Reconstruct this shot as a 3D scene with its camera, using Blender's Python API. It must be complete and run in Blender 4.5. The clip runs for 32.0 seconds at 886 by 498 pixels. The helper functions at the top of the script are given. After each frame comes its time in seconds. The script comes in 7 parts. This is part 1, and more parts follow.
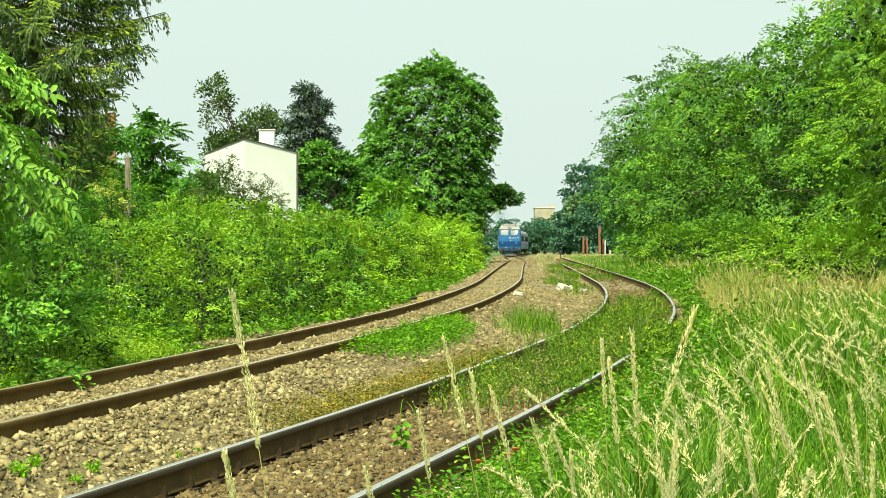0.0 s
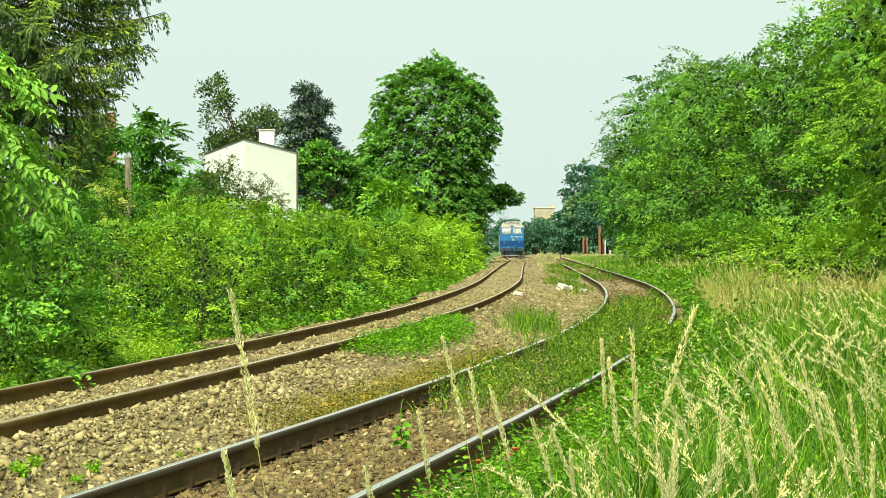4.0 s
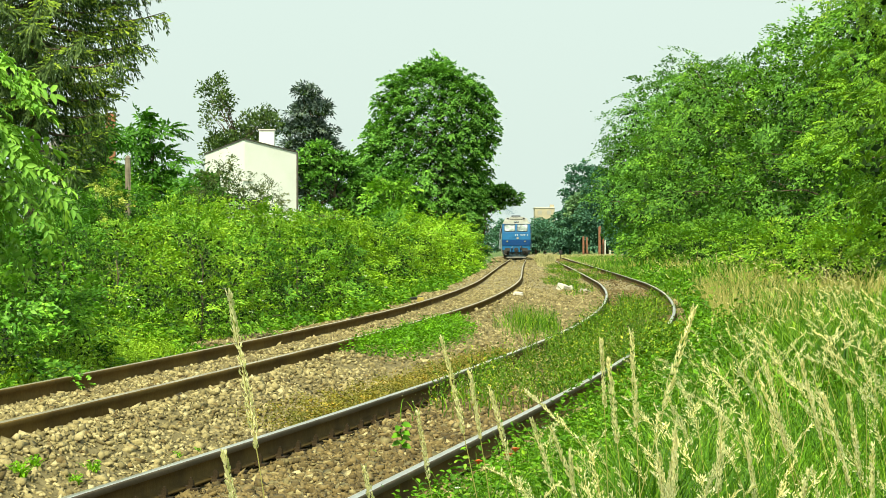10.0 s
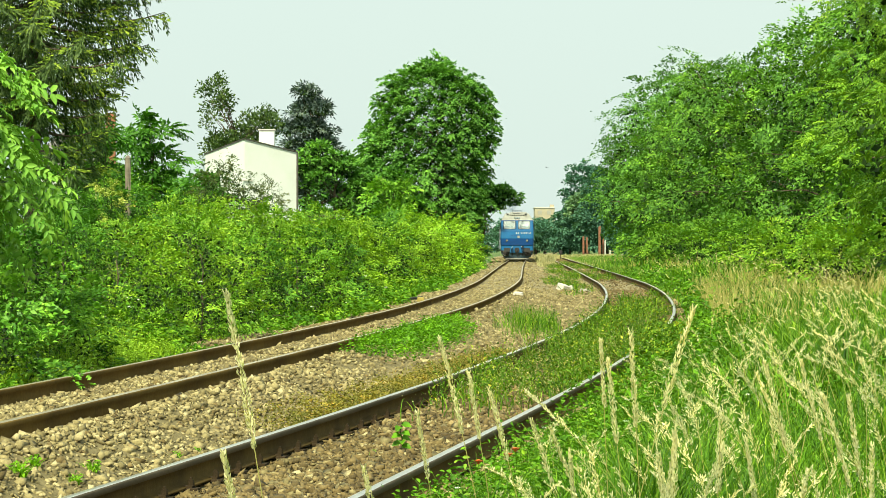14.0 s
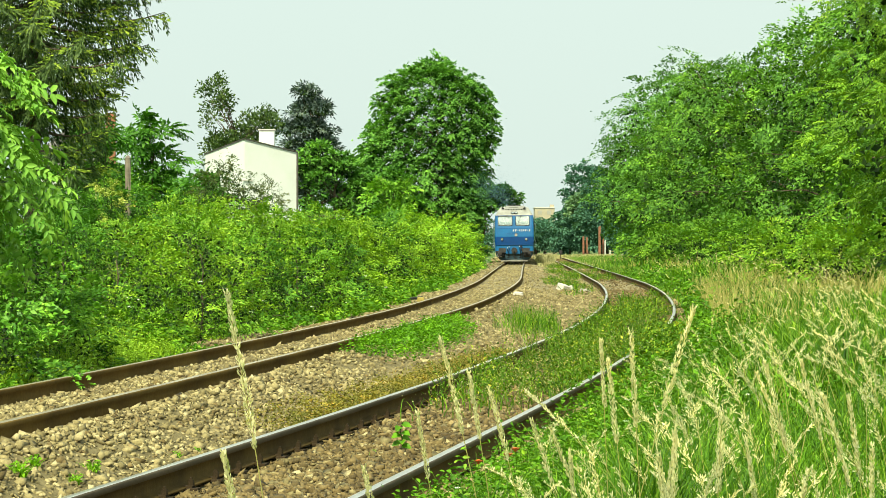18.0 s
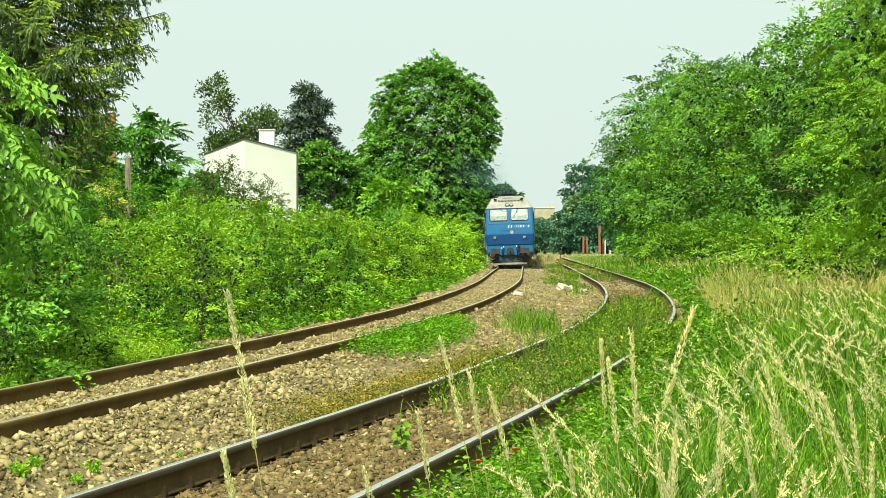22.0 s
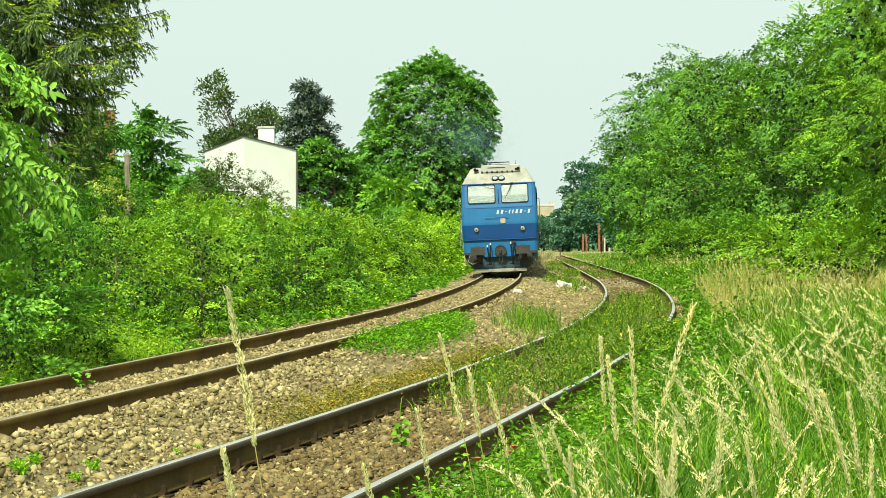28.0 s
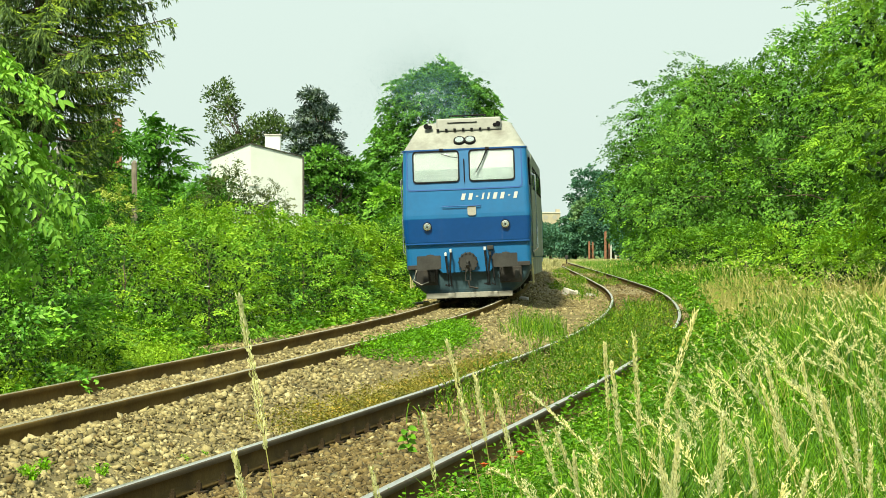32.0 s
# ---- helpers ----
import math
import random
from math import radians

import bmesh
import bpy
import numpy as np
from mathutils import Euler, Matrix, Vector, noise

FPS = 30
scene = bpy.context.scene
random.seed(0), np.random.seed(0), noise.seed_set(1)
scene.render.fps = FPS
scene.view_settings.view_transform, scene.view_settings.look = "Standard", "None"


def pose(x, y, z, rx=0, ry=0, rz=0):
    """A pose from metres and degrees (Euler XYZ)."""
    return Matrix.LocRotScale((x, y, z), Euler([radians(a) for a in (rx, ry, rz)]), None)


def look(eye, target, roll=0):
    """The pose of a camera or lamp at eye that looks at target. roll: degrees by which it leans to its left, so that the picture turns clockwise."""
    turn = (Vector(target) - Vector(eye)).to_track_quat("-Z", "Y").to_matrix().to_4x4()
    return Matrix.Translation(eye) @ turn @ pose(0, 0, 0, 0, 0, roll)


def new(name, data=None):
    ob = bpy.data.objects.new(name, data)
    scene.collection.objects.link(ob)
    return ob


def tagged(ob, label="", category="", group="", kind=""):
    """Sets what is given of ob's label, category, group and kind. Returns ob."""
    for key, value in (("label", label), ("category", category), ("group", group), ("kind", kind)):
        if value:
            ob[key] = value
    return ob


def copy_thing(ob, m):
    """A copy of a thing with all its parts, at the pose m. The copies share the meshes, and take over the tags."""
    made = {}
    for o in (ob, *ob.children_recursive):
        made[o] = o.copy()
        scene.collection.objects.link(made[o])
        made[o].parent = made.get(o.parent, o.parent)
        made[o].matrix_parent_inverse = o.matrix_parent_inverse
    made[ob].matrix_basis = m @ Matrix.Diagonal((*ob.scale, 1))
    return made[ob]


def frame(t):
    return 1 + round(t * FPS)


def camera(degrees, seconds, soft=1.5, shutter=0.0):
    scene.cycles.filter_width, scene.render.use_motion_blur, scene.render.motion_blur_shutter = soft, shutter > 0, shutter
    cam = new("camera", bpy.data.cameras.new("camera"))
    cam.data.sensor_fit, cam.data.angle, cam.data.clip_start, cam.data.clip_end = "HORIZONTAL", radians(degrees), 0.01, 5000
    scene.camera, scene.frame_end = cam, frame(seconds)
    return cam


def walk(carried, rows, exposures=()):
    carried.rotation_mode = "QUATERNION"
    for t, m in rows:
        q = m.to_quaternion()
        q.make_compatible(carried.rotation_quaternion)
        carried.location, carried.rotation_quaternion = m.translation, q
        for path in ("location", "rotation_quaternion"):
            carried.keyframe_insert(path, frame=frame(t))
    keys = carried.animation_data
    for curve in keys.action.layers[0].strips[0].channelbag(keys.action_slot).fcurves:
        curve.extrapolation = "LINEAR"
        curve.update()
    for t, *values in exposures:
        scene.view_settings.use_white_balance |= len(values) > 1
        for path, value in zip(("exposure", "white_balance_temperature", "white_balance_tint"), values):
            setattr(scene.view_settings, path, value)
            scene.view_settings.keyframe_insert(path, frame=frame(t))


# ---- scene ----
# One long lens, hand-held on a support: nearly still, a few small nudges, a short step back at the end.
cam = camera(19.77, 32.0, soft=0.6)
EYE_Z = 1.30


def aim(dx, dy, back=0.0):
    """A camera pose turned by small amounts: dx, dy in ten-thousandths of a radian."""
    return pose(0, -back, EYE_Z, 90 - 0.032 + math.degrees(dy * 1e-4), 0, math.degrees(dx * 1e-4))


walk(cam, [
    (0.0, aim(0, 0)), (6.0, aim(0, 0)), (14.0, aim(0, 0)), (22.4, aim(0, 0)), (23.0, aim(0, -3.5)),
    (23.5, aim(-2.5, -7.5)), (24.0, aim(-2.8, -10)), (24.5, aim(0, -7.5)), (25.5, aim(0, -7.5)),
    (27.5, aim(-2, -10)), (28.0, aim(-2, -10)), (28.5, aim(0, -7.5)), (29.0, aim(0, -4.5)), (29.5, aim(0, -4.5)),
    (30.0, aim(0, -7)), (30.5, aim(0, -7.5)), (31.0, aim(3, -7)), (31.5, aim(3.5, 2.5)), (32.0, aim(23, 19, 0.12)),
])

# ---------------------------------------------------------------- world and sun
SUN_EL, SUN_ROT = radians(50), radians(198)
world = bpy.data.worlds.new("world")
scene.world = world
world.use_nodes = True
wn, wl = world.node_tree.nodes, world.node_tree.links
wn.clear()
w_out = wn.new("ShaderNodeOutputWorld")
w_bg = wn.new("ShaderNodeBackground")
w_sky = wn.new("ShaderNodeTexSky")
w_sky.sky_type = "NISHITA"
w_sky.sun_disc = False
w_sky.sun_elevation, w_sky.sun_rotation = SUN_EL, SUN_ROT
w_sky.air_density, w_sky.dust_density, w_sky.ozone_density = 1.0, 6.0, 1.0
w_mix = wn.new("ShaderNodeMix")
w_mix.data_type = "RGBA"
w_mix.inputs["Factor"].default_value = 0.86
w_mix.inputs["B"].default_value = (6.75, 8.1, 7.35, 1)  # bright thin cloud
wl.new(w_sky.outputs[0], w_mix.inputs["A"])
wl.new(w_mix.outputs["Result"], w_bg.inputs["Color"])
w_bg.inputs["Strength"].default_value = 0.071
wl.new(w_bg.outputs[0], w_out.inputs[0])

sun_data = bpy.data.lights.new("sun", "SUN")
sun_data.energy, sun_data.angle, sun_data.color = 4.5, radians(6), (1.0, 0.965, 0.70)
sun = new("sun", sun_data)
# behind and above the camera, to its left
sun.matrix_world = look((-12.5, -38, 48), (0, 0, 0))
scene.view_settings.exposure = 0.8


# ---------------------------------------------------------------- materials
def mat_base(name):
    m = bpy.data.materials.new(name)
    m.use_nodes = True
    n, l = m.node_tree.nodes, m.node_tree.links
    b = n["Principled BSDF"]
    return m, n, l, b


def ramp(n, stops):
    r = n.new("ShaderNodeValToRGB")
    e = r.color_ramp.elements
    while len(e) < len(stops):
        e.new(0.5)
    for k, (p, c) in zip(e, stops):
        k.position, k.color = p, (*c, 1)
    return r


def mix_rgb(n, l, fac, a, b, blend="MIX"):
    m = n.new("ShaderNodeMix")
    m.data_type, m.blend_type = "RGBA", blend
    for key, v in (("Factor", fac), ("A", a), ("B", b)):
        if isinstance(v, (float, int)):
            m.inputs[key].default_value = v
        elif isinstance(v, tuple):
            m.inputs[key].default_value = (*v, 1)
        else:
            l.new(v, m.inputs[key])
    return m.outputs["Result"]


def noise_tex(n, l, scale, detail=4, rough=0.6, kind="Object"):
    tc = n.new("ShaderNodeTexCoord")
    t = n.new("ShaderNodeTexNoise")
    t.inputs["Scale"].default_value, t.inputs["Detail"].default_value = scale, detail
    t.inputs["Roughness"].default_value = rough
    l.new(tc.outputs[kind], t.inputs["Vector"])
    return t.outputs["Fac"]


def bump(n, l, b, height, strength=0.4, dist=0.02):
    k = n.new("ShaderNodeBump")
    k.inputs["Strength"].default_value, k.inputs["Distance"].default_value = strength, dist
    l.new(height, k.inputs["Height"])
    l.new(k.outputs[0], b.inputs["Normal"])


def leaf_mat(name, dark, light, dry=None, trans=0.33, big=0.35, gloss=0.55, vary=1.0, tint=(1.16, 0.98, 1.5)):
    """Leaves: the colour changes from leaf to leaf and slowly over the plant; light passes through."""
    m, n, l, b = mat_base(name)
    g = n.new("ShaderNodeNewGeometry")
    r = ramp(n, [(0.0, dark), (0.75, light), (1.0, dry or light)])
    l.new(g.outputs["Random Per Island"], r.inputs["Fac"])
    big_n = ramp(n, [(0.32, (0.62, 0.68, 0.6)), (0.7, (1.3, 1.2, 1.0))])
    l.new(noise_tex(n, l, big, 3, kind="Object"), big_n.inputs["Fac"])
    mid_n = ramp(n, [(0.36, (1 - 0.45 * vary, 1 - 0.38 * vary, 1 - 0.4 * vary)), (0.52, (1.0, 1.0, 1.0)), (0.66, (1 + 0.5 * vary, 1 + 0.35 * vary, 1 + 0.05 * vary))])
    l.new(noise_tex(n, l, big * 4.5, 2, kind="Object"), mid_n.inputs["Fac"])
    col = mix_rgb(n, l, 1.0, r.outputs["Color"], big_n.outputs["Color"], "MULTIPLY")
    col = mix_rgb(n, l, 1.0, col, mid_n.outputs["Color"], "MULTIPLY")
    col = mix_rgb(n, l, 1.0, col, tuple(0.87 * c for c in tint), "MULTIPLY")
    l.new(col, b.inputs["Base Color"])
    b.inputs["Roughness"].default_value = gloss
    b.inputs["Specular IOR Level"].default_value = 0.18
    t = n.new("ShaderNodeBsdfTranslucent")
    tcol = mix_rgb(n, l, 1.0, col, (1.25, 1.35, 0.55), "MULTIPLY")
    l.new(tcol, t.inputs["Color"])
    s = n.new("ShaderNodeMixShader")
    s.inputs["Fac"].default_value = 0.65 * trans
    l.new(b.outputs[0], s.inputs[1])
    l.new(t.outputs[0], s.inputs[2])
    l.new(s.outputs[0], n["Material Output"].inputs["Surface"])
    return m


def plain_mat(name, col, rough=0.6, metal=0.0, var=0.25, scale=6.0, fine=60.0, bumpy=0.15, dirt=None, dirt_amt=0.5, dist=0.01, coat=0.0, spec=0.4, grain=1.0):
    """A painted, stone or metal surface with slow stains, fine grain and relief."""
    m, n, l, b = mat_base(name)
    r = ramp(n, [(0.3, tuple(c * (1 - var) for c in col)), (0.7, tuple(min(1, c * (1 + var)) for c in col))])
    l.new(noise_tex(n, l, scale, 5), r.inputs["Fac"])
    out = r.outputs["Color"]
    f = noise_tex(n, l, fine, 3)
    g = ramp(n, [(0.3, (1 - 0.15 * grain,) * 3), (0.7, (1 + 0.12 * grain,) * 3)])
    l.new(f, g.inputs["Fac"])
    out = mix_rgb(n, l, 1.0, out, g.outputs["Color"], "MULTIPLY")
    if dirt:
        d = ramp(n, [(0.48, (0, 0, 0)), (0.72, (dirt_amt,) * 3)])
        l.new(noise_tex(n, l, scale * 0.6, 7, 0.7), d.inputs["Fac"])
        out = mix_rgb(n, l, d.outputs["Color"], out, dirt)
    l.new(out, b.inputs["Base Color"])
    b.inputs["Roughness"].default_value, b.inputs["Metallic"].default_value = rough, metal
    b.inputs["Coat Weight"].default_value, b.inputs["Specular IOR Level"].default_value = coat, spec
    if bumpy:
        bump(n, l, b, f, bumpy, dist)
    return m


M = {}
M["walnut"] = leaf_mat("leaf walnut", (0.13, 0.38, 0.034), (0.23, 0.54, 0.055), vary=0.5)
M["spruce"] = leaf_mat("needles spruce", (0.052, 0.12, 0.032), (0.11, 0.22, 0.048), trans=0.15, big=0.5)
# young needles, brightened to stand for sunlit bough tops
M["spruce_tip"] = leaf_mat("needles young and sunlit", (0.16, 0.33, 0.033), (0.30, 0.51, 0.048), trans=0.3)
M["conifer"] = leaf_mat("needles blue", (0.055, 0.115, 0.075), (0.115, 0.20, 0.135), trans=0.1)
M["bigtree"] = leaf_mat("leaf lime", (0.088, 0.25, 0.036), (0.165, 0.40, 0.05), trans=0.35, big=0.25, vary=0.6, tint=(1, 1, 1.4))
M["sparse"] = leaf_mat("leaf plum", (0.0462, 0.108, 0.0277), (0.1, 0.2, 0.0385), trans=0.3)
M["locust"] = leaf_mat("leaf locust", (0.085, 0.27, 0.0198), (0.145, 0.40, 0.0311), trans=0.3, big=0.22)
# shaded and sunlit copies of the locust leaf, the light is in their colour
M["locust_dark"] = leaf_mat("leaf locust shaded", (0.06, 0.20, 0.0231), (0.105, 0.31, 0.0319), trans=0.3, big=0.22)
M["locust_bright"] = leaf_mat("leaf locust sunlit", (0.095, 0.27, 0.014), (0.20, 0.44, 0.024), trans=0.35)
M["locust_light"] = leaf_mat("leaf locust pale", (0.115, 0.32, 0.0162), (0.19, 0.44, 0.0276), trans=0.35)
# distance haze is mixed into these two bluish leaf colours
M["far"] = leaf_mat("leaf far with haze", (0.056, 0.18, 0.09), (0.082, 0.235, 0.115), trans=0.3, big=0.12, vary=0.3, gloss=0.9)
M["far_light"] = leaf_mat("leaf far light with haze", (0.10, 0.24, 0.095), (0.15, 0.32, 0.125), trans=0.3, big=0.12, vary=0.3, gloss=0.9)
M["shrub"] = leaf_mat("leaf shrub", (0.09, 0.28, 0.014), (0.185, 0.50, 0.026), (0.26, 0.52, 0.06), big=0.6, vary=0.7)
M["shrub_dark"] = leaf_mat("leaf shrub dark", (0.034, 0.145, 0.011), (0.085, 0.29, 0.020), big=0.6, vary=0.7)
M["shrub_light"] = leaf_mat("leaf shrub light", (0.17, 0.42, 0.0145), (0.30, 0.59, 0.033), big=0.7, vary=0.6)
# dark leaf colour that stands for the shade inside the crowns
M["inner_shade"] = leaf_mat("shaded inner leaves", (0.013, 0.040, 0.008), (0.035, 0.095, 0.015), trans=0.1, big=1.0, gloss=0.8)
M["shrub_lime"] = leaf_mat("leaf shrub lime", (0.23, 0.58, 0.018), (0.37, 0.76, 0.033), big=0.7, vary=0.15)
M["ivy"] = leaf_mat("leaf ivy", (0.065, 0.26, 0.018), (0.16, 0.46, 0.03), (0.30, 0.66, 0.09), big=0.9, gloss=0.4, vary=0.7)
M["shrub_yellow"] = leaf_mat("leaf shrub yellow", (0.2, 0.40, 0.03), (0.50, 0.68, 0.12), (0.66, 0.72, 0.18), big=0.8, vary=0.4)
M["shrub_brown"] = leaf_mat("leaf shrub brown", (0.045, 0.10, 0.022), (0.12, 0.18, 0.05), big=0.8)
M["herb"] = leaf_mat("leaf herb", (0.058, 0.18, 0.008), (0.13, 0.34, 0.0129), (0.24, 0.43, 0.05), big=0.5, tint=(1, 1, 0.85))
M["clover"] = leaf_mat("leaf clover", (0.075, 0.23, 0.010), (0.16, 0.40, 0.016), big=1.5, tint=(1, 1, 0.85))
M["herb_dull"] = leaf_mat("leaf herb dull", (0.05, 0.14, 0.010), (0.14, 0.29, 0.018), (0.40, 0.44, 0.05), big=1.0, tint=(1, 1, 0.9))
M["sprout"] = leaf_mat("leaf sprout", (0.2, 0.46, 0.02), (0.34, 0.68, 0.04), big=1.5, tint=(1, 1, 1), vary=0.3)
M["grass"] = leaf_mat("blade green", (0.030, 0.11, 0.006), (0.125, 0.30, 0.014), (0.26, 0.42, 0.05), big=0.4, tint=(1, 1, 0.8))
M["straw"] = leaf_mat("blade straw", (0.34, 0.34, 0.17), (0.50, 0.48, 0.28), (0.6, 0.57, 0.36), trans=0.35, big=0.3, gloss=0.7, vary=0.2, tint=(1, 1, 1))
M["verge"] = leaf_mat("blade verge", (0.09, 0.21, 0.02), (0.17, 0.32, 0.035), (0.32, 0.40, 0.09), big=0.15, vary=0.3, tint=(1, 1, 1))
M["grass_dry"] = leaf_mat("blade dry", (0.32, 0.315, 0.11), (0.47, 0.445, 0.19), (0.6, 0.55, 0.28), trans=0.35, big=0.5, gloss=0.6, vary=0.3, tint=(1, 1, 0.9))
M["seed"] = leaf_mat("seed head", (0.69, 0.67, 0.48), (0.87, 0.85, 0.66), (0.93, 0.91, 0.76), trans=0.5, big=2.0, gloss=0.7, vary=0.15, tint=(1.13, 1.1, 1.05))
M["moss"] = leaf_mat("weed ochre", (0.16, 0.165, 0.03), (0.30, 0.28, 0.065), (0.36, 0.24, 0.08), trans=0.3, big=1.2, gloss=0.7, tint=(1, 1, 0.9))
M["poppy"] = plain_mat("petal red", (0.75, 0.13, 0.03), 0.5, bumpy=0)
M["petal_white"] = plain_mat("petal white", (0.62, 0.66, 0.55), 0.6, bumpy=0)
M["bark"] = plain_mat("bark", (0.10, 0.075, 0.05), 0.9, var=0.4, scale=3, fine=25, bumpy=0.7, dist=0.03)
M["bark_grey"] = plain_mat("bark grey", (0.2, 0.18, 0.15), 0.9, var=0.4, scale=3, fine=25, bumpy=0.7, dist=0.03)
M["rail_side"] = plain_mat("rusted rail side", (0.125, 0.080, 0.020), 0.9, 0.0, 0.35, 1.2, 40, 0.3, (0.05, 0.028, 0.010), 0.75, spec=0.1)
# web of the side track, a darker brown than the main rails
M["rail_web"] = plain_mat("dark brown rail web", (0.092, 0.061, 0.017), 0.9, 0.0, 0.35, 1.2, 40, 0.3, (0.032, 0.02, 0.009), 0.75, spec=0.1)
M["rail_top"] = plain_mat("worn rail head", (0.74, 0.70, 0.60), 0.28, 0.9, 0.08, 0.8, 30, 0.02, (0.5, 0.44, 0.34), 0.4)
M["rail_head_side"] = plain_mat("worn steel side of the rail head", (0.075, 0.058, 0.034), 0.7, 0.0, 0.3, 0.8, 30, 0.05, (0.04, 0.028, 0.014), 0.8, spec=0.2)
M["rail_top_dull"] = plain_mat("dull rail head", (0.50, 0.44, 0.30), 0.4, 0.75, 0.2, 0.8, 30, 0.05, (0.26, 0.19, 0.10), 0.6)
M["rust"] = plain_mat("rusty iron", (0.036, 0.025, 0.012), 0.9, 0.0, 0.4, 5, 60, 0.4, (0.04, 0.025, 0.015), 0.6, spec=0.15)
M["sleeper"] = plain_mat("old oak sleeper", (0.12, 0.09, 0.06), 0.9, 0, 0.35, 4, 40, 0.6)
M["concrete"] = plain_mat("pale concrete", (0.5, 0.48, 0.43), 0.85, 0, 0.2, 4, 40, 0.4, (0.3, 0.28, 0.22), 0.5)


def stone_mat(name, stain):
    m, n, l, b = mat_base(name)
    g = n.new("ShaderNodeNewGeometry")
    r = ramp(n, [(0.0, (0.13, 0.112, 0.048)), (0.35, (0.225, 0.196, 0.088)), (0.75, (0.33, 0.29, 0.142)), (1.0, (0.46, 0.415, 0.235))])
    l.new(g.outputs["Random Per Island"], r.inputs["Fac"])
    f = noise_tex(n, l, 45, 5)
    k = ramp(n, [(0.3, (0.72, 0.7, 0.66)), (0.7, (1.18, 1.16, 1.12))])
    l.new(f, k.inputs["Fac"])
    s = ramp(n, [(0.35, (0.75, 0.70, 0.62)), (0.65, (1.12, 1.1, 1.06))])
    l.new(noise_tex(n, l, 0.8, 4), s.inputs["Fac"])
    c = mix_rgb(n, l, 1.0, r.outputs["Color"], k.outputs["Color"], "MULTIPLY")
    c = mix_rgb(n, l, 1.0, c, s.outputs["Color"], "MULTIPLY")
    l.new(mix_rgb(n, l, 1.0, c, stain, "MULTIPLY"), b.inputs["Base Color"])
    b.inputs["Roughness"].default_value = 0.9
    bump(n, l, b, f, 0.5, 0.01)
    return m


def gravel_ground():
    """The bed under and beyond the modelled stones: stony grains, sandy patches."""
    m, n, l, b = mat_base("gravel bed")
    tc = n.new("ShaderNodeTexCoord")
    v = n.new("ShaderNodeTexVoronoi")
    v.inputs["Scale"].default_value = 17
    l.new(tc.outputs["Object"], v.inputs["Vector"])
    sep = n.new("ShaderNodeSeparateColor")
    l.new(v.outputs["Color"], sep.inputs[0])
    r = ramp(n, [(0.0, (0.21, 0.18, 0.085)), (0.5, (0.35, 0.305, 0.16)), (1.0, (0.52, 0.465, 0.28))])
    l.new(sep.outputs[0], r.inputs["Fac"])
    # grains darken outwards: shade of the gaps painted into the colour
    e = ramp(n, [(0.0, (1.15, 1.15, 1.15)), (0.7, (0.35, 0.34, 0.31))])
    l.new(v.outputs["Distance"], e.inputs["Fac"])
    s = ramp(n, [(0.35, (0.75, 0.72, 0.64)), (0.65, (1.1, 1.08, 1.02))])
    l.new(noise_tex(n, l, 0.5, 5), s.inputs["Fac"])
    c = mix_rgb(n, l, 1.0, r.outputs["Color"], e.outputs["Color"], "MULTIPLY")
    g = ramp(n, [(0.36, (0.55, 0.54, 0.5)), (0.5, (1.0, 1.0, 1.0)), (0.66, (1.3, 1.28, 1.22))])
    l.new(noise_tex(n, l, 3.2, 6, 0.75), g.inputs["Fac"])
    c = mix_rgb(n, l, 1.0, c, g.outputs["Color"], "MULTIPLY")
    l.new(mix_rgb(n, l, 1.0, c, s.outputs["Color"], "MULTIPLY"), b.inputs["Base Color"])
    b.inputs["Roughness"].default_value = 0.95
    bump(n, l, b, v.outputs["Distance"], 0.5, -0.02)
    return m


def soil_ground():
    m, n, l, b = mat_base("weedy soil")
    r = ramp(n, [(0.3, (0.035, 0.075, 0.014)), (0.5, (0.07, 0.14, 0.025)), (0.62, (0.13, 0.17, 0.05)), (0.8, (0.16, 0.13, 0.07))])
    l.new(noise_tex(n, l, 0.9, 8, 0.7), r.inputs["Fac"])
    f = noise_tex(n, l, 14, 4)
    k = ramp(n, [(0.3, (0.6, 0.62, 0.55)), (0.7, (1.2, 1.2, 1.1))])
    l.new(f, k.inputs["Fac"])
    l.new(mix_rgb(n, l, 1.0, r.outputs["Color"], k.outputs["Color"], "MULTIPLY"), b.inputs["Base Color"])
    b.inputs["Roughness"].default_value = 1.0
    bump(n, l, b, f, 0.8, 0.06)
    return m


# bed colour darkened to read as shadow between the modelled stones
M["gap_shade"] = plain_mat("near bed with shade between the stones", (0.16, 0.134, 0.066), 1.0, 0, 0.35, 3.0, 60, 0.5, spec=0.1, grain=2.0)
M["stone"], M["gravel"], M["soil"] = stone_mat("ballast stone", (1.0, 1.0, 1.0)), gravel_ground(), soil_ground()
M["stone_rust"] = stone_mat("rust-stained ballast stone", (0.54, 0.47, 0.36))


# ---------------------------------------------------------------- mesh tools
def empty(name, m=None):
    ob = new(name)
    ob.empty_display_size = 0.3
    if m is not None:
        ob.matrix_basis = m
    return ob


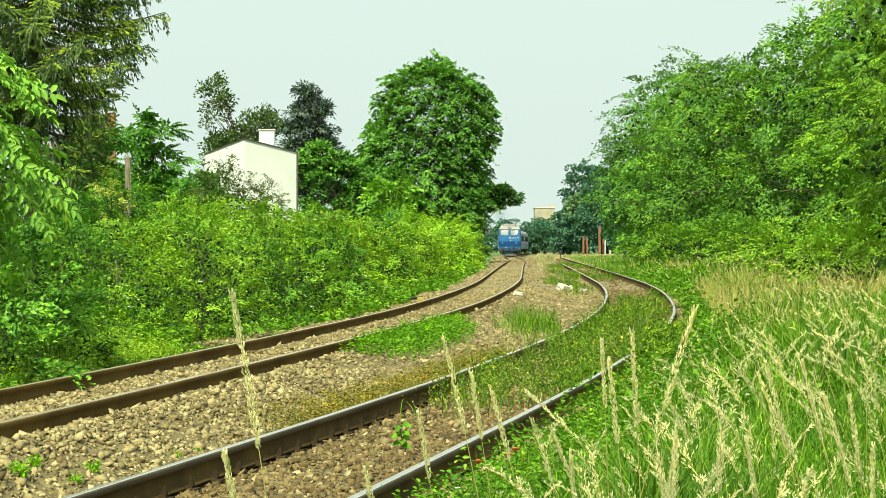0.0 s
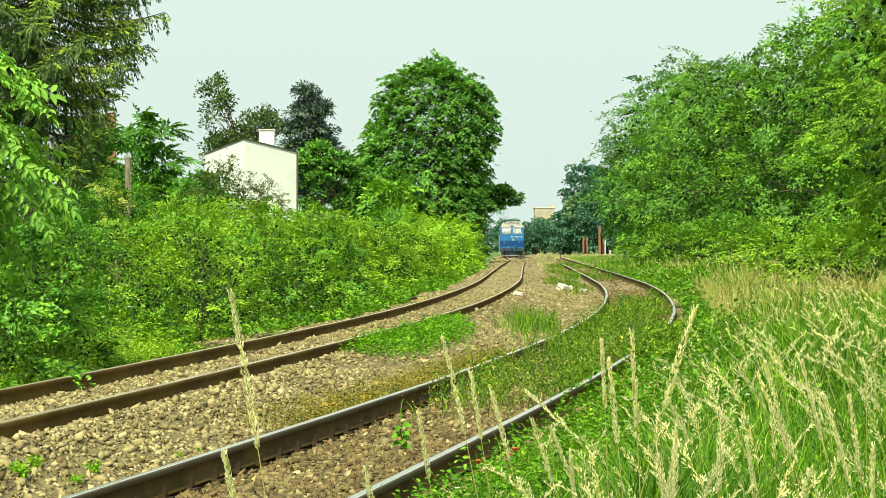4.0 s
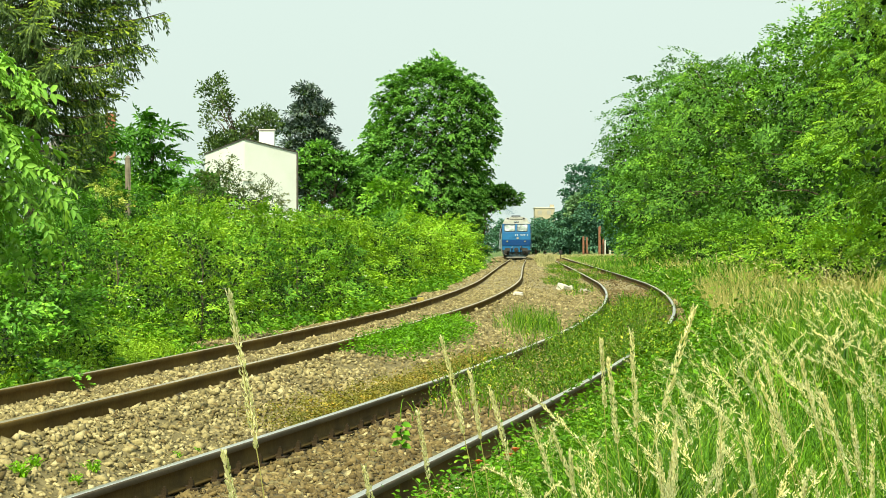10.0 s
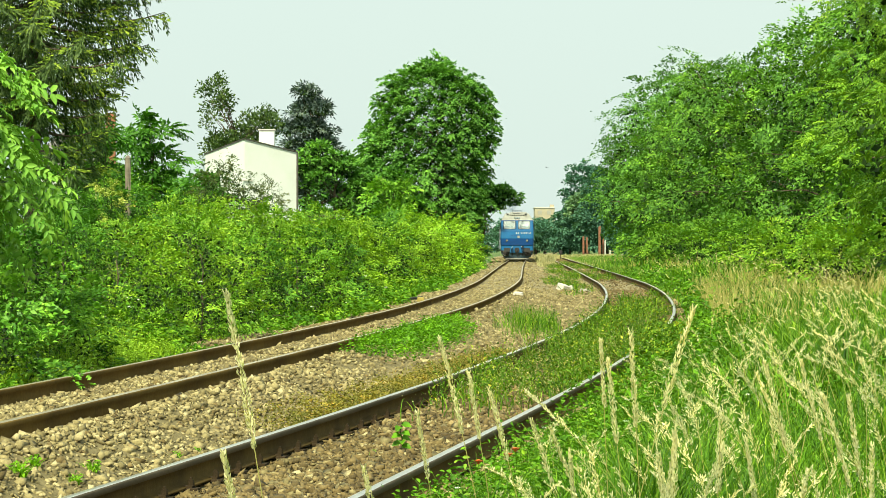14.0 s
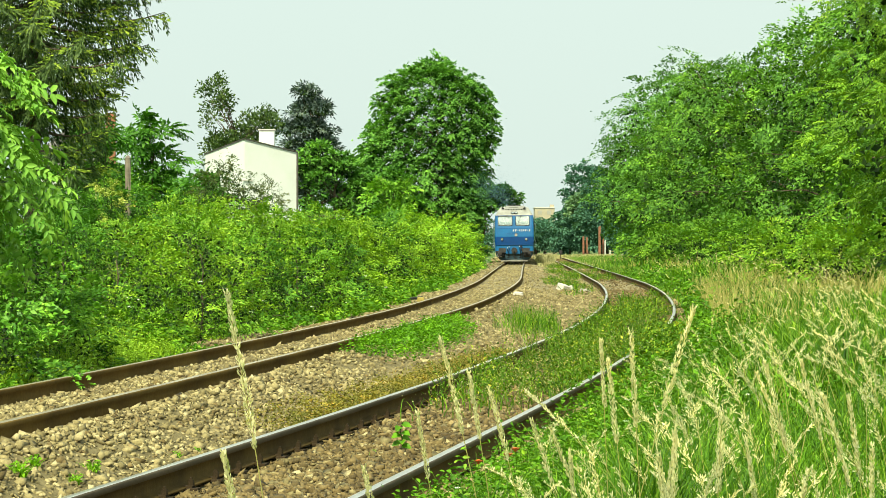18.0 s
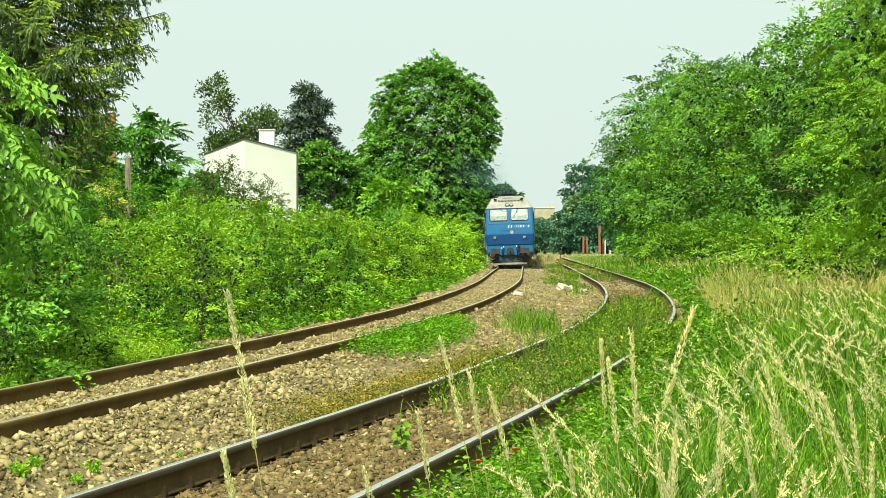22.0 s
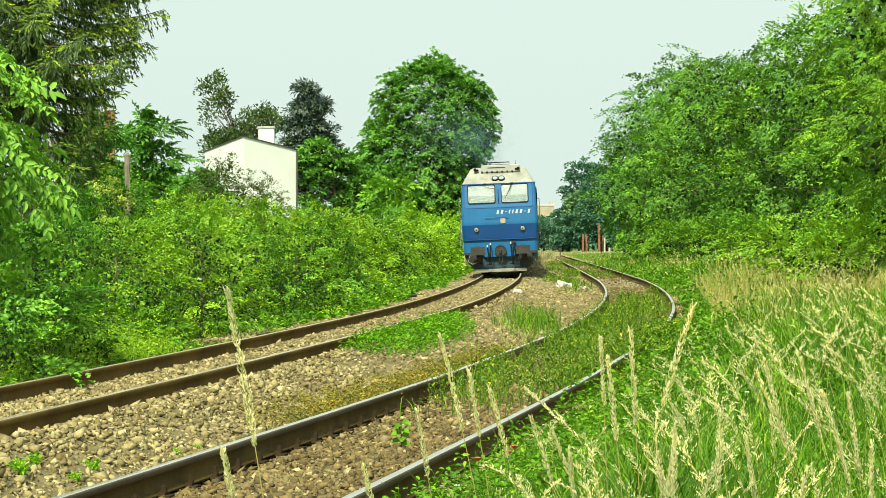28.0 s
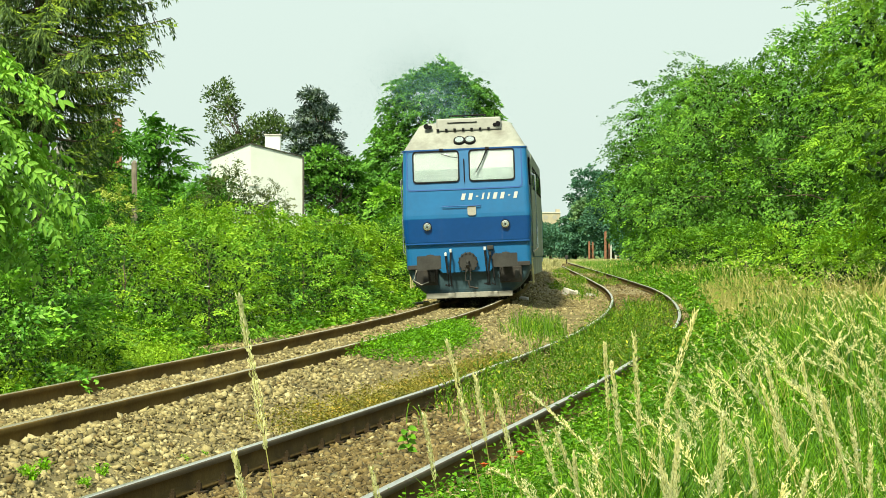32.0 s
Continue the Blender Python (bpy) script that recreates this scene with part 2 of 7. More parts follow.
def mesh_np(name, verts, faces, mats=(), smooth=False, mat_idx=None):
    """A mesh from numpy arrays; faces all have the same number of corners."""
    me = bpy.data.meshes.new(name)
    verts, faces = np.asarray(verts, np.float32), np.asarray(faces, np.int32)
    k = faces.shape[1]
    me.vertices.add(len(verts))
    me.vertices.foreach_set("co", verts.ravel())
    me.loops.add(faces.size)
    me.loops.foreach_set("vertex_index", faces.ravel())
    me.polygons.add(len(faces))
    me.polygons.foreach_set("loop_start", np.arange(0, faces.size, k, dtype=np.int32))
    me.polygons.foreach_set("loop_total", np.full(len(faces), k, np.int32))
    if mat_idx is not None:
        me.polygons.foreach_set("material_index", np.asarray(mat_idx, np.int32))
    if smooth:
        me.polygons.foreach_set("use_smooth", np.ones(len(faces), bool))
    for q in mats:
        me.materials.append(q)
    me.update(calc_edges=True)
    return me


def part(name, bm, material, parent, label=""):
    me = bpy.data.meshes.new(name)
    bm.to_mesh(me)
    bm.free()
    for q in material if isinstance(material, (list, tuple)) else [material]:
        me.materials.append(q)
    ob = new(name, me)
    ob.parent = parent
    return tagged(ob, label)


def part_me(name, me, parent, label=""):
    ob = new(name, me)
    ob.parent = parent
    return tagged(ob, label)


def box(x0, x1, y0, y1, z0, z1, bevel=0.0, bm=None):
    own = bm is None
    bm = bm or bmesh.new()
    r = bmesh.ops.create_cube(bm, size=1, matrix=Matrix.Translation(((x0 + x1) / 2, (y0 + y1) / 2, (z0 + z1) / 2))
                              @ Matrix.Diagonal((abs(x1 - x0), abs(y1 - y0), abs(z1 - z0), 1)))
    if bevel:
        es = list({e for v in r["verts"] for e in v.link_edges})
        bmesh.ops.bevel(bm, geom=es, offset=bevel, segments=2, affect="EDGES", profile=0.6)
    return bm


def cyl(p0, p1, r0, r1=None, n=16, bm=None, cap=True):
    bm = bm or bmesh.new()
    p0, p1 = Vector(p0), Vector(p1)
    d = p1 - p0
    m = Matrix.Translation((p0 + p1) / 2) @ d.to_track_quat("Z", "Y").to_matrix().to_4x4()
    bmesh.ops.create_cone(bm, cap_ends=cap, segments=n, radius1=r0, radius2=r0 if r1 is None else r1, depth=d.length, matrix=m)
    return bm


def tube(points, r, n=6, bm=None):
    """A bent round bar through the points; r is one radius or one for each point."""
    bm = bm or bmesh.new()
    pts = [Vector(p) for p in points]
    rs = r if isinstance(r, (list, tuple)) else [r] * len(pts)
    rings = []
    for i, p in enumerate(pts):
        d = (pts[min(i + 1, len(pts) - 1)] - pts[max(i - 1, 0)]).normalized()
        q = d.to_track_quat("Z", "Y").to_matrix()
        rings.append([bm.verts.new(p + q @ Vector((math.cos(a) * rs[i], math.sin(a) * rs[i], 0)))
                      for a in (2 * math.pi * k / n for k in range(n))])
    for a, b in zip(rings, rings[1:]):
        for k in range(n):
            bm.faces.new((a[k], a[(k + 1) % n], b[(k + 1) % n], b[k]))
    bm.faces.new(rings[0][::-1])
    bm.faces.new(rings[-1])
    return bm


rng = np.random.default_rng(7)


def unit(v):
    return v / np.maximum(np.linalg.norm(v, axis=-1, keepdims=True), 1e-9)


def leaves(P, D, N, L, W, fold=0.25):
    """Leaf blades: base P, direction D, upper side N, length L, width W. Four corners each, folded along the rib."""
    n = len(P)
    D = unit(D)
    S = unit(np.cross(D, N))
    U = np.cross(S, D)
    L, W = np.broadcast_to(L, n)[:, None], np.broadcast_to(W, n)[:, None]
    mid = P + D * L * 0.45
    V = np.stack([P, mid + S * W * 0.5 + U * W * fold, P + D * L - U * L * 0.12, mid - S * W * 0.5 + U * W * fold], 1)
    return V.reshape(-1, 3), np.arange(4 * n).reshape(n, 4)


def ovate(P, D, N, L, W, fold=0.2):
    """Near leaves: six corners, an egg-shaped blade folded along the rib and bent at the tip."""
    n = len(P)
    D = unit(D)
    S = unit(np.cross(D, N))
    U = np.cross(S, D)
    L, W = np.broadcast_to(L, n)[:, None], np.broadcast_to(W, n)[:, None]
    a, b = P + D * L * 0.28 + U * W * fold * 0.8, P + D * L * 0.68 + U * W * fold * 0.5
    V = np.stack([P, a + S * W * 0.46, b + S * W * 0.38, P + D * L - U * L * 0.2, b - S * W * 0.38, a - S * W * 0.46], 1)
    f = np.array([(0, 1, 2, 3), (0, 3, 4, 5)])
    return V.reshape(-1, 3), (f[None] + 6 * np.arange(n)[:, None, None]).reshape(-1, 4)


def sprays(P, D, N, L, W, k=3, blade=None):
    """Compound leaves: pairs of leaflets along a stalk that hangs at its end."""
    D, out_v = unit(D), []
    blade = blade or leaves
    S = unit(np.cross(D, N))
    U = np.cross(S, D)
    L = np.broadcast_to(L, len(P))[:, None]
    for i in range(k):
        f = (i + 0.6) / (k + 0.3)
        base = P + D * L * f - np.array([0, 0, 1.0]) * L * 0.35 * f * f
        for sgn in (-1, 1):
            d = unit(D * 0.55 + S * sgn - np.array([0, 0, 0.35]) + rng.normal(0, 0.15, P.shape))
            out_v.append(blade(base, d, U, L[:, 0] * W * 2.1, L[:, 0] * W))
    tip = P + D * L - np.array([0, 0, 1.0]) * L * 0.3
    out_v.append(blade(tip - D * L * 0.1, D - np.array([0, 0, 0.5]), U, L[:, 0] * W * 2.4, L[:, 0] * W))
    return join(out_v)


def join(pieces):
    V, F, o = [], [], 0
    for v, f in pieces:
        V.append(v), F.append(f + o)
        o += len(v)
    return np.concatenate(V), np.concatenate(F)


def ball(n):
    return unit(rng.normal(size=(n, 3)))


def clump_cloud(lobes, n_clump, per, r, flat=0.6, shell=0.55, low=-0.6, upbias=0.35, tilt=0.5, form=0.45, rise=0.0, core=0.0):
    """Leaf places for a crown: clumps sit near the skin of the lobes (x, y, z, rx, ry, rz), leaves on the skin of the clumps."""
    lob = np.array(lobes, float)
    vol = lob[:, 3] * lob[:, 4] + lob[:, 3] * lob[:, 5]
    pick = rng.choice(len(lob), n_clump, p=vol / vol.sum())
    d = ball(n_clump)
    d[:, 2] = np.where(d[:, 2] < low, -d[:, 2], d[:, 2])
    rad = shell + (1.02 - shell) * rng.random(n_clump) ** 0.6
    C = lob[pick, :3] + d * lob[pick, 3:] * rad[:, None]
    cr = r * rng.uniform(0.55, 1.45, n_clump)
    e = ball(n_clump * per)
    e[:, 2] = np.where(e[:, 2] < -0.35, -e[:, 2], e[:, 2])
    ci = np.sort(rng.choice(n_clump, n_clump * per, p=cr ** 1.8 / (cr ** 1.8).sum()))
    k = 0.9 * core + (1.1 - 0.9 * core) * rng.random(len(ci))[:, None] ** (0.45 if core < 0.1 else 0.8)
    off = e * k * cr[ci][:, None] * np.array([1, 1, flat])
    P = C[ci] + off
    out = d[ci]
    D = unit(e * np.array([1, 1, 0.5]) + out * 0.6 + rng.normal(0, tilt, P.shape) + np.array([0, 0, rise - 0.15]))
    N = unit(np.array([0, 0, 1.0]) * (0.3 + upbias) + e * form + out * (1.05 - form) + rng.normal(0, 0.32, P.shape))
    return C, P, D, N, ci, cr


def trunk_mesh(base, top, r, targets, mat, name="trunk"):
    """A tapered, slightly crooked trunk with limbs that reach for the targets."""
    bm = bmesh.new()
    b, t = Vector(base), Vector(top)
    rnd = random.Random(int(abs(b.x * 13 + b.y * 7)))
    pts, rs = [], []
    for i in range(7):
        f = i / 6
        pts.append(b.lerp(t, f) + Vector((rnd.uniform(-1, 1), rnd.uniform(-1, 1), 0)) * r * (0.9 if i else 0))
        rs.append(r * (1.25 if i == 0 else 1) * (1 - 0.8 * f))
    tube(pts, rs, 9, bm)
    for q in targets:
        q = Vector(q)
        f = min(0.92, max(0.25, (q.z - b.z) / max(t.z - b.z, 0.1) * 0.75))
        i = int(f * 6)
        s = pts[i].lerp(pts[min(i + 1, 6)], f * 6 - i)
        m = s.lerp(q, 0.5) + Vector((0, 0, (q - s).length * 0.10))
        tube([s, m, q], [r * 0.34 * (1 - 0.6 * f), r * 0.2 * (1 - 0.5 * f), r * 0.05], 5, bm)
    me = bpy.data.meshes.new(name)
    bm.to_mesh(me)
    bm.free()
    me.materials.append(mat)
    for p in me.polygons:
        p.use_smooth = True
    return me


def tree(name, x, y, z, lobes, n_clump, per, r, leaf, mat, label, category="tree", trunk_r=0.2, height=None, bark="bark",
         compound=0, flat=0.6, shell=0.55, limbs=16, low=-0.6, group="", tilt=0.5, mat2=None, share2=0.3, fold=0.25, blade=None, form=0.75, rise=0.0, core=0.62):
    """A tree or shrub at (x, y, z): lobes of its crown relative to the foot; leaf = (length, width)."""
    t = empty(name, pose(x, y, z))
    C, P, D, N, ci, cr = clump_cloud(lobes, n_clump, per, r, flat, shell, low, tilt=tilt, form=form, rise=rise, core=core)
    keep = P[:, 2] > 0.05
    P, D, N, ci = P[keep], D[keep], N[keep], ci[keep]
    L = leaf[0] * rng.uniform(0.65, 1.3, len(P))

    def build(sel):
        if compound:
            return sprays(P[sel], D[sel], N[sel], L[sel], leaf[1] / leaf[0], compound, blade)
        return (blade or leaves)(P[sel], D[sel], N[sel], L[sel], L[sel] * leaf[1] / leaf[0], fold)
    if mat2:
        # clumps picked at random take the second leaf tone
        whole = rng.random(n_clump) < share2
        second = np.where(whole[ci], rng.random(len(P)) < 0.85, rng.random(len(P)) < 0.06)
        part_me("crown", mesh_np("crown", *build(~second), [M[mat]]), t)
        tagged(part_me("second_tone", mesh_np("second_tone", *build(second), [M[mat2]]), t), "leaves of a second tone in part of the crown", kind="stuff")
    else:
        part_me("crown", mesh_np("crown", *build(np.ones(len(P), bool)), [M[mat]]), t)
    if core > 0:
        # dark leaves inside the clumps stand for shade; far ones keep their colour
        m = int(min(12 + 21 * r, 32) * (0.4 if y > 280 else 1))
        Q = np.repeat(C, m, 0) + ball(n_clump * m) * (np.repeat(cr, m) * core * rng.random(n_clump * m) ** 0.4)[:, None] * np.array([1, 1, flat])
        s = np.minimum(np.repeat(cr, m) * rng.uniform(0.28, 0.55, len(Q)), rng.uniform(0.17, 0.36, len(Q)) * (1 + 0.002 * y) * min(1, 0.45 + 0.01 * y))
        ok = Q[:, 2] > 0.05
        tagged(part_me("inner_leaves", mesh_np("inner_leaves", *leaves(Q[ok], ball(ok.sum()), ball(ok.sum()), s[ok], s[ok] * 0.6), [M[mat if mat == "far" else "inner_shade"]]), t), "dark leaves painting the shade inside the crown", kind="stuff")
    top = max(l[2] + l[5] * 0.6 for l in lobes) if height is None else height
    step = max(1, len(C) // max(limbs, 1))
    cx, cy = np.mean([l[0] for l in lobes]), np.mean([l[1] for l in lobes])
    part_me("trunk", trunk_mesh((0, 0, -0.1), (cx, cy, top), trunk_r, C[::step][:limbs], M[bark]), t)
    return tagged(t, label, category, group)


def skin_points(lobes, n, sep, low=-2.0, reach=(0.84, 1.04)):
    """Places spread evenly over the outer skin of a crown made of lobes, with the way out at each."""
    lob = np.array(lobes, float)
    area = lob[:, 3] * lob[:, 4] + lob[:, 3] * lob[:, 5] + lob[:, 4] * lob[:, 5]
    m = n * 8
    pick = rng.choice(len(lob), m, p=area / area.sum())
    d = ball(m)
    d[:, 2] = np.where(d[:, 2] < low, -d[:, 2], d[:, 2])
    C = lob[pick, :3] + d * lob[pick, 3:] * rng.uniform(*reach, m)[:, None]
    O = unit(d / lob[pick, 3:])
    inside = np.zeros(m, bool)
    for k in range(len(lob)):
        q = (((C - lob[k, :3]) / lob[k, 3:]) ** 2).sum(1) < 0.72
        inside |= q & (pick != k)
    C, O = C[~inside & (C[:, 2] > 0.1)], O[~inside & (C[:, 2] > 0.1)]
    keep = []
    for i in range(len(C)):
        if not keep or (((C[keep] - C[i]) ** 2).sum(1) > sep * sep).all():
            keep.append(i)
            if len(keep) >= n:
                break
    return C[keep], O[keep]


def pad_leaves(C, O, R, per, flat=0.45, droop=0.5, rise=0.25, lumps=7):
    """Leafy boughs: at each place a fan of leaves, arched like a shallow dome that hangs at its rim and stands clear of its neighbours."""
    n = len(C)
    size = R * rng.uniform(0.6, 1.35, n)
    cnt = np.maximum((per * (size / R) ** 1.7).astype(int), 6)
    i = np.repeat(np.arange(n), cnt)
    m = len(i)
    o = unit(O * np.array([1, 1, 0.35]) + np.array([0, 0, rise]) + rng.normal(0, 0.22, (n, 3)))
    s = unit(np.cross(o, np.array([0, 0, 1.0]) + rng.normal(0, 0.25, (n, 3))))
    u = np.cross(s, o)
    # leaves gather in small tufts on the fan
    tp, tq = rng.uniform(-0.75, 1.0, (n, lumps)), rng.normal(0, 0.42, (n, lumps))
    th = rng.normal(0, 0.16, (n, lumps))
    j = rng.integers(0, lumps, m)
    p = tp[i, j] + rng.normal(0, 0.17, m)
    q = tq[i, j] * (1.15 - 0.45 * tp[i, j].clip(0, 1)) + rng.normal(0, 0.16, m)
    r2 = p * p + q * q
    h = flat * (1 - 0.75 * r2) - droop * p.clip(0, 2) ** 2 * 0.55 + th[i, j] + rng.normal(0, 0.06, m) - (rng.random(m) ** 3) * 0.25
    k = size[i][:, None]
    P = C[i] + (o[i] * p[:, None] + s[i] * q[:, None] + u[i] * h[:, None]) * k
    D = unit(o[i] * (0.55 + 0.5 * p)[:, None] + s[i] * (q * 1.5 + rng.normal(0, 0.35, m))[:, None] - u[i] * (0.12 + 0.55 * r2.clip(0, 1.2) * droop)[:, None] + rng.normal(0, 0.3, (m, 3)))
    N = unit(u[i] * 0.85 + o[i] * (0.25 + 0.55 * p)[:, None] + s[i] * (q * 0.7)[:, None] + O[i] * 0.45 + rng.normal(0, 0.32, (m, 3)))
    return P, D, N, i, size


def bough_tree(name, x, y, z, lobes, n, R, per, leaf, mat, label, category="tree", sep=0.8, mat2=None, share2=0.3, compound=0, blade=None, fold=0.25,
               trunk_r=0.2, height=None, bark="bark", limbs=24, low=-2.0, flat=0.45, droop=0.5, rise=0.25, fill=1.0, group="", reach=(0.84, 1.06), shoots=0, lumps=7):
    """A tree or shrub whose leafy boughs stand apart, with dark leaves behind that paint the shade between them; lobes
    relative to the foot, leaf = (length, width).
    """
    t = empty(name, pose(x, y, z))
    C, O = skin_points(lobes, n, sep * R, low, reach)
    P, D, N, i, size = pad_leaves(C, O, R, per, flat, droop, rise, lumps)
    ok = P[:, 2] > 0.04
    P, D, N, i = P[ok], D[ok], N[ok], i[ok]
    L = leaf[0] * rng.uniform(0.6, 1.35, len(P))

    def build(sel):
        if compound:
            return sprays(P[sel], D[sel], N[sel], L[sel], leaf[1] / leaf[0], compound, blade)
        return (blade or leaves)(P[sel], D[sel], N[sel], L[sel], L[sel] * leaf[1] / leaf[0], fold)
    if mat2:
        # boughs picked at random take the second leaf tone
        whole = rng.random(len(C)) < share2
        second = np.where(whole[i], rng.random(len(P)) < 0.85, rng.random(len(P)) < 0.08)
        part_me("crown", mesh_np("crown", *build(~second), [M[mat]]), t)
        tagged(part_me("second_tone", mesh_np("second_tone", *build(second), [M[mat2]]), t), "leaves of a second tone in part of the crown", kind="stuff")
    else:
        part_me("crown", mesh_np("crown", *build(np.ones(len(P), bool)), [M[mat]]), t)
    if shoots:
        # upright leafy shoots above the boughs
        lob = np.array(lobes, float)
        pick, a = rng.integers(0, len(lob), shoots), rng.uniform(0, 2 * math.pi, shoots)
        d = rng.random(shoots) ** 0.6 * 0.9
        sx, sy = lob[pick, 0] + np.cos(a) * d * lob[pick, 3], lob[pick, 1] + np.sin(a) * d * lob[pick, 4]
        hs = R * rng.uniform(1.0, 2.4, shoots)
        sz = lob[pick, 2] + lob[pick, 5] * np.sqrt(1 - d * d) - hs * 0.3
        part_me("shoot_foliage", mesh_np("shoot_foliage", *join([herbs(sx, sy, sz, hs, 26, leaf[0] * 0.95, leaf[0] * 1.1, width=leaf[1] / leaf[0] * 1.1), blades(sx, sy, sz, hs * 1.05, leaf[0] * 0.1, 0.12, 0.1)]), [M[mat2 or mat]]), t, "upright leafy young shoots")["kind"] = "stuff"
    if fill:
        # dark leaves behind the boughs, shade put in as colour
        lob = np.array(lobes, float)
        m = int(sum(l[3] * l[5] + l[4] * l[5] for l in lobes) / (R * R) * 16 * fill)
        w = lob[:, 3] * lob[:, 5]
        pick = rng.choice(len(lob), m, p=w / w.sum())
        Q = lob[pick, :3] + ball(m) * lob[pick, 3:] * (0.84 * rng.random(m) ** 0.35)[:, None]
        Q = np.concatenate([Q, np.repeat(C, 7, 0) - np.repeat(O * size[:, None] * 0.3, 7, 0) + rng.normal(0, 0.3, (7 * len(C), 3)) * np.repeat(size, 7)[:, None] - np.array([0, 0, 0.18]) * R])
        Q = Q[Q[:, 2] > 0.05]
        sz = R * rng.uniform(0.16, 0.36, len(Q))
        tagged(part_me("inner_leaves", mesh_np("inner_leaves", *leaves(Q, ball(len(Q)), ball(len(Q)), sz, sz * 0.6), [M["inner_shade"]]), t), "dark leaves painting the shade inside the crown", kind="stuff")
    top = max(l[2] + l[5] * 0.6 for l in lobes) if height is None else height
    cx, cy = np.mean([l[0] for l in lobes]), np.mean([l[1] for l in lobes])
    step = max(1, len(C) // max(limbs, 1))
    part_me("trunk", trunk_mesh((0, 0, -0.1), (cx, cy, top), trunk_r, C[::step][:limbs], M[bark]), t)
    return tagged(t, label, category, group)


# ---------------------------------------------------------------- the line of the two tracks
def smooth_line(knots, sigma):
    ys = np.arange(-120.0, 720.0, 1.0)
    k = np.array(knots)
    xs = np.interp(ys, k[:, 0], k[:, 1])
    lo, hi = (k[1, 1] - k[0, 1]) / (k[1, 0] - k[0, 0]), (k[-1, 1] - k[-2, 1]) / (k[-1, 0] - k[-2, 0])
    xs = np.where(ys < k[0, 0], k[0, 1] + (ys - k[0, 0]) * lo, xs)
    xs = np.where(ys > k[-1, 0], k[-1, 1] + (ys - k[-1, 0]) * hi, xs)
    w = np.exp(-0.5 * (np.arange(-30, 31) / sigma) ** 2)
    pad = np.concatenate([xs[0] + (np.arange(-30, 0)) * lo, xs, xs[-1] + np.arange(1, 31) * hi])
    return ys, np.convolve(pad, w / w.sum(), "valid")


LY, LX = smooth_line([(5, -4.95), (21, -2.97), (35, -1.45), (48, -0.25), (60, 0.54), (75, 1.35), (90, 2.0), (104, 2.46), (127, 3.2), (165, 4.45),
                      (229, 6.68), (255, 7.42), (291, 8.1), (340, 8.9), (380, 9.95), (420, 11.7), (466, 14.5), (520, 18.6), (560, 22.0)], 5)
NY, NX = smooth_line([(5, -2.68), (13.65, -1.215), (21, 0.0), (27, 0.93), (38, 2.54), (50, 3.84), (60, 4.62), (68, 5.15), (80, 5.72),
                      (93, 6.18), (110, 6.78), (146, 8.0), (250, 11.45), (400, 16.5), (560, 24.0)], 4)


def l_x(y):
    return np.interp(y, LY, LX)


def n_x(y):
    return np.interp(y, NY, NX)


def l_head(y, side):
    """Height of the rail head; the curve is canted, its outer rail (side +1) higher."""
    cant = np.interp(y, [140, 210], [0.04, 0.0])
    return 0.148 + side * cant


def n_head(y):
    return np.interp(y, [26, 60, 82, 120], [-0.03, 0.09, 0.16, 0.17])


def ground_z(x, y):
    """Lie of the land: two gravel beds, a dip to the weeds, a low grassy bank beyond the nearer track."""
    lx, nx = l_x(y), n_x(y)
    zl, zn = 0.14 - 0.17, n_head(y) - 0.19
    f = np.clip((x - lx - 0.9) / np.maximum(nx - lx - 1.75, 0.3), 0, 1)
    z = zl + (zn - zl) * f * f * (3 - 2 * f)
    z = z + np.where(x > lx + 0.79, 0.115 * np.exp(-((x - lx - 1.0) / 0.4) ** 2), 0) * np.interp(y, [60, 120], [1, 0.3])
    left = np.clip((lx - 1.5 - x) / 2.2, 0, 1)
    z = z - 0.22 * left * left * (3 - 2 * left)
    right = np.clip((x - nx - 1.3) / 4.0, 0, 1)
    rise = np.interp(y, [0, 20, 60, 140, 300], [0.1, 0.15, 0.32, 0.25, 0.1])
    z = z + rise * right * right * (3 - 2 * right)
    return z


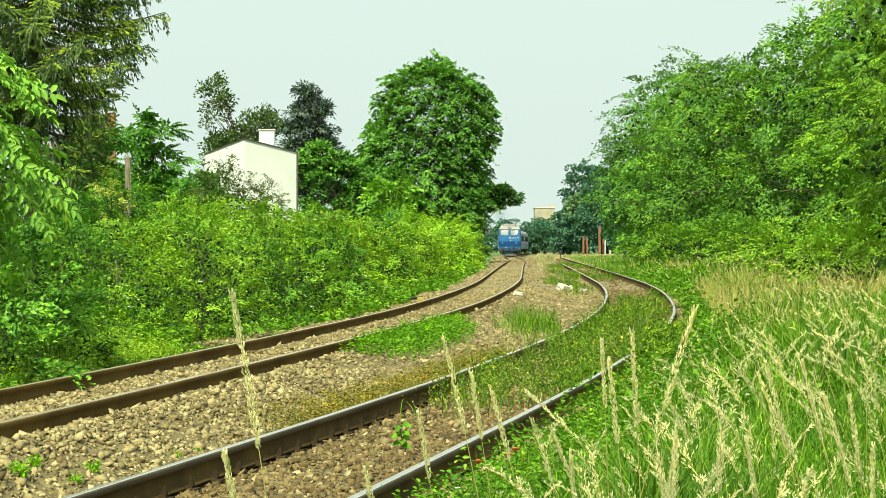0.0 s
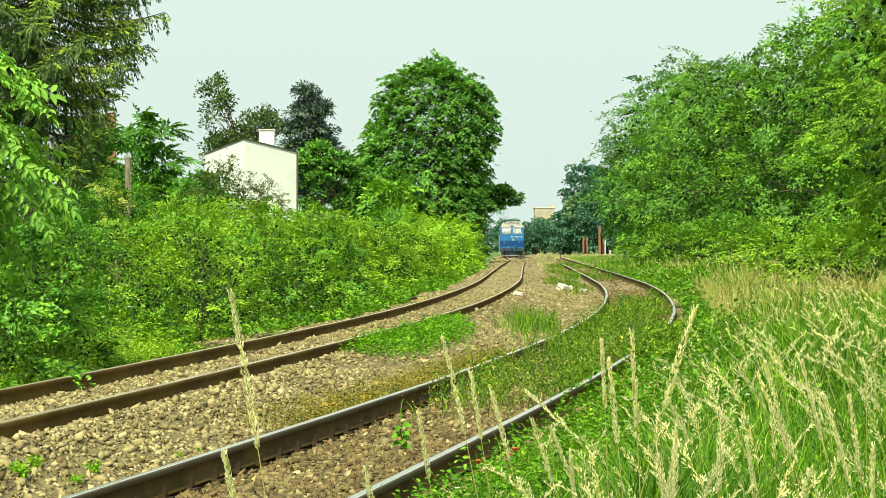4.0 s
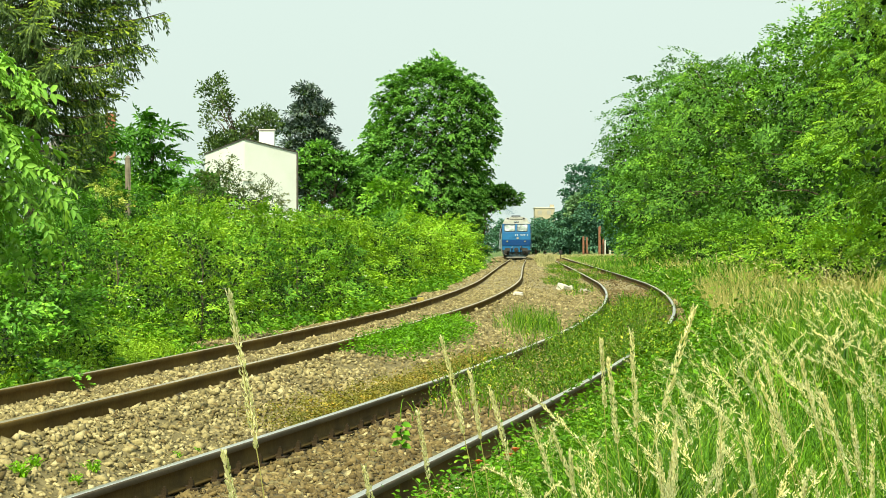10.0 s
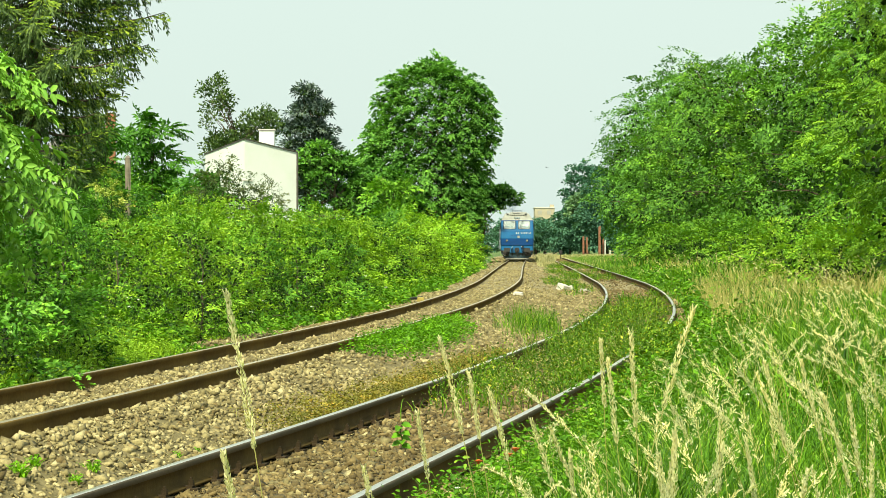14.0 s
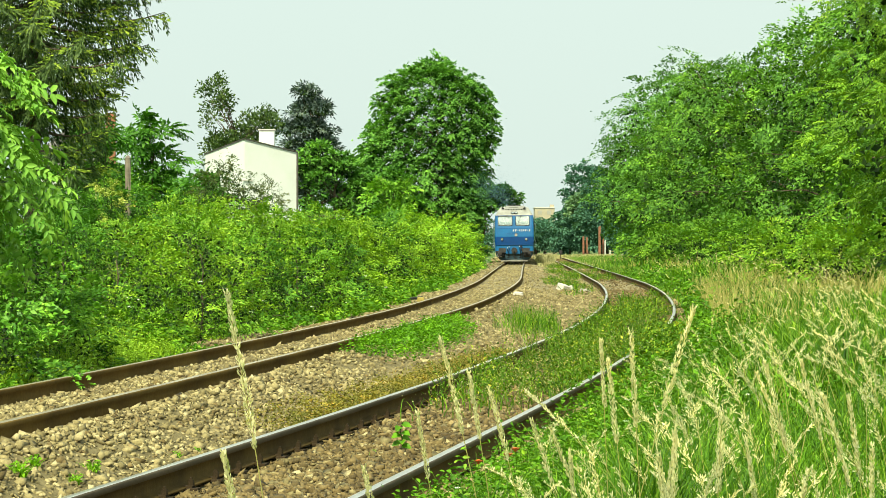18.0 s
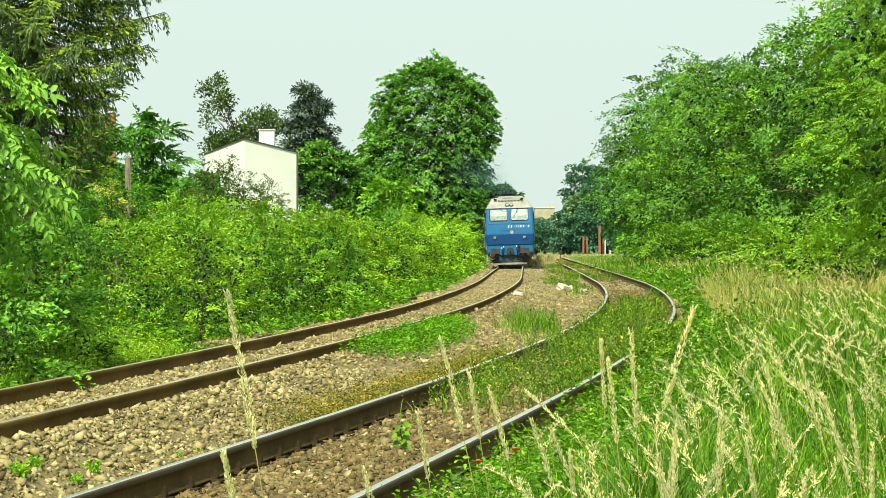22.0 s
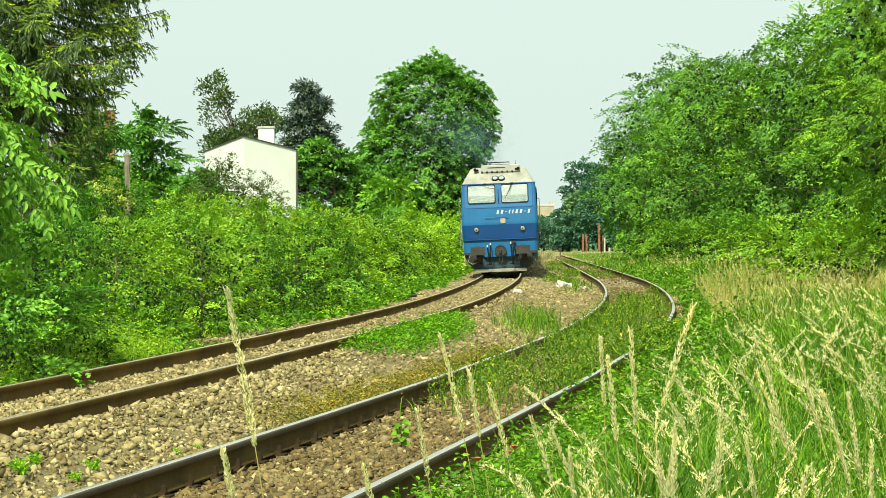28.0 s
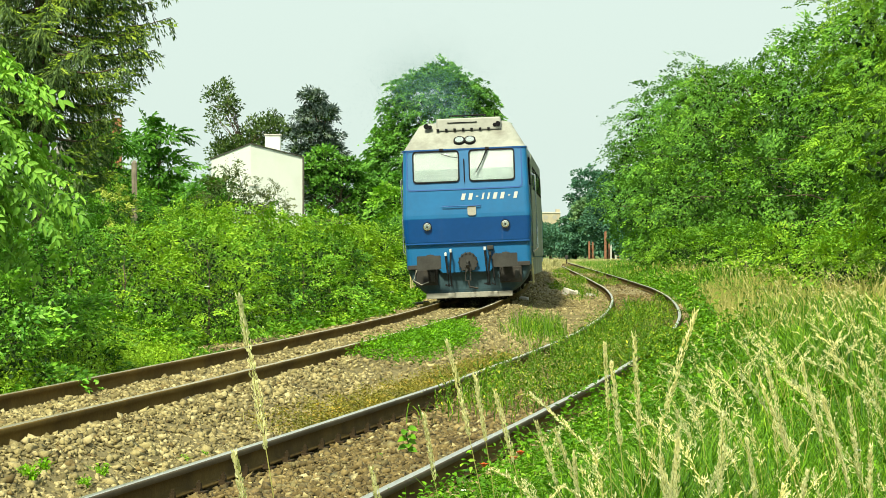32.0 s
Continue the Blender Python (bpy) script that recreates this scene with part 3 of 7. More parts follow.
def build_ground():
    rows = np.concatenate([[-3000, -600, -150, -60, -30, -15], np.arange(-8, 110, 0.6), np.arange(110, 420, 3.0), [440, 470, 520, 600, 700, 1200, 4800]])
    left = -np.concatenate([[3000, 500, 150, 60, 30, 18, 12, 9, 7, 6, 5, 4.4, 3.8], np.arange(3.4, 0.9, -0.22)])
    right = np.concatenate([np.arange(0.9, 3.0, 0.22), [3.3, 3.7, 4.2, 5, 6, 7, 9, 12, 18, 30, 60, 150, 500, 3000]])
    mid = np.linspace(0, 1, 22)
    V, kind = [], []
    for y in rows:
        yy = np.clip(y, -100, 700)
        a, b = l_x(yy), n_x(yy)
        xs = np.concatenate([a + left, a - 0.88 + mid * (b + 0.88 - a + 0.88), b + right])
        zs = ground_z(xs, yy)
        near = np.clip(1 - abs(y - 40) / 120, 0, 1)
        zs = zs + near * 0.012 * np.array([noise.noise(Vector((x * 1.3, y * 1.3, 0))) for x in xs])
        V.append(np.stack([xs, np.full_like(xs, y), zs], 1))
    c = len(V[0])
    V = np.concatenate(V)
    i = np.arange(len(rows) - 1)[:, None] * c + np.arange(c - 1)[None]
    F = np.stack([i, i + 1, i + c + 1, i + c], -1).reshape(-1, 4)
    mid_p = V[F].mean(1)
    off_l, off_r = mid_p[:, 0] - l_x(mid_p[:, 1]), mid_p[:, 0] - n_x(mid_p[:, 1])
    edge = np.array([noise.noise(Vector((p[0] * 0.7, p[1] * 0.35, 3))) for p in mid_p])
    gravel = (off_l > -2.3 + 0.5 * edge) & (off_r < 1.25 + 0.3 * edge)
    # the near bed takes the colour with the gap shadow painted in
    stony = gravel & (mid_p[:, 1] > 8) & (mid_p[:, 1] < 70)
    me = mesh_np("ground", V, F, [M["soil"], M["gravel"], M["gap_shade"]], True, gravel.astype(int) + stony)
    tagged(new("ground", me), "weedy soil with two gravel track beds, open to the horizon", "ground", kind="structure")


build_ground()


# ---------------------------------------------------------------- rails, sleepers, fastenings
def rail_mesh(y0, y1, xf, off, head, dull):
    """A flat-bottomed rail swept along the line: foot, web and rounded head."""
    prof = [(-0.065, -0.16), (0.065, -0.16), (0.065, -0.149), (0.012, -0.132), (0.009, -0.05), (0.033, -0.038), (0.035, -0.008), (0.027, 0.0),
            (-0.027, 0.0), (-0.035, -0.008), (-0.033, -0.038), (-0.009, -0.05), (-0.012, -0.132), (-0.065, -0.149)]
    ys = np.concatenate([np.arange(y0, 90, 0.8), np.arange(90, y1, 4.0)])
    V = []
    for y in ys:
        s = (xf(y + 0.5) - xf(y - 0.5))
        nx_, ny_ = 1 / math.hypot(1, s), -s / math.hypot(1, s)
        for a, b in prof:
            V.append((xf(y) + (off + a) * nx_, y + (off + a) * ny_, head(y) + b))
    k, c = len(ys), len(prof)
    F, mi = [], []
    for i in range(k - 1):
        for j in range(c):
            F.append((i * c + j, i * c + (j + 1) % c, (i + 1) * c + (j + 1) % c, (i + 1) * c + j))
            mi.append(1 if j == 7 else 2 if j in (5, 6, 8, 9) else 0)
    return mesh_np("rail", V, F, [M["rail_side" if dull else "rail_web"], M["rail_top_dull" if dull else "rail_top"], M["rail_side" if dull else "rail_head_side"]], False, mi)


def fastening_mesh():
    """A ribbed plate with clip, spring washer and nut on its bolt."""
    bm = bmesh.new()
    box(0.0, 0.08, -0.06, 0.06, -0.014, 0.0, 0, bm)
    box(-0.005, 0.045, -0.03, 0.03, 0.0, 0.016, 0, bm)
    cyl((0.03, 0, 0.016), (0.03, 0, 0.032), 0.022, n=8, bm=bm)
    cyl((0.03, 0, 0.032), (0.03, 0, 0.05), 0.018, n=6, bm=bm)
    cyl((0.03, 0, 0.05), (0.03, 0, 0.065), 0.009, n=6, bm=bm)
    me = bpy.data.meshes.new("rail_fastening")
    bm.to_mesh(me)
    bm.free()
    me.materials.append(M["rust"])
    return me


FASTENING = fastening_mesh()


def track(label, xf, heads, y_near, y_far, dull):
    t = empty("railway_track")
    for side, head in zip((-1, 1), heads):
        part_me("rail", rail_mesh(-60, 520, xf, side * 0.7525, head, dull), t)
    bm = box(-1.3, 1.3, -0.13, 0.13, -0.14, 0.0, 0.015)
    sl = part("sleeper", bm, M["sleeper"], t)
    first, y = True, y_near
    while y < y_far:
        s = xf(y + 0.5) - xf(y - 0.5)
        ang = math.atan2(-s, 1)
        z = (heads[0](y) + heads[1](y)) / 2 - 0.198
        ob = sl if first else part_me("sleeper", sl.data, t)
        first = False
        ob.matrix_basis = Matrix.Translation((xf(y), y, z)) @ Matrix.Rotation(ang, 4, "Z")
        if y < 46:
            for side, head in zip((-1, 1), heads):
                for io in ((-side,) if dull is False else ()):
                    f = part_me("rail_fastening", FASTENING, t)
                    f.matrix_basis = (Matrix.Translation((xf(y), y, head(y) - 0.155)) @ Matrix.Rotation(ang, 4, "Z")
                                      @ Matrix.Translation((side * 0.7525 + io * 0.055, 0, 0)) @ Matrix.Rotation(0 if io > 0 else math.pi, 4, "Z"))
        y += 0.6
    return tagged(t, label, "railway track")


main_track = track("rusty main railway track on pale gravel ballast", l_x, (lambda y: l_head(y, -1), lambda y: l_head(y, 1)), 12, 75, True)
side_track = track("side railway track with worn shiny rails and weeds between", n_x, (n_head, n_head), 9, 75, False)


# ---------------------------------------------------------------- ballast, weeds and grass
def scatter(n, y0, y1, lo, hi, power=1.0):
    y = y0 + (y1 - y0) * rng.random(n) ** power
    x = lo(y) + (hi(y) - lo(y)) * rng.random(n)
    return x, y, ground_z(x, y)


def ballast():
    X, Y = [], []
    for y0, y1, dens in ((11.5, 20, 480), (20, 27, 390), (27, 46, 150), (46, 80, 70), (80, 150, 14), (150, 330, 2.5)):
        n = int((y1 - y0) * 8.5 * dens)
        x, y, _ = scatter(n, y0, y1, lambda v: l_x(v) - 2.5, lambda v: n_x(v) + 1.2)
        k = (abs(x) < 0.2 * y + 0.6)
        X.append(x[k]), Y.append(y[k])
    x, y = np.concatenate(X), np.concatenate(Y)
    dl, dn = abs(x - l_x(y)), abs(x - n_x(y))
    k = (abs(dl - 0.7525) > 0.075) & (abs(dn - 0.7525) > 0.075)
    x, y = x[k], y[k]
    n = len(x)
    size = rng.lognormal(math.log(0.0155), 0.4, n).clip(0.008, 0.038) * np.interp(y, [20, 60, 160, 320], [1, 1.05, 1.9, 4.0])
    z = ground_z(x, y) + size * rng.uniform(-0.2, 0.55, n)
    octa = np.array([(1, 0, 0), (-1, 0, 0), (0, 1, 0), (0, -1, 0), (0, 0, 1), (0, 0, -1)], float) * 1.35
    fc = np.array([(0, 2, 4), (2, 1, 4), (1, 3, 4), (3, 0, 4), (2, 0, 5), (1, 2, 5), (3, 1, 5), (0, 3, 5)])
    prism_v = np.array([(1, 0, -1), (-0.5, 0.9, -1), (-0.5, -0.9, -1), (1, 0, 1), (-0.5, 0.9, 1), (-0.5, -0.9, 1)], float) * 0.85
    prism_f = np.array([(0, 2, 1), (3, 4, 5), (0, 1, 4), (0, 4, 3), (1, 2, 5), (1, 5, 4), (2, 0, 3), (2, 3, 5)])
    blocky = rng.random(n) < 0.6
    V = np.where(blocky[:, None, None], prism_v[None], octa[None]) * rng.uniform(0.45, 1.3, (n, 1, 3)) + rng.normal(0, 0.26, (n, 6, 3))
    q = rng.normal(size=(n, 4))
    q /= np.linalg.norm(q, axis=1, keepdims=True)
    w, a, b, c = q.T
    R = np.stack([1 - 2 * (b * b + c * c), 2 * (a * b - c * w), 2 * (a * c + b * w), 2 * (a * b + c * w), 1 - 2 * (a * a + c * c),
                  2 * (b * c - a * w), 2 * (a * c - b * w), 2 * (b * c + a * w), 1 - 2 * (a * a + b * b)], 1).reshape(n, 3, 3)
    V = np.einsum("nij,nkj->nki", R, V) * size[:, None, None] * np.array([1.08, 1.08, 0.86]) + np.stack([x, y, z], 1)[:, None]
    rusty = (abs(x - n_x(y)) < 0.74) & (rng.random(n) < 0.85) | (rng.random(n) < 0.06)
    for name, k, mt, lb in (("ballast", ~rusty, "stone", "loose pale brown crushed ballast stones around the rails"), ("stained_ballast", rusty, "stone_rust", "darker rust-stained ballast stones between the rails")):
        F = (np.where(blocky[k][:, None, None], prism_f[None], fc[None]) + 6 * np.arange(k.sum())[:, None, None]).reshape(-1, 3)
        tagged(new(name, mesh_np(name, V[k].reshape(-1, 3), F, [M[mt]])), lb, "gravel", kind="stuff")


ballast()


def blades(x, y, z, h, w, lean=0.6, curl=0.75):
    """Grass blades: each a strip of three pieces that narrows and bends over."""
    n = len(x)
    a = rng.uniform(0, 2 * math.pi, n)
    d = np.stack([np.cos(a), np.sin(a), np.zeros(n)], 1)
    s = np.stack([-np.sin(a), np.cos(a), np.zeros(n)], 1)
    turn = rng.uniform(-1, 1, n)[:, None]
    s = unit(s * (1 - abs(turn)) + d * turn)
    base = np.stack([x, y, z - 0.03], 1)
    l1, l2 = (lean * rng.random(n))[:, None], (curl * rng.random(n))[:, None]
    h, w = np.broadcast_to(h, n)[:, None], np.broadcast_to(w, n)[:, None]
    up = np.array([0, 0, 1.0])
    p1 = base + (up + d * l1 * 0.6) * h * 0.45
    p2 = p1 + (up * 0.85 + d * (l1 + l2 * 0.6)) * h * 0.33
    p3 = p2 + (up * (0.6 - l2 * 0.9) + d * (l1 + l2 * 1.3)) * h * 0.26
    V = np.stack([base - s * w * 0.5, base + s * w * 0.5, p1 + s * w * 0.45, p1 - s * w * 0.45, p2 + s * w * 0.3, p2 - s * w * 0.3,
                  p3 + s * w * 0.06, p3 - s * w * 0.06], 1).reshape(-1, 3)
    f = np.array([(0, 1, 2, 3), (3, 2, 4, 5), (5, 4, 6, 7)])
    return V, (f[None] + 8 * np.arange(n)[:, None, None]).reshape(-1, 4)


def stuff(name, pieces, mat, label, category):
    return tagged(new(name, mesh_np(name, *join(pieces), [M[mat]])), label, category, kind="stuff")


def herbs(x, y, z, h, per, leaf, spread=0.12, blade=None, width=0.5, up=0.15):
    """Low leafy plants: leaves all round short stems."""
    n = len(x)
    i = np.repeat(np.arange(n), per)
    t = rng.random(len(i))
    h = np.broadcast_to(h, n)
    a = rng.uniform(0, 2 * math.pi, len(i))
    r = spread * (0.25 + rng.random(len(i)))
    P = np.stack([x[i] + np.cos(a) * r * 0.6, y[i] + np.sin(a) * r * 0.6, z[i] + h[i] * t], 1)
    D = np.stack([np.cos(a), np.sin(a), rng.normal(up, 0.4, len(i))], 1)
    N = rng.normal(0, 0.45, D.shape) + np.array([0, 0, 1.0])
    L = leaf * rng.uniform(0.6, 1.35, len(i))
    return (blade or leaves)(P, D, N, L, L * width)


def stalk_heads(x, y, z, h, head, ax=None, lean=0.18, branches=10, thick=0.0022, fat=0.3):
    """Flowering grass stalks: a thin bowed stem and a loose nodding panicle of fine branchlets. Returns stems, heads."""
    n = len(x)
    a = rng.uniform(0, 2 * math.pi, n) if ax is None else ax
    d = np.stack([np.cos(a), np.sin(a) * 0.5, np.zeros(n)], 1)
    k = (np.broadcast_to(lean, n) * rng.uniform(0.15, 1.4, n))[:, None]
    nod = rng.uniform(0.0, 1.0, n)[:, None] ** 1.5 * 0.22
    h, head = np.broadcast_to(h, n), np.broadcast_to(head, n)
    b = np.stack([x, y, z - 0.03], 1)
    up = np.array([0, 0, 1.0])

    def at(i, f):
        g = np.clip(f - 0.7, 0, 1)[:, None] / 0.3
        return b[i] + up * (h[i] * f)[:, None] + d[i] * k[i] * (h[i] * f ** 1.8)[:, None] + (d[i] * 0.9 - up * 0.55) * nod[i] * g ** 2 * h[i][:, None] * 0.8
    s = np.array([1.0, 0.15, 0])
    stem, whole = [], np.arange(n)
    cuts = (0, 0.3, 0.6, 0.8, 0.92, 1.0)
    for f0, f1 in zip(cuts, cuts[1:]):
        p0, p1 = at(whole, np.full(n, f0)), at(whole, np.full(n, f1))
        t0, t1 = thick * (1.2 - 0.8 * f0), thick * (1.2 - 0.8 * f1)
        stem.append((np.stack([p0 - s * t0, p0 + s * t0, p1 + s * t1, p1 - s * t1], 1).reshape(-1, 3), np.arange(4 * n).reshape(n, 4)))
    # branchlets rise from the upper stem and bend outwards, spikelets hang along them
    i = np.repeat(whole, branches)
    u = rng.random(len(i))
    P0 = at(i, 1 - (head / h)[i] * (1 - u))
    loose = rng.uniform(0.25, 1.3, n)[i]
    e = unit(rng.normal(size=P0.shape) * np.array([1, 1, 0.1]) + d[i] * 0.5)
    ln = head[i] * fat * (1.05 - u * 0.75) * np.clip(u * 5, 0.5, 1)
    way = unit(up + e * loose[:, None] * 0.55 + d[i] * (k[i] + nod[i] * 2))
    per = 6
    j = np.repeat(np.arange(len(i)), per)
    g = (np.tile(np.arange(per), len(i)) + rng.random(len(j))) / per
    P = P0[j] + way[j] * (ln[j] * g)[:, None] + (e[j] * loose[j][:, None] * 0.35 - up * 0.16) * (ln[j] * g * g)[:, None]
    D = unit(way[j] + rng.normal(0, 0.35, P.shape))
    L = (0.0095 + 0.021 * head)[i][j] * rng.uniform(0.6, 1.4, len(j)) * (thick / 0.0016) ** 0.55
    p1 = P0 + way * ln[:, None] * 0.8
    w = s * thick * 0.28
    stem.append((np.stack([P0 - w, P0 + w, p1 + w * 0.6, p1 - w * 0.6], 1).reshape(-1, 3), np.arange(4 * len(i)).reshape(-1, 4)))
    return join(stem), leaves(P, D, ball(len(P)), L, L * 0.28)


wedge = lambda v: np.minimum(0.19 * v + 0.8, 30.0)
bank_lo = lambda v: n_x(v) + 1.0


def meadow():
    green, dry, herb, stems, heads = [], [], [], [], []
    for y0, y1, n, h, w in ((7.5, 20, 13000, 0.62, 0.007), (20, 45, 16000, 0.72, 0.014), (45, 90, 11000, 0.75, 0.034), (90, 180, 8000, 0.7, 0.06)):
        x, y, z = scatter(n, y0, y1, lambda v: np.maximum(bank_lo(v), -0.19 * v - 0.8), lambda v: np.minimum(wedge(v), n_x(v) + 11))
        edge = np.clip((x - n_x(y) - 0.9) / 1.6, 0.35, 1)
        lump = np.array([0.75 + 0.5 * noise.noise(Vector((a * 0.55, b * 0.3, 5))) for a, b in zip(x, y)])
        hh = h * edge * lump * rng.uniform(0.6, 1.35, n)
        patch = np.array([noise.noise(Vector((a * 0.3, b * 0.12, 9))) for a, b in zip(x, y)]) + 0.5 * np.clip((x - n_x(y) - 1.5) / 3, 0, 1) * (y > 40)
        k = patch + rng.normal(0, 0.2, n) > (0.85 if y0 < 45 else 0.55)
        green.append(blades(x[~k], y[~k], z[~k], hh[~k], w))
        dry.append(blades(x[k], y[k], z[k], hh[k] * 1.12, w * 0.8, 0.25, 0.3))
    x, y, z = scatter(2600, 46, 68, lambda v: n_x(v) + 1.5, lambda v: n_x(v) + 4.2)
    dry.append(blades(x, y, z, rng.uniform(0.45, 0.9, len(x)), 0.011, 0.25, 0.35))
    for y0, y1, n, h, lf in ((7, 20, 2800, 0.25, 0.036), (20, 45, 2600, 0.4, 0.065), (45, 110, 1800, 0.5, 0.12)):
        x, y, z = scatter(n, y0, y1, lambda v: np.maximum(n_x(v) + 0.95, -0.19 * v - 0.8), lambda v: np.minimum(wedge(v), n_x(v) + 8))
        herb.append(herbs(x, y, z, h * rng.uniform(0.4, 1.2, n), 9 if y0 < 20 else 7, lf, 0.14 + lf * 0.4, ovate if y0 < 20 else None, 0.62 if y0 < 20 else 0.5))
    # lush low leaves close along the outer rail
    x, y, z = scatter(1100, 10.5, 24, lambda v: n_x(v) + 1.08, lambda v: n_x(v) + 2.3)
    herb.append(herbs(x, y, z, rng.uniform(0.1, 0.38, len(x)), 10, 0.036, 0.10, ovate, 0.5))
    green.append(blades(x, y, z, rng.uniform(0.15, 0.5, len(x)), 0.006))
    for y0, y1, n, sp, th in ((6.5, 13, 75, 30, 0.0013), (13, 28, 170, 16, 0.0020), (28, 60, 200, 9, 0.0038), (60, 110, 200, 5, 0.009)):
        x, y, z = scatter(n, y0, y1, lambda v: np.maximum(n_x(v) + 1.5, 0.03 * v), lambda v: np.minimum(wedge(v), n_x(v) + 9), 0.8)
        edge = np.clip((x - n_x(y) - 0.9) / 2.2, 0.5, 1)
        h = rng.uniform(0.62, 1.10, n) * edge
        st, hd = stalk_heads(x, y, z, h, rng.uniform(0.16, 0.32, n), math.pi * (rng.random(n) < 0.72) + rng.normal(0, 0.8, n), 0.42, sp, th)
        stems.append(st), heads.append(hd)
    x, y, z = scatter(34, 6.6, 9.0, lambda v: 0.075 * v, lambda v: 0.145 * v)
    st, hd = stalk_heads(x, y, z, rng.uniform(0.62, 0.86, 34), rng.uniform(0.2, 0.32, 34), math.pi * (rng.random(34) < 0.6) + rng.normal(0, 0.7, 34), 0.3, 22, 0.0013)
    stems.append(st), heads.append(hd)
    stuff("meadow_grass", green, "grass", "tall green meadow grass on the bank beside the track", "grass")
    stuff("dry_grass", dry, "grass_dry", "straw-coloured dry grass among the green", "grass")
    stuff("meadow_herbs", herb, "herb", "broad-leaved green weeds under the tall grass", "weeds")
    stuff("grass_stems", stems, "grass_dry", "thin pale stems of flowering grass", "grass")
    stuff("grass_seed_heads", heads, "seed", "ripe straw-coloured grass seed heads", "grass")


def weeds():
    p = []
    for y0, y1, n, h, lf, a, b in ((15, 40, 5200, 0.24, 0.05, -4.6, -1.05), (40, 80, 4600, 0.32, 0.09, -4.8, -1.5), (80, 170, 3000, 0.4, 0.15, -5, -1.7)):
        x, y, z = scatter(n, y0, y1, lambda v: l_x(v) + a, lambda v: l_x(v) + b)
        off = -(x - l_x(y)) + np.array([0.8 * noise.noise(Vector((u * 0.4, v * 0.25, 2))) for u, v in zip(x, y)])
        bare = np.exp(-((y - 37) / 2.2) ** 2) + np.exp(-((y - 66) / 6) ** 2) + (y > 85) * 0.3 + 0.12 - 0.9 * (y < 33.5)
        k = (off > 1.45 + bare * 0.75) & (abs(x) < 0.2 * y + 0.8)
        x, y, z, off = x[k], y[k], z[k], off[k]
        p.append(herbs(x, y, z, h * rng.uniform(0.3, 1.2, len(x)) * np.clip((off - 1.3) * 0.7, 0.25, 1.6), 7, lf * 1.1, 0.12 + lf * 0.4))
    stuff("trackside_weeds", p, "herb", "fresh green weeds creeping towards the main track", "weeds")
    for name, mt, n, y0, y1, lf in (("tall_weeds", "herb", 330, 21, 75, 0.075), ("pale_tall_weeds", "shrub_light", 150, 24, 100, 0.085), ("dark_tall_weeds", "shrub_dark", 200, 21, 70, 0.08)):
        x, y, z = scatter(n, y0, y1, lambda v: l_x(v) - 4.6, lambda v: l_x(v) - 2.35)
        k = (abs(x) < 0.2 * y + 0.5)
        x, y, z = x[k], y[k], z[k]
        hh = rng.uniform(0.45, 1.35, len(x)) * np.clip((-(x - l_x(y)) - 1.8) * 0.7, 0.4, 1.2)
        stuff(name, [herbs(x, y, z, hh, 34, lf, 0.13), blades(x, y, z, hh, 0.012, 0.15, 0.1)], mt, "tall leafy weeds standing before the shrubs", "weeds")
    # a pale feathery tangle right at the rail
    x, y, z = scatter(260, 22.5, 31.5, lambda v: l_x(v) - 2.5, lambda v: l_x(v) - 1.25)
    hh = rng.uniform(0.25, 0.75, len(x)) * np.clip((-(x - l_x(y)) - 0.9) * 0.9, 0.3, 1.1)
    stuff("pale_feathery_weeds", [herbs(x, y, z, hh, 40, 0.04, 0.15), blades(np.repeat(x, 6) + rng.normal(0, 0.08, 6 * len(x)), np.repeat(y, 6), np.repeat(z, 6), np.repeat(hh, 6) * 1.15, 0.006, 0.5, 0.6)], "shrub_light", "pale feathery weeds close to the rail", "weeds")
    g = []
    for y0, y1, n, h, w in ((20, 60, 3500, 0.32, 0.014), (60, 160, 3000, 0.42, 0.04)):
        x, y, z = scatter(n, y0, y1, lambda v: l_x(v) - 4.3, lambda v: l_x(v) - 2.4)
        g.append(blades(x, y, z, h * rng.uniform(0.5, 1.3, n), w))
    stuff("trackside_grass", g, "grass", "green grass at the foot of the shrubs", "grass")
    # a fresh green patch, ochre stonecrop and herbs between the two tracks
    x, y, z = scatter(1500, 29, 42, lambda v: l_x(v) + 0.84, lambda v: l_x(v) + 1.75)
    k = (y - 35.3) ** 2 / 30 + (x - l_x(y) - 1.1) ** 2 / 0.22 < 1 + 0.35 * rng.normal(size=len(x))
    hh = np.array([0.15 + 0.13 * noise.noise(Vector((u * 2.2, v * 0.9, 6))) for u, v in zip(x[k], y[k])]) * rng.uniform(0.6, 1.3, k.sum())
    stuff("clover_patch", [herbs(x[k], y[k], z[k], hh, 14, 0.042, 0.11, up=0.45)], "clover", "patch of bright green creeping weeds between the tracks", "weeds")
    x, y, z = scatter(3600, 20, 35, lambda v: n_x(v) - 1.6, lambda v: n_x(v) - 0.86)
    k = rng.random(len(x)) < np.interp(y, [20, 24, 30, 34], [0.3, 1, 1, 0.7]) * np.clip((x - n_x(y) + 1.6) / 0.35, 0.1, 1)
    stuff("stonecrop", [herbs(x[k], y[k], z[k], 0.09, 12, 0.028, 0.07)], "moss", "ochre and reddish stonecrop beside the rail", "weeds")
    stuff("stonecrop_stems", [blades(x[k], y[k], z[k], 0.13 * rng.uniform(0.5, 1.3, k.sum()), 0.005, 0.3, 0.2)], "grass_dry", "thin dry stems among the stonecrop", "grass")
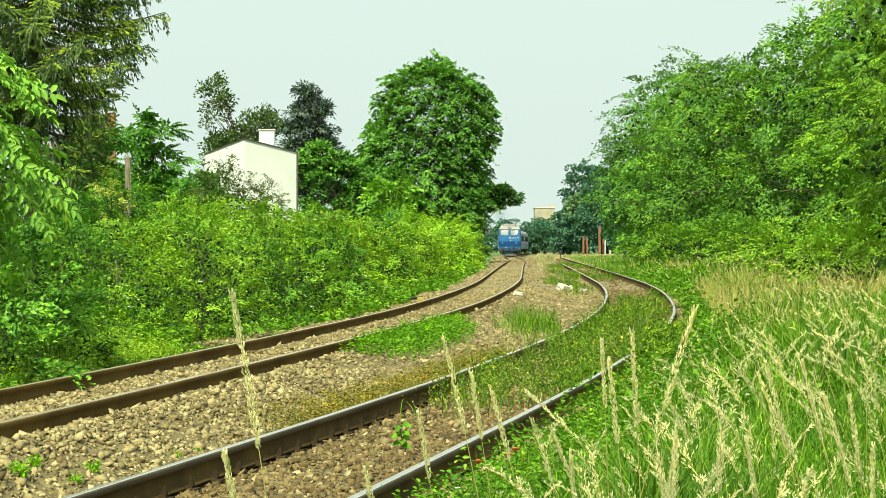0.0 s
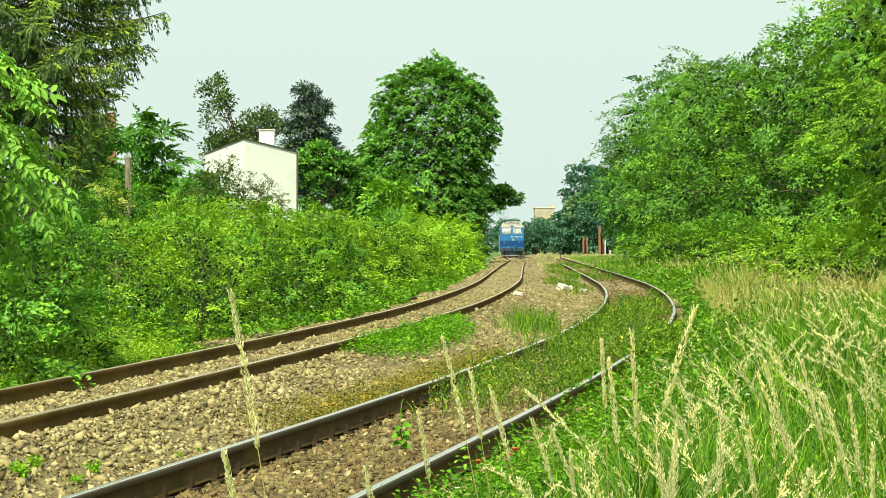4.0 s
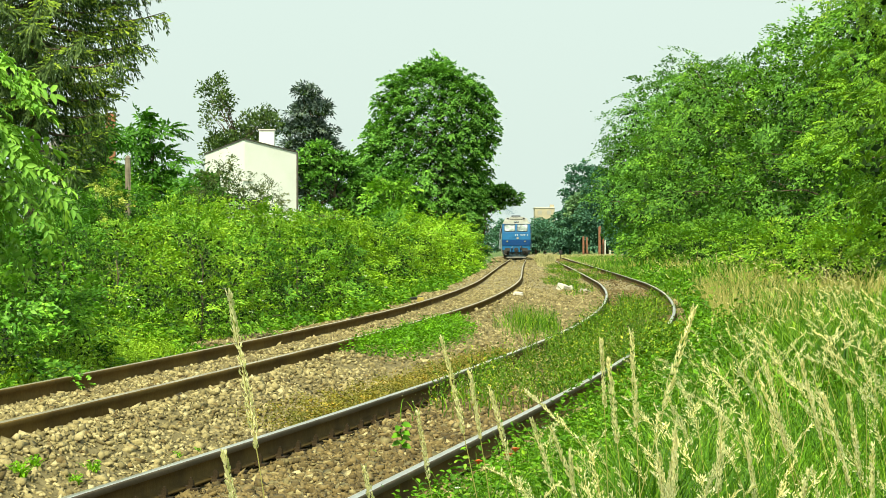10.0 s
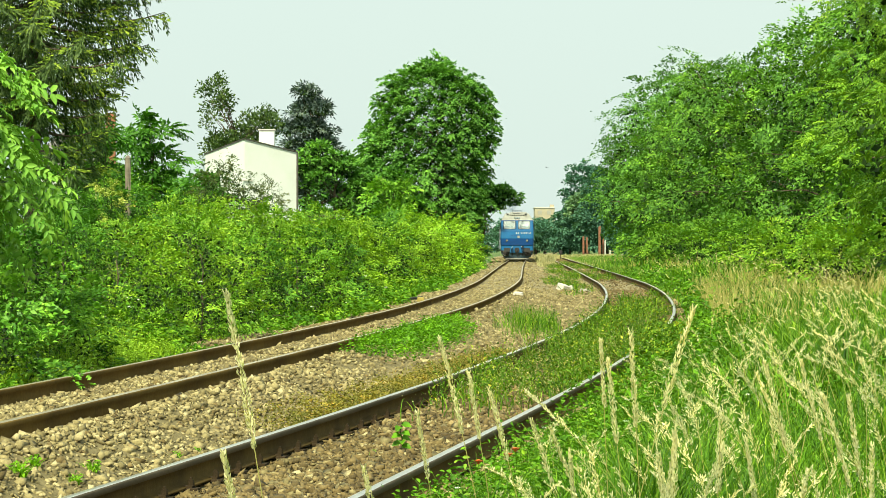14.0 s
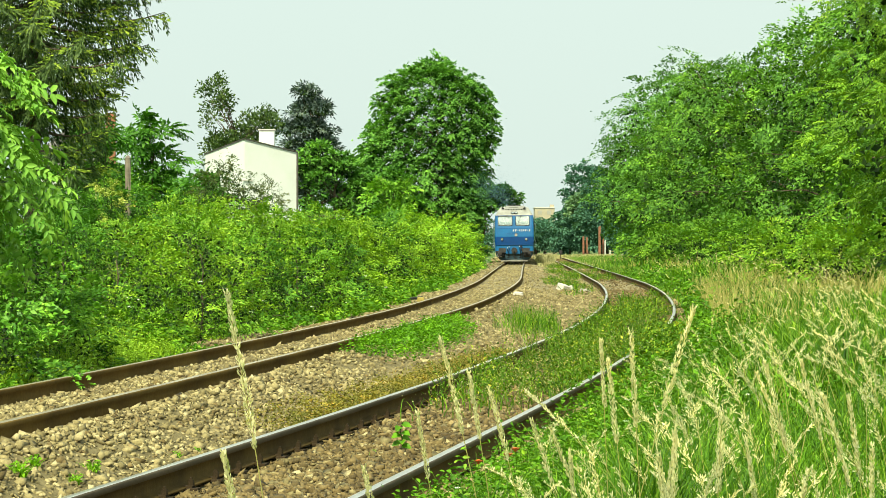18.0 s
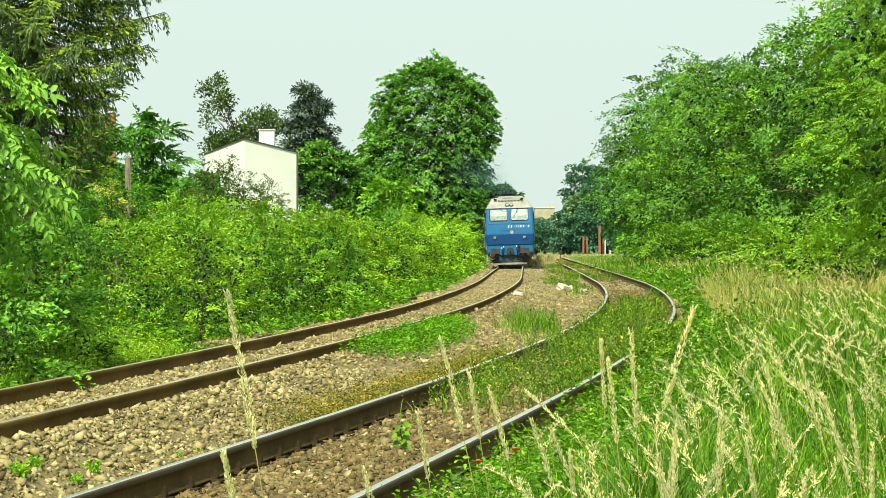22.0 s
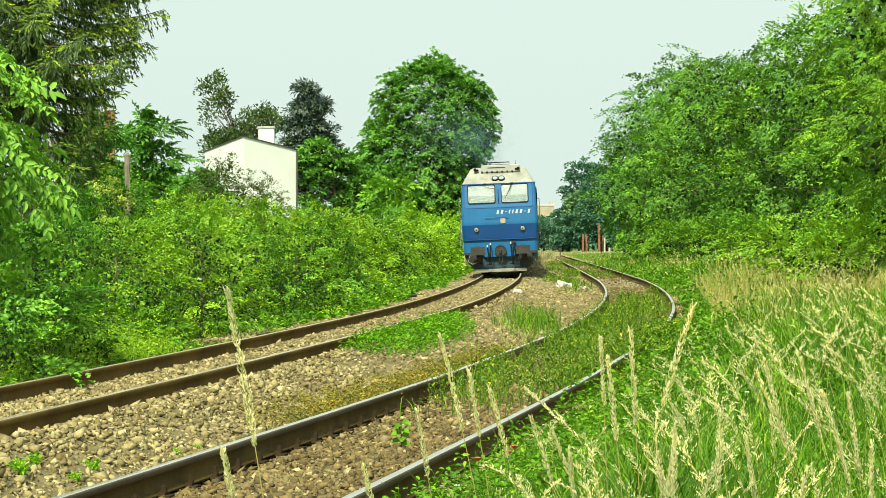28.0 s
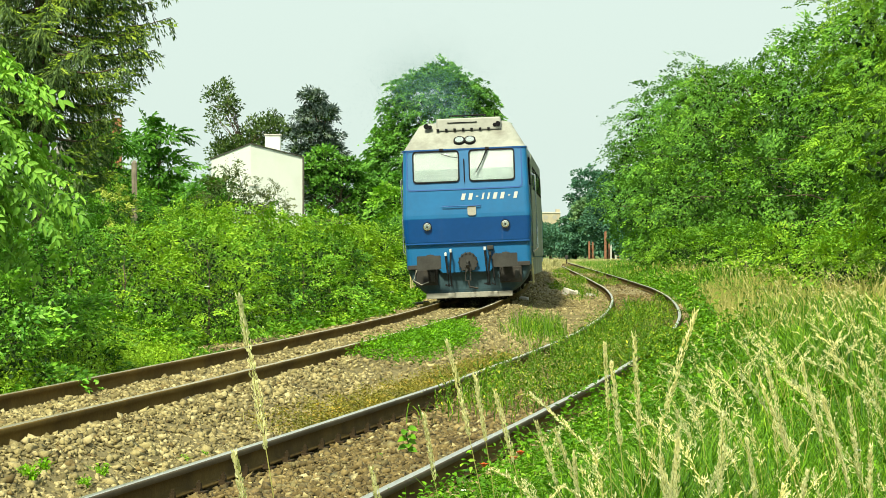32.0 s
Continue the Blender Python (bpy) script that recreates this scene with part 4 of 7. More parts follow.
    p, q, r = [], [], []
    x, y, z = scatter(3400, 23.5, 52, lambda v: n_x(v) - 0.62, lambda v: n_x(v) + 0.66)
    lump = np.array([noise.noise(Vector((a * 1.6, b * 0.55, 31))) for a, b in zip(x, y)])
    k = rng.random(len(x)) < np.interp(y, [23.5, 27, 40, 44, 52], [0.2, 1, 1, 0.3, 0.2]) * np.clip(0.65 + 2.0 * lump, 0.06, 1)
    x, y, z, lump = x[k], y[k], z[k], lump[k]
    p.append(herbs(x, y, z, (0.32 + 0.6 * lump.clip(-0.45, 0.8)) * rng.uniform(0.35, 1.3, len(x)), 14, 0.045, 0.08, width=0.34, up=0.9))
    q.append(blades(x, y, z, (0.36 + 0.5 * lump.clip(-0.5, 0.8)) * rng.uniform(0.5, 1.4, len(x)), 0.008))
    # weeds leaning over the outer rail of the side track
    x, y, z = scatter(700, 27, 45, lambda v: n_x(v) + 0.62, lambda v: n_x(v) + 1.25)
    hh = 0.40 * rng.uniform(0.5, 1.25, len(x)) * np.interp(y, [28, 32, 38, 44], [0.3, 1, 0.9, 0.3])
    p.append(herbs(x, y, z, hh, 12, 0.05, 0.11, up=0.7))
    q.append(blades(x, y, z, hh * 1.2, 0.011))
    x, y, z = scatter(420, 42.5, 46.5, lambda v: 1.25 + 0 * v, lambda v: 2.0 + 0 * v)
    q.append(blades(x, y, z, 0.42 * rng.uniform(0.4, 1.4, len(x)), 0.009, 0.35, 0.4))
    x, y, z = scatter(1700, 36, 60, lambda v: l_x(v) + 1.5, lambda v: n_x(v) - 0.95)
    k = 0.8 * np.array([noise.noise(Vector((a * 1.1, b * 0.25, 14))) for a, b in zip(x, y)]) + 0.6 * np.exp(-((y - 44) / 4.5) ** 2 - ((x - 1.35) / 0.45) ** 2) > 0.33
    q.append(blades(x[k], y[k], z[k], 0.30 * rng.uniform(0.4, 1.4, k.sum()), 0.010))
    for y0, y1, n, off0, off1 in ((52, 100, 1000, -0.66, 0.8), (100, 200, 1300, -0.66, 0.8), (78, 175, 1500, -2.6, -0.85), (55, 82, 260, -2.0, -0.9)):
        x, y, z = scatter(n, y0, y1, lambda v: n_x(v) + off0, lambda v: n_x(v) + off1)
        lump = np.array([noise.noise(Vector((a * 0.6, b * 0.09, 21))) for a, b in zip(x, y)])
        k = lump + rng.normal(0, 0.08, n) > (0.14 if off0 > -1 else 0.3)
        p.append(herbs(x[k], y[k], z[k], (0.10 + 0.35 * lump[k].clip(0, 1)) * rng.uniform(0.4, 1.2, k.sum()), 15, 0.06, 0.14, width=0.34, up=0.6))
        q.append(blades(x[k][::2], y[k][::2], z[k][::2], 0.35 * rng.uniform(0.4, 1.3, len(x[k][::2])), 0.03))
    x, y, z = scatter(900, 22, 50, lambda v: n_x(v) - 0.62, lambda v: n_x(v) + 0.66)
    q.append(blades(x, y, z, 0.22 * rng.uniform(0.5, 1.4, len(x)), 0.010))
    x, y, z = scatter(9000, 170, 335, lambda v: n_x(v) - 2.4, lambda v: n_x(v) + 7)
    k = (x < n_x(y) - 0.9) | (x > n_x(y) + 1.0)
    r.append(blades(x[k], y[k], z[k], 0.3 * rng.uniform(0.4, 1.3, k.sum()), 0.04, 0.9, 0.9))
    x, y, z = scatter(7000, 285, 350, lambda v: n_x(v) - 2.0, lambda v: n_x(v) + 8)
    r.append(blades(x, y, z, 0.5 * rng.uniform(0.5, 1.2, len(x)), 0.05))
    # a pale hump of dry grass close to the main track
    x, y, z = scatter(1500, 205, 250, lambda v: l_x(v) + 1.9, lambda v: l_x(v) + 3.2)
    r.append(blades(x, y, z, 0.85 * rng.uniform(0.4, 1.2, len(x)), 0.05))
    x, y, z = scatter(700, 22, 36, lambda v: n_x(v) - 0.5, lambda v: n_x(v) + 0.6)
    r.append(herbs(x, y, z + 0.12, 0.26, 4, 0.018, 0.1))
    stuff("track_weeds", p, "herb_dull", "green weeds growing between the rails of the side track", "weeds")
    stuff("track_grass", q, "grass", "thin grass tufts in the gravel", "grass")
    stuff("far_dry_grass", r, "straw", "pale dry grass on the far verge", "grass")
    # far verge along the posts
    x, y, z = scatter(12000, 120, 330, lambda v: n_x(v) + 1.2, lambda v: n_x(v) + 9)
    stuff("far_verge_grass", [blades(x, y, z, 0.42 * rng.uniform(0.4, 1.3, len(x)), 0.04, 0.9, 0.9)], "verge", "green verge grass along the far side track", "grass")


def white_flowers():
    """Small white umbels scattered over the bank and the weeds."""
    pc = []
    for n, y0, y1, lo, hi, z0, z1, s in ((40, 11, 34, lambda v: n_x(v) + 1.5, lambda v: n_x(v) + 4.5, 0.3, 0.6, 0.0035), (60, 25, 70, lambda v: l_x(v) - 4.0, lambda v: l_x(v) - 2.0, 0.2, 0.9, 0.010)):
        x, y, z = scatter(n, y0, y1, lo, hi)
        i = np.repeat(np.arange(n), 14)
        top = z + rng.uniform(z0, z1, n)
        Pp = np.stack([x[i], y[i], top[i]], 1) + rng.normal(0, 1, (len(i), 3)) * np.array([s * 2.2, s * 2.2, s * 0.4])
        pc.append(leaves(Pp, unit(rng.normal(size=Pp.shape) * np.array([1, 1, 0.3])), np.tile([0, -0.5, 1.0], (len(i), 1)), s * 2, s * 1.6))
    stuff("white_umbels", pc, "petal_white", "small white flowers scattered among the weeds", "flowers")


meadow()
weeds()
white_flowers()


def seedling(x, y, h):
    """A tuft of narrow fresh leaves that rise and bend outwards."""
    z = float(ground_z(x, y))
    t = empty("seedling", pose(x, y, z + 0.01))
    o = rng.normal(0, h * 0.12, (2, 46))
    part_me("foliage", mesh_np("foliage", *join([blades(o[0], o[1], np.zeros(46), h * rng.uniform(0.5, 1.1, 46), h * 0.085, 1.1, 0.5), herbs(np.zeros(6), np.zeros(6), np.zeros(6), h * 0.6, 7, h * 0.3, h * 0.4)]), [M["sprout"]]), t)
    part("stem", tube([(0, 0, -0.02), (0.004, 0, h * 0.3), (0, 0.004, h * 0.5)], 0.004, 5), M["grass"], t)
    tagged(t, "small bright green seedling in the ballast", "plant", "seedlings in the gravel")


for sx, sy, sh in ((-2.46, 14.74, 0.13), (-2.44, 15.16, 0.1), (-2.21, 15.26, 0.09), (-2.18, 15.84, 0.1), (-1.83, 17.48, 0.06), (-1.74, 18.0, 0.05), (-0.51, 18.62, 0.05)):
    seedling(sx, sy, sh)


def vine_shoot(x, y):
    z = float(ground_z(x, y))
    t = empty("vine_shoot", pose(x, y, z))
    stalk = [(0, 0, -0.02), (0.01, 0, 0.08), (-0.01, 0.01, 0.16), (0.01, 0, 0.22)]
    part("stem", tube(stalk, 0.004, 6), M["grass"], t)
    for k in range(9):
        a, f = k * 2.4, 0.2 + 0.09 * k
        p = np.array([[0.0, 0.0, 0.22 * f]])
        d = np.array([[math.cos(a), math.sin(a) * 0.6 - 0.3, -0.1]])
        part_me("leaf", mesh_np("leaf", *ovate(p, d, np.array([[0, -0.6, 0.8]]), 0.08, 0.07), [M["clover"]]), t)
    tagged(t, "leafy bright green vine shoot between the rails", "plant")


vine_shoot(-0.31, 18.92)


def poppy(x, y, h):
    z = float(ground_z(x, y))
    t = empty("poppy", pose(x, y, z))
    part("stem", tube([(0, 0, -0.02), (0.02, 0, h * 0.6), (0.01, 0, h)], 0.003, 5), M["grass"], t)
    for k in range(4):
        a = k * math.pi / 2
        d = np.array([[math.cos(a), math.sin(a), 1.1]])
        part_me("petal", mesh_np("petal", *leaves(np.array([[0.01, 0, h]]), d, np.array([[-math.cos(a), -math.sin(a), 0.6]]), 0.04, 0.045), [M["poppy"]]), t)
    tagged(t, "red poppy in the grass by the rail", "flower", "poppies")


poppy(0.19, 14.3, 0.30)
poppy(0.36, 14.5, 0.32)
poppy(0.40, 14.4, 0.36)


# ---------------------------------------------------------------- trees and shrubs
def spruce():
    """A tall spruce: whorls of drooping boughs, hanging twiglets set with needles, paler tips where the tops would
    catch light.
    """
    t = empty("spruce", pose(-9.7, 60, -0.2))
    bm = bmesh.new()
    tube([(0, 0, -0.1), (0.05, 0, 5), (0, 0.05, 10), (0, 0, 13.5)], [0.24, 0.19, 0.1, 0.02], 10, bm)
    P, D, N, L, tip = [], [], [], [], []
    rnd = random.Random(4)
    z = 3.5
    while z < 13.2:
        reach = float(np.interp(z, [3.5, 4.2, 4.65, 5.2, 5.85, 6.8, 8.2, 13.3], [2.3, 2.2, 1.9, 2.3, 2.7, 3.15, 3.2, 0.3]))
        n = 9
        for k in range(n):
            a = 2 * math.pi * (k + rnd.random() * 0.8) / n
            R = reach * rnd.uniform(0.72, 1.12)
            if z < 4.6 and abs(a - 6.0) > 0.9 and abs(a + 0.28) > 0.9:
                continue
            pts = []
            for j in range(7):
                f = j / 6
                pts.append(Vector((math.cos(a) * R * f, math.sin(a) * R * f, z + R * (-0.16 * f - 0.22 * f * (1 - f) + 0.12 * f ** 3))))
            tube(pts, [0.045 * (1 - 0.85 * j / 6) for j in range(7)], 4, bm)
            m = int(20 + R * 21)
            for _ in range(m):
                f = rnd.uniform(0.05, 1) ** 0.85
                j = min(5, int(f * 6))
                p = pts[j].lerp(pts[j + 1], f * 6 - j)
                s = rnd.choice((-1, 1))
                ln = (0.22 + 0.42 * (1 - abs(f - 0.55))) * rnd.uniform(0.6, 1.2)
                hang = rnd.random() < 0.55
                d = Vector((-math.sin(a) * s * 0.8 + math.cos(a) * 0.75, math.cos(a) * s * 0.8 + math.sin(a) * 0.75, -rnd.uniform(1.0, 3.2) if hang else -rnd.uniform(-0.1, 0.5)))
                d.normalize()
                # shoots that do not hang turn pale, as if lit from above
                pale = not hang and f > 0.3 and rnd.random() < 0.68 + 0.32 * math.sin(a * 2.3 + z)
                q = 4
                for i in range(q):
                    c = p + d * ln * i / q + Vector((0, 0, -0.12 * ln * (i / q) ** 2))
                    for w in (0, 1):
                        P.append(c)
                        D.append(d + Vector((rnd.gauss(0, 0.26), rnd.gauss(0, 0.26), rnd.gauss(0, 0.2))))
                        N.append(Vector((rnd.gauss(0, 0.5), rnd.gauss(0, 0.5) - 1.2 * w, 1 - w)))
                        L.append(ln / q * 1.25)
                        tip.append(pale)
        z += 0.42
    P, D, N, L, tip = (np.array([tuple(v) for v in q], float) if q is not L and q is not tip else np.array(q) for q in (P, D, N, L, tip))
    L = L.astype(float)
    tip = tip.astype(bool)
    part_me("needles", mesh_np("needles", *leaves(P[~tip], D[~tip], N[~tip], L[~tip], 0.03, 0.1), [M["spruce"]]), t)
    part_me("lit_shoot_layer", mesh_np("lit_shoot_layer", *leaves(P[tip], D[tip], N[tip], L[tip], 0.042, 0.1), [M["spruce_tip"]]), t, "pale green young shoots, also painting the lit bough tops")
    part("trunk", bm, M["bark"], t)
    tagged(t, "tall dark spruce with drooping boughs and paler tips", "spruce")


spruce()

# the near walnut at the left of the line
bough_tree("walnut_tree", -5.42, 25.2, -0.2, [(0.1, 0, 2.95, 0.85, 0.9, 0.6), (0.2, -0.2, 2.35, 1.05, 1.0, 0.5), (0.1, -0.3, 1.85, 0.9, 0.8, 0.35)], 80, 0.34, 12,
           (0.30, 0.05), "walnut", "young walnut tree with drooping bright green leaves", sep=0.85, compound=4, blade=ovate, trunk_r=0.07, height=3.4, limbs=40,
           flat=0.4, droop=0.9, rise=0.1, fill=0.25, lumps=5)

shrubs = [
    # x, y, radius, height, material, leaf, label
    (-4.5, 23.8, 0.75, 1.35, "ivy", 0.085, "dense dark green shrub overgrown with vines"),
    (-4.25, 27.5, 0.6, 1.0, "shrub_dark", 0.08, "dense dark green shrub overgrown with vines"),
    (-4.75, 31.8, 0.7, 2.05, "shrub_dark", 0.07, "dense dark green shrub overgrown with vines"),
    (-5.0, 29.5, 0.8, 1.75, "ivy", 0.10, "dense dark green shrub overgrown with vines"),
    (-3.95, 31.5, 0.55, 0.75, "herb", 0.09, "low pale green trackside shrub"),
    (-4.35, 34.0, 0.8, 1.9, "shrub", 0.085, "feathery green shrub beside the railway"),
    (-3.55, 37.5, 0.75, 1.95, "shrub", 0.085, "feathery green shrub beside the railway"),
    (-4.1, 41.0, 0.9, 2.1, "shrub", 0.09, "feathery green shrub beside the railway"),
    (-3.3, 44.0, 0.7, 1.7, "shrub_dark", 0.09, "dark green shrub beside the railway"),
    (-2.75, 48.0, 0.75, 1.85, "shrub", 0.10, "feathery green shrub beside the railway"),
    (-3.6, 52.0, 0.9, 2.2, "shrub", 0.11, "feathery green shrub beside the railway"),
    (-2.6, 55.5, 0.75, 1.9, "shrub_dark", 0.11, "dark green shrub beside the railway"),
    (-2.45, 60.5, 0.7, 2.1, "shrub", 0.12, "feathery green shrub beside the railway"),
    (-3.0, 66.0, 1.0, 2.4, "shrub", 0.13, "feathery green shrub beside the railway"),
    (-2.25, 72.0, 0.8, 2.1, "shrub", 0.14, "feathery green shrub beside the railway"),
    (-1.85, 83.0, 0.9, 2.3, "shrub", 0.16, "feathery green shrub beside the railway"),
    (-2.6, 90.0, 1.3, 2.6, "shrub_dark", 0.18, "dark green shrub beside the railway"),
    (-1.3, 98.0, 1.1, 2.3, "shrub", 0.19, "feathery green shrub beside the railway"),
    (-0.9, 119.0, 1.15, 2.6, "shrub_lime", 0.2, "bright yellow-green shrub by the line"),
    (-0.1, 131.0, 1.35, 3.0, "shrub_lime", 0.2, "bright yellow-green shrub by the line"),
    (-1.3, 128.0, 1.6, 2.9, "shrub", 0.25, "green shrub behind the bright one"),
    (0.3, 146.0, 1.3, 3.0, "shrub_lime", 0.22, "bright yellow-green shrub by the line"),
    (0.9, 165.0, 1.3, 2.6, "shrub", 0.3, "green shrub along the far line"),
    (1.5, 190.0, 1.3, 3.0, "shrub_dark", 0.34, "dark green shrub under the big tree"),
    (-10.6, 78.0, 1.9, 3.9, "shrub_dark", 0.15, "tall green shrub in the garden"),
    (-8.2, 82.0, 1.7, 3.1, "shrub", 0.15, "tall green shrub in the garden"),
    (-6.2, 84.0, 1.6, 2.9, "shrub", 0.16, "tall green shrub in the garden"),
    (-4.4, 86.0, 1.5, 2.7, "shrub", 0.16, "tall green shrub in the garden"),
    (-8.3, 96.0, 1.3, 4.9, "shrub_brown", 0.13, "brownish thin-leaved shrub before the white house"),
    (-6.9, 99.0, 0.9, 4.0, "shrub_brown", 0.13, "brownish thin-leaved shrub before the white house"),
    (-5.6, 110.0, 1.4, 2.9, "shrub_brown", 0.16, "brownish thin-leaved shrub before the white house"),
    (-6.65, 50.5, 0.5, 2.95, "shrub_yellow", 0.07, "yellow variegated shrub in the garden"),
    (-6.5, 39.5, 0.8, 2.7, "shrub_dark", 0.09, "dark green garden shrub"),
    (-7.3, 46.0, 0.9, 2.9, "shrub_dark", 0.1, "dark green garden shrub"),
    (-6.1, 44.0, 0.9, 2.0, "shrub_dark", 0.10, "dark green garden shrub"),
    (-5.6, 56.0, 1.0, 2.5, "shrub", 0.11, "leafy green garden shrub"),
    (-7.6, 58.0, 1.0, 2.9, "shrub_dark", 0.11, "dark green garden shrub"),
    (-5.3, 68.0, 1.2, 2.5, "shrub", 0.13, "leafy green garden shrub"),
    (-9.0, 66.0, 1.2, 3.2, "shrub_dark", 0.12, "dark green garden shrub"),
    (-12.0, 70.0, 1.4, 3.4, "shrub_dark", 0.13, "dark green garden shrub"),
]
for x, y, r, h, mt, lf, lb in shrubs:
    h *= 0.93
    broad = mt in ("ivy", "shrub_yellow", "herb")
    size = (0.17 + 0.09 * r) * (lf / 0.09) ** 0.6
    small = lf * (0.68 if y < 75 else 0.62)
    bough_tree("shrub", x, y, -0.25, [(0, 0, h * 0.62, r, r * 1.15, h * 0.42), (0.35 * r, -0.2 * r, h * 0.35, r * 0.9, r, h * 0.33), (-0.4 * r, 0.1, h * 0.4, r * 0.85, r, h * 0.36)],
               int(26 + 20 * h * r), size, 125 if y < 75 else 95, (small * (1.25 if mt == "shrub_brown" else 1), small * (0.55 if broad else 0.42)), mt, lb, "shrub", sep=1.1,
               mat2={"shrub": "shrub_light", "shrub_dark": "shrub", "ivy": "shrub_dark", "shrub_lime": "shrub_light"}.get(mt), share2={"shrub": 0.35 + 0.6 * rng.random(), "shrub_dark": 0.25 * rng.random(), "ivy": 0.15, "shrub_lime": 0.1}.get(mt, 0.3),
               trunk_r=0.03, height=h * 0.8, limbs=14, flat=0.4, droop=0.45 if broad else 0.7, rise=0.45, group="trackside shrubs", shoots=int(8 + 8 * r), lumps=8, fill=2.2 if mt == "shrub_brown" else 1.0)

for x, y, h in ((-23, 128, 5.4), (-20, 122, 5.0), (-17.4, 126, 5.0), (-14.8, 120, 4.0), (-12.2, 118, 2.6), (-3.2, 122, 2.6), (-4.9, 134, 2.8), (-2.9, 142, 3.0), (-1.2, 152, 3.0), (-1.0, 172, 3.2), (0.3, 178, 3.2)):
    tree("shrub", x, y, -0.2, [(0, 0, h * 0.5, 1.6, 1.2, h * 0.46), (0.8, 0, h * 0.3, 1.3, 1.1, h * 0.3), (-0.8, 0, h * 0.3, 1.3, 1.1, h * 0.3)], 34, 60, 0.55, (0.24, 0.12), "shrub_dark",
         "dark leafy hedge shrub at the back of the gardens", "shrub", trunk_r=0.05, low=-2, limbs=12, group="garden hedge", mat2="shrub", share2=0.3)

# tall sprouting tree of heaven and others in the gardens
for x, y, h, r, lf in ((-10.6, 92.0, 5.9, 1.0, 0.55), (-11.55, 86.0, 5.6, 0.7, 0.5), (-12.3, 88.0, 5.1, 1.2, 0.5), (-9.6, 100.0, 4.4, 1.2, 0.5), (-3.0, 150.0, 4.9, 1.3, 0.7)):
    tree("tree_of_heaven", x, y, -0.2, [(0, 0, h - r * 0.6, r, r, r * 0.8), (0.2, 0, h * 0.6, r * 0.9, r, h * 0.28)], 30, 9, 0.3, (lf, 0.09 * lf / 0.5), "shrub_dark" if y < 110 else "shrub",
         "slender tree of heaven with long feathered leaves", trunk_r=0.07, compound=5, shell=0.3, limbs=16, core=0, group="garden saplings")

tree("plum_tree", -13.8, 165, -0.2, [(-0.9, 0, 10.3, 1.1, 1.4, 2.0), (1.9, 0, 8.6, 1.5, 1.5, 1.6), (0.2, 0, 7.2, 2.5, 2, 1.9)], 150, 42, 0.5, (0.22, 0.13), "sparse",
     "thin-crowned dark plum tree behind the house", trunk_r=0.2, limbs=90, shell=0.15, flat=1.2, height=9.5, rise=0.6, core=0)


tree("fir_tree", -9.9, 186, -0.2, [(0, 0, 12.6, 0.95, 0.9, 0.8), (0.15, 0, 11.4, 1.55, 1.5, 0.7), (-0.15, 0, 10.1, 2.0, 1.9, 0.75), (0.3, 0, 8.7, 2.4, 2.1, 0.8), (0.4, 0, 7.1, 2.8, 2.3, 0.9), (0.6, 0, 5.4, 3.1, 2.4, 1.1)],
     300, 44, 0.5, (0.34, 0.11), "conifer", "blue-green fir with a ragged crown", "fir", trunk_r=0.25, flat=0.65, shell=0.3, limbs=60, height=12.0)
tree("garden_tree", -7.9, 178, -0.2, [(0, 0, 5.2, 2.2, 2, 3.2), (2.6, 0, 4.6, 1.8, 2, 2.4), (-1.2, 0, 7.2, 1.3, 1.4, 1.6)], 110, 55, 0.6, (0.3, 0.18), "bigtree",
     "green garden tree beside the white house", trunk_r=0.18, limbs=20)
tree("garden_tree", -4.6, 186, -0.2, [(0, 0, 4.5, 2.6, 2, 2.8), (1.8, -0.5, 3.3, 1.9, 2, 2.0)], 90, 55, 0.6, (0.3, 0.18), "shrub_dark",
     "low green garden tree by the line", trunk_r=0.18, limbs=16)
bough_tree("linden_tree", -0.9, 230, -0.2, [(0, 0, 12.0, 5.2, 5, 6.0), (-1.6, -1, 8.6, 4.9, 4.5, 4.6), (2.0, -0.5, 13.0, 3.1, 3.2, 4.0), (3.8, 0, 13.8, 1.4, 1.8, 2.1), (4.2, 0, 11.5, 1.3, 2, 2.0),
           (2.4, -0.5, 7.6, 2.4, 2.8, 2.4), (0.5, -1.5, 5.0, 4.4, 3.5, 2.6)], 950, 0.72, 70, (0.27, 0.2), "bigtree",
           "broad dense dark green linden beside the line", sep=0.74, trunk_r=0.5, limbs=26, height=14, flat=0.6, droop=0.55, rise=0.25, reach=(0.86, 1.03), lumps=5)
tree("elm_tree", 3.4, 236, -0.2, [(0.0, 0, 6.3, 1.6, 2, 1.1), (1.7, 0, 6.4, 1.1, 1.3, 0.7), (-1.4, 0, 4.3, 1.7, 2, 2.2), (2.6, 0, 5.9, 1.1, 1.3, 0.8), (0.9, 0.3, 5.4, 1.2, 1.4, 0.9)], 130, 60, 0.5, (0.26, 0.17), "bigtree",
     "dark elm leaning over the main track", trunk_r=0.2, limbs=26)

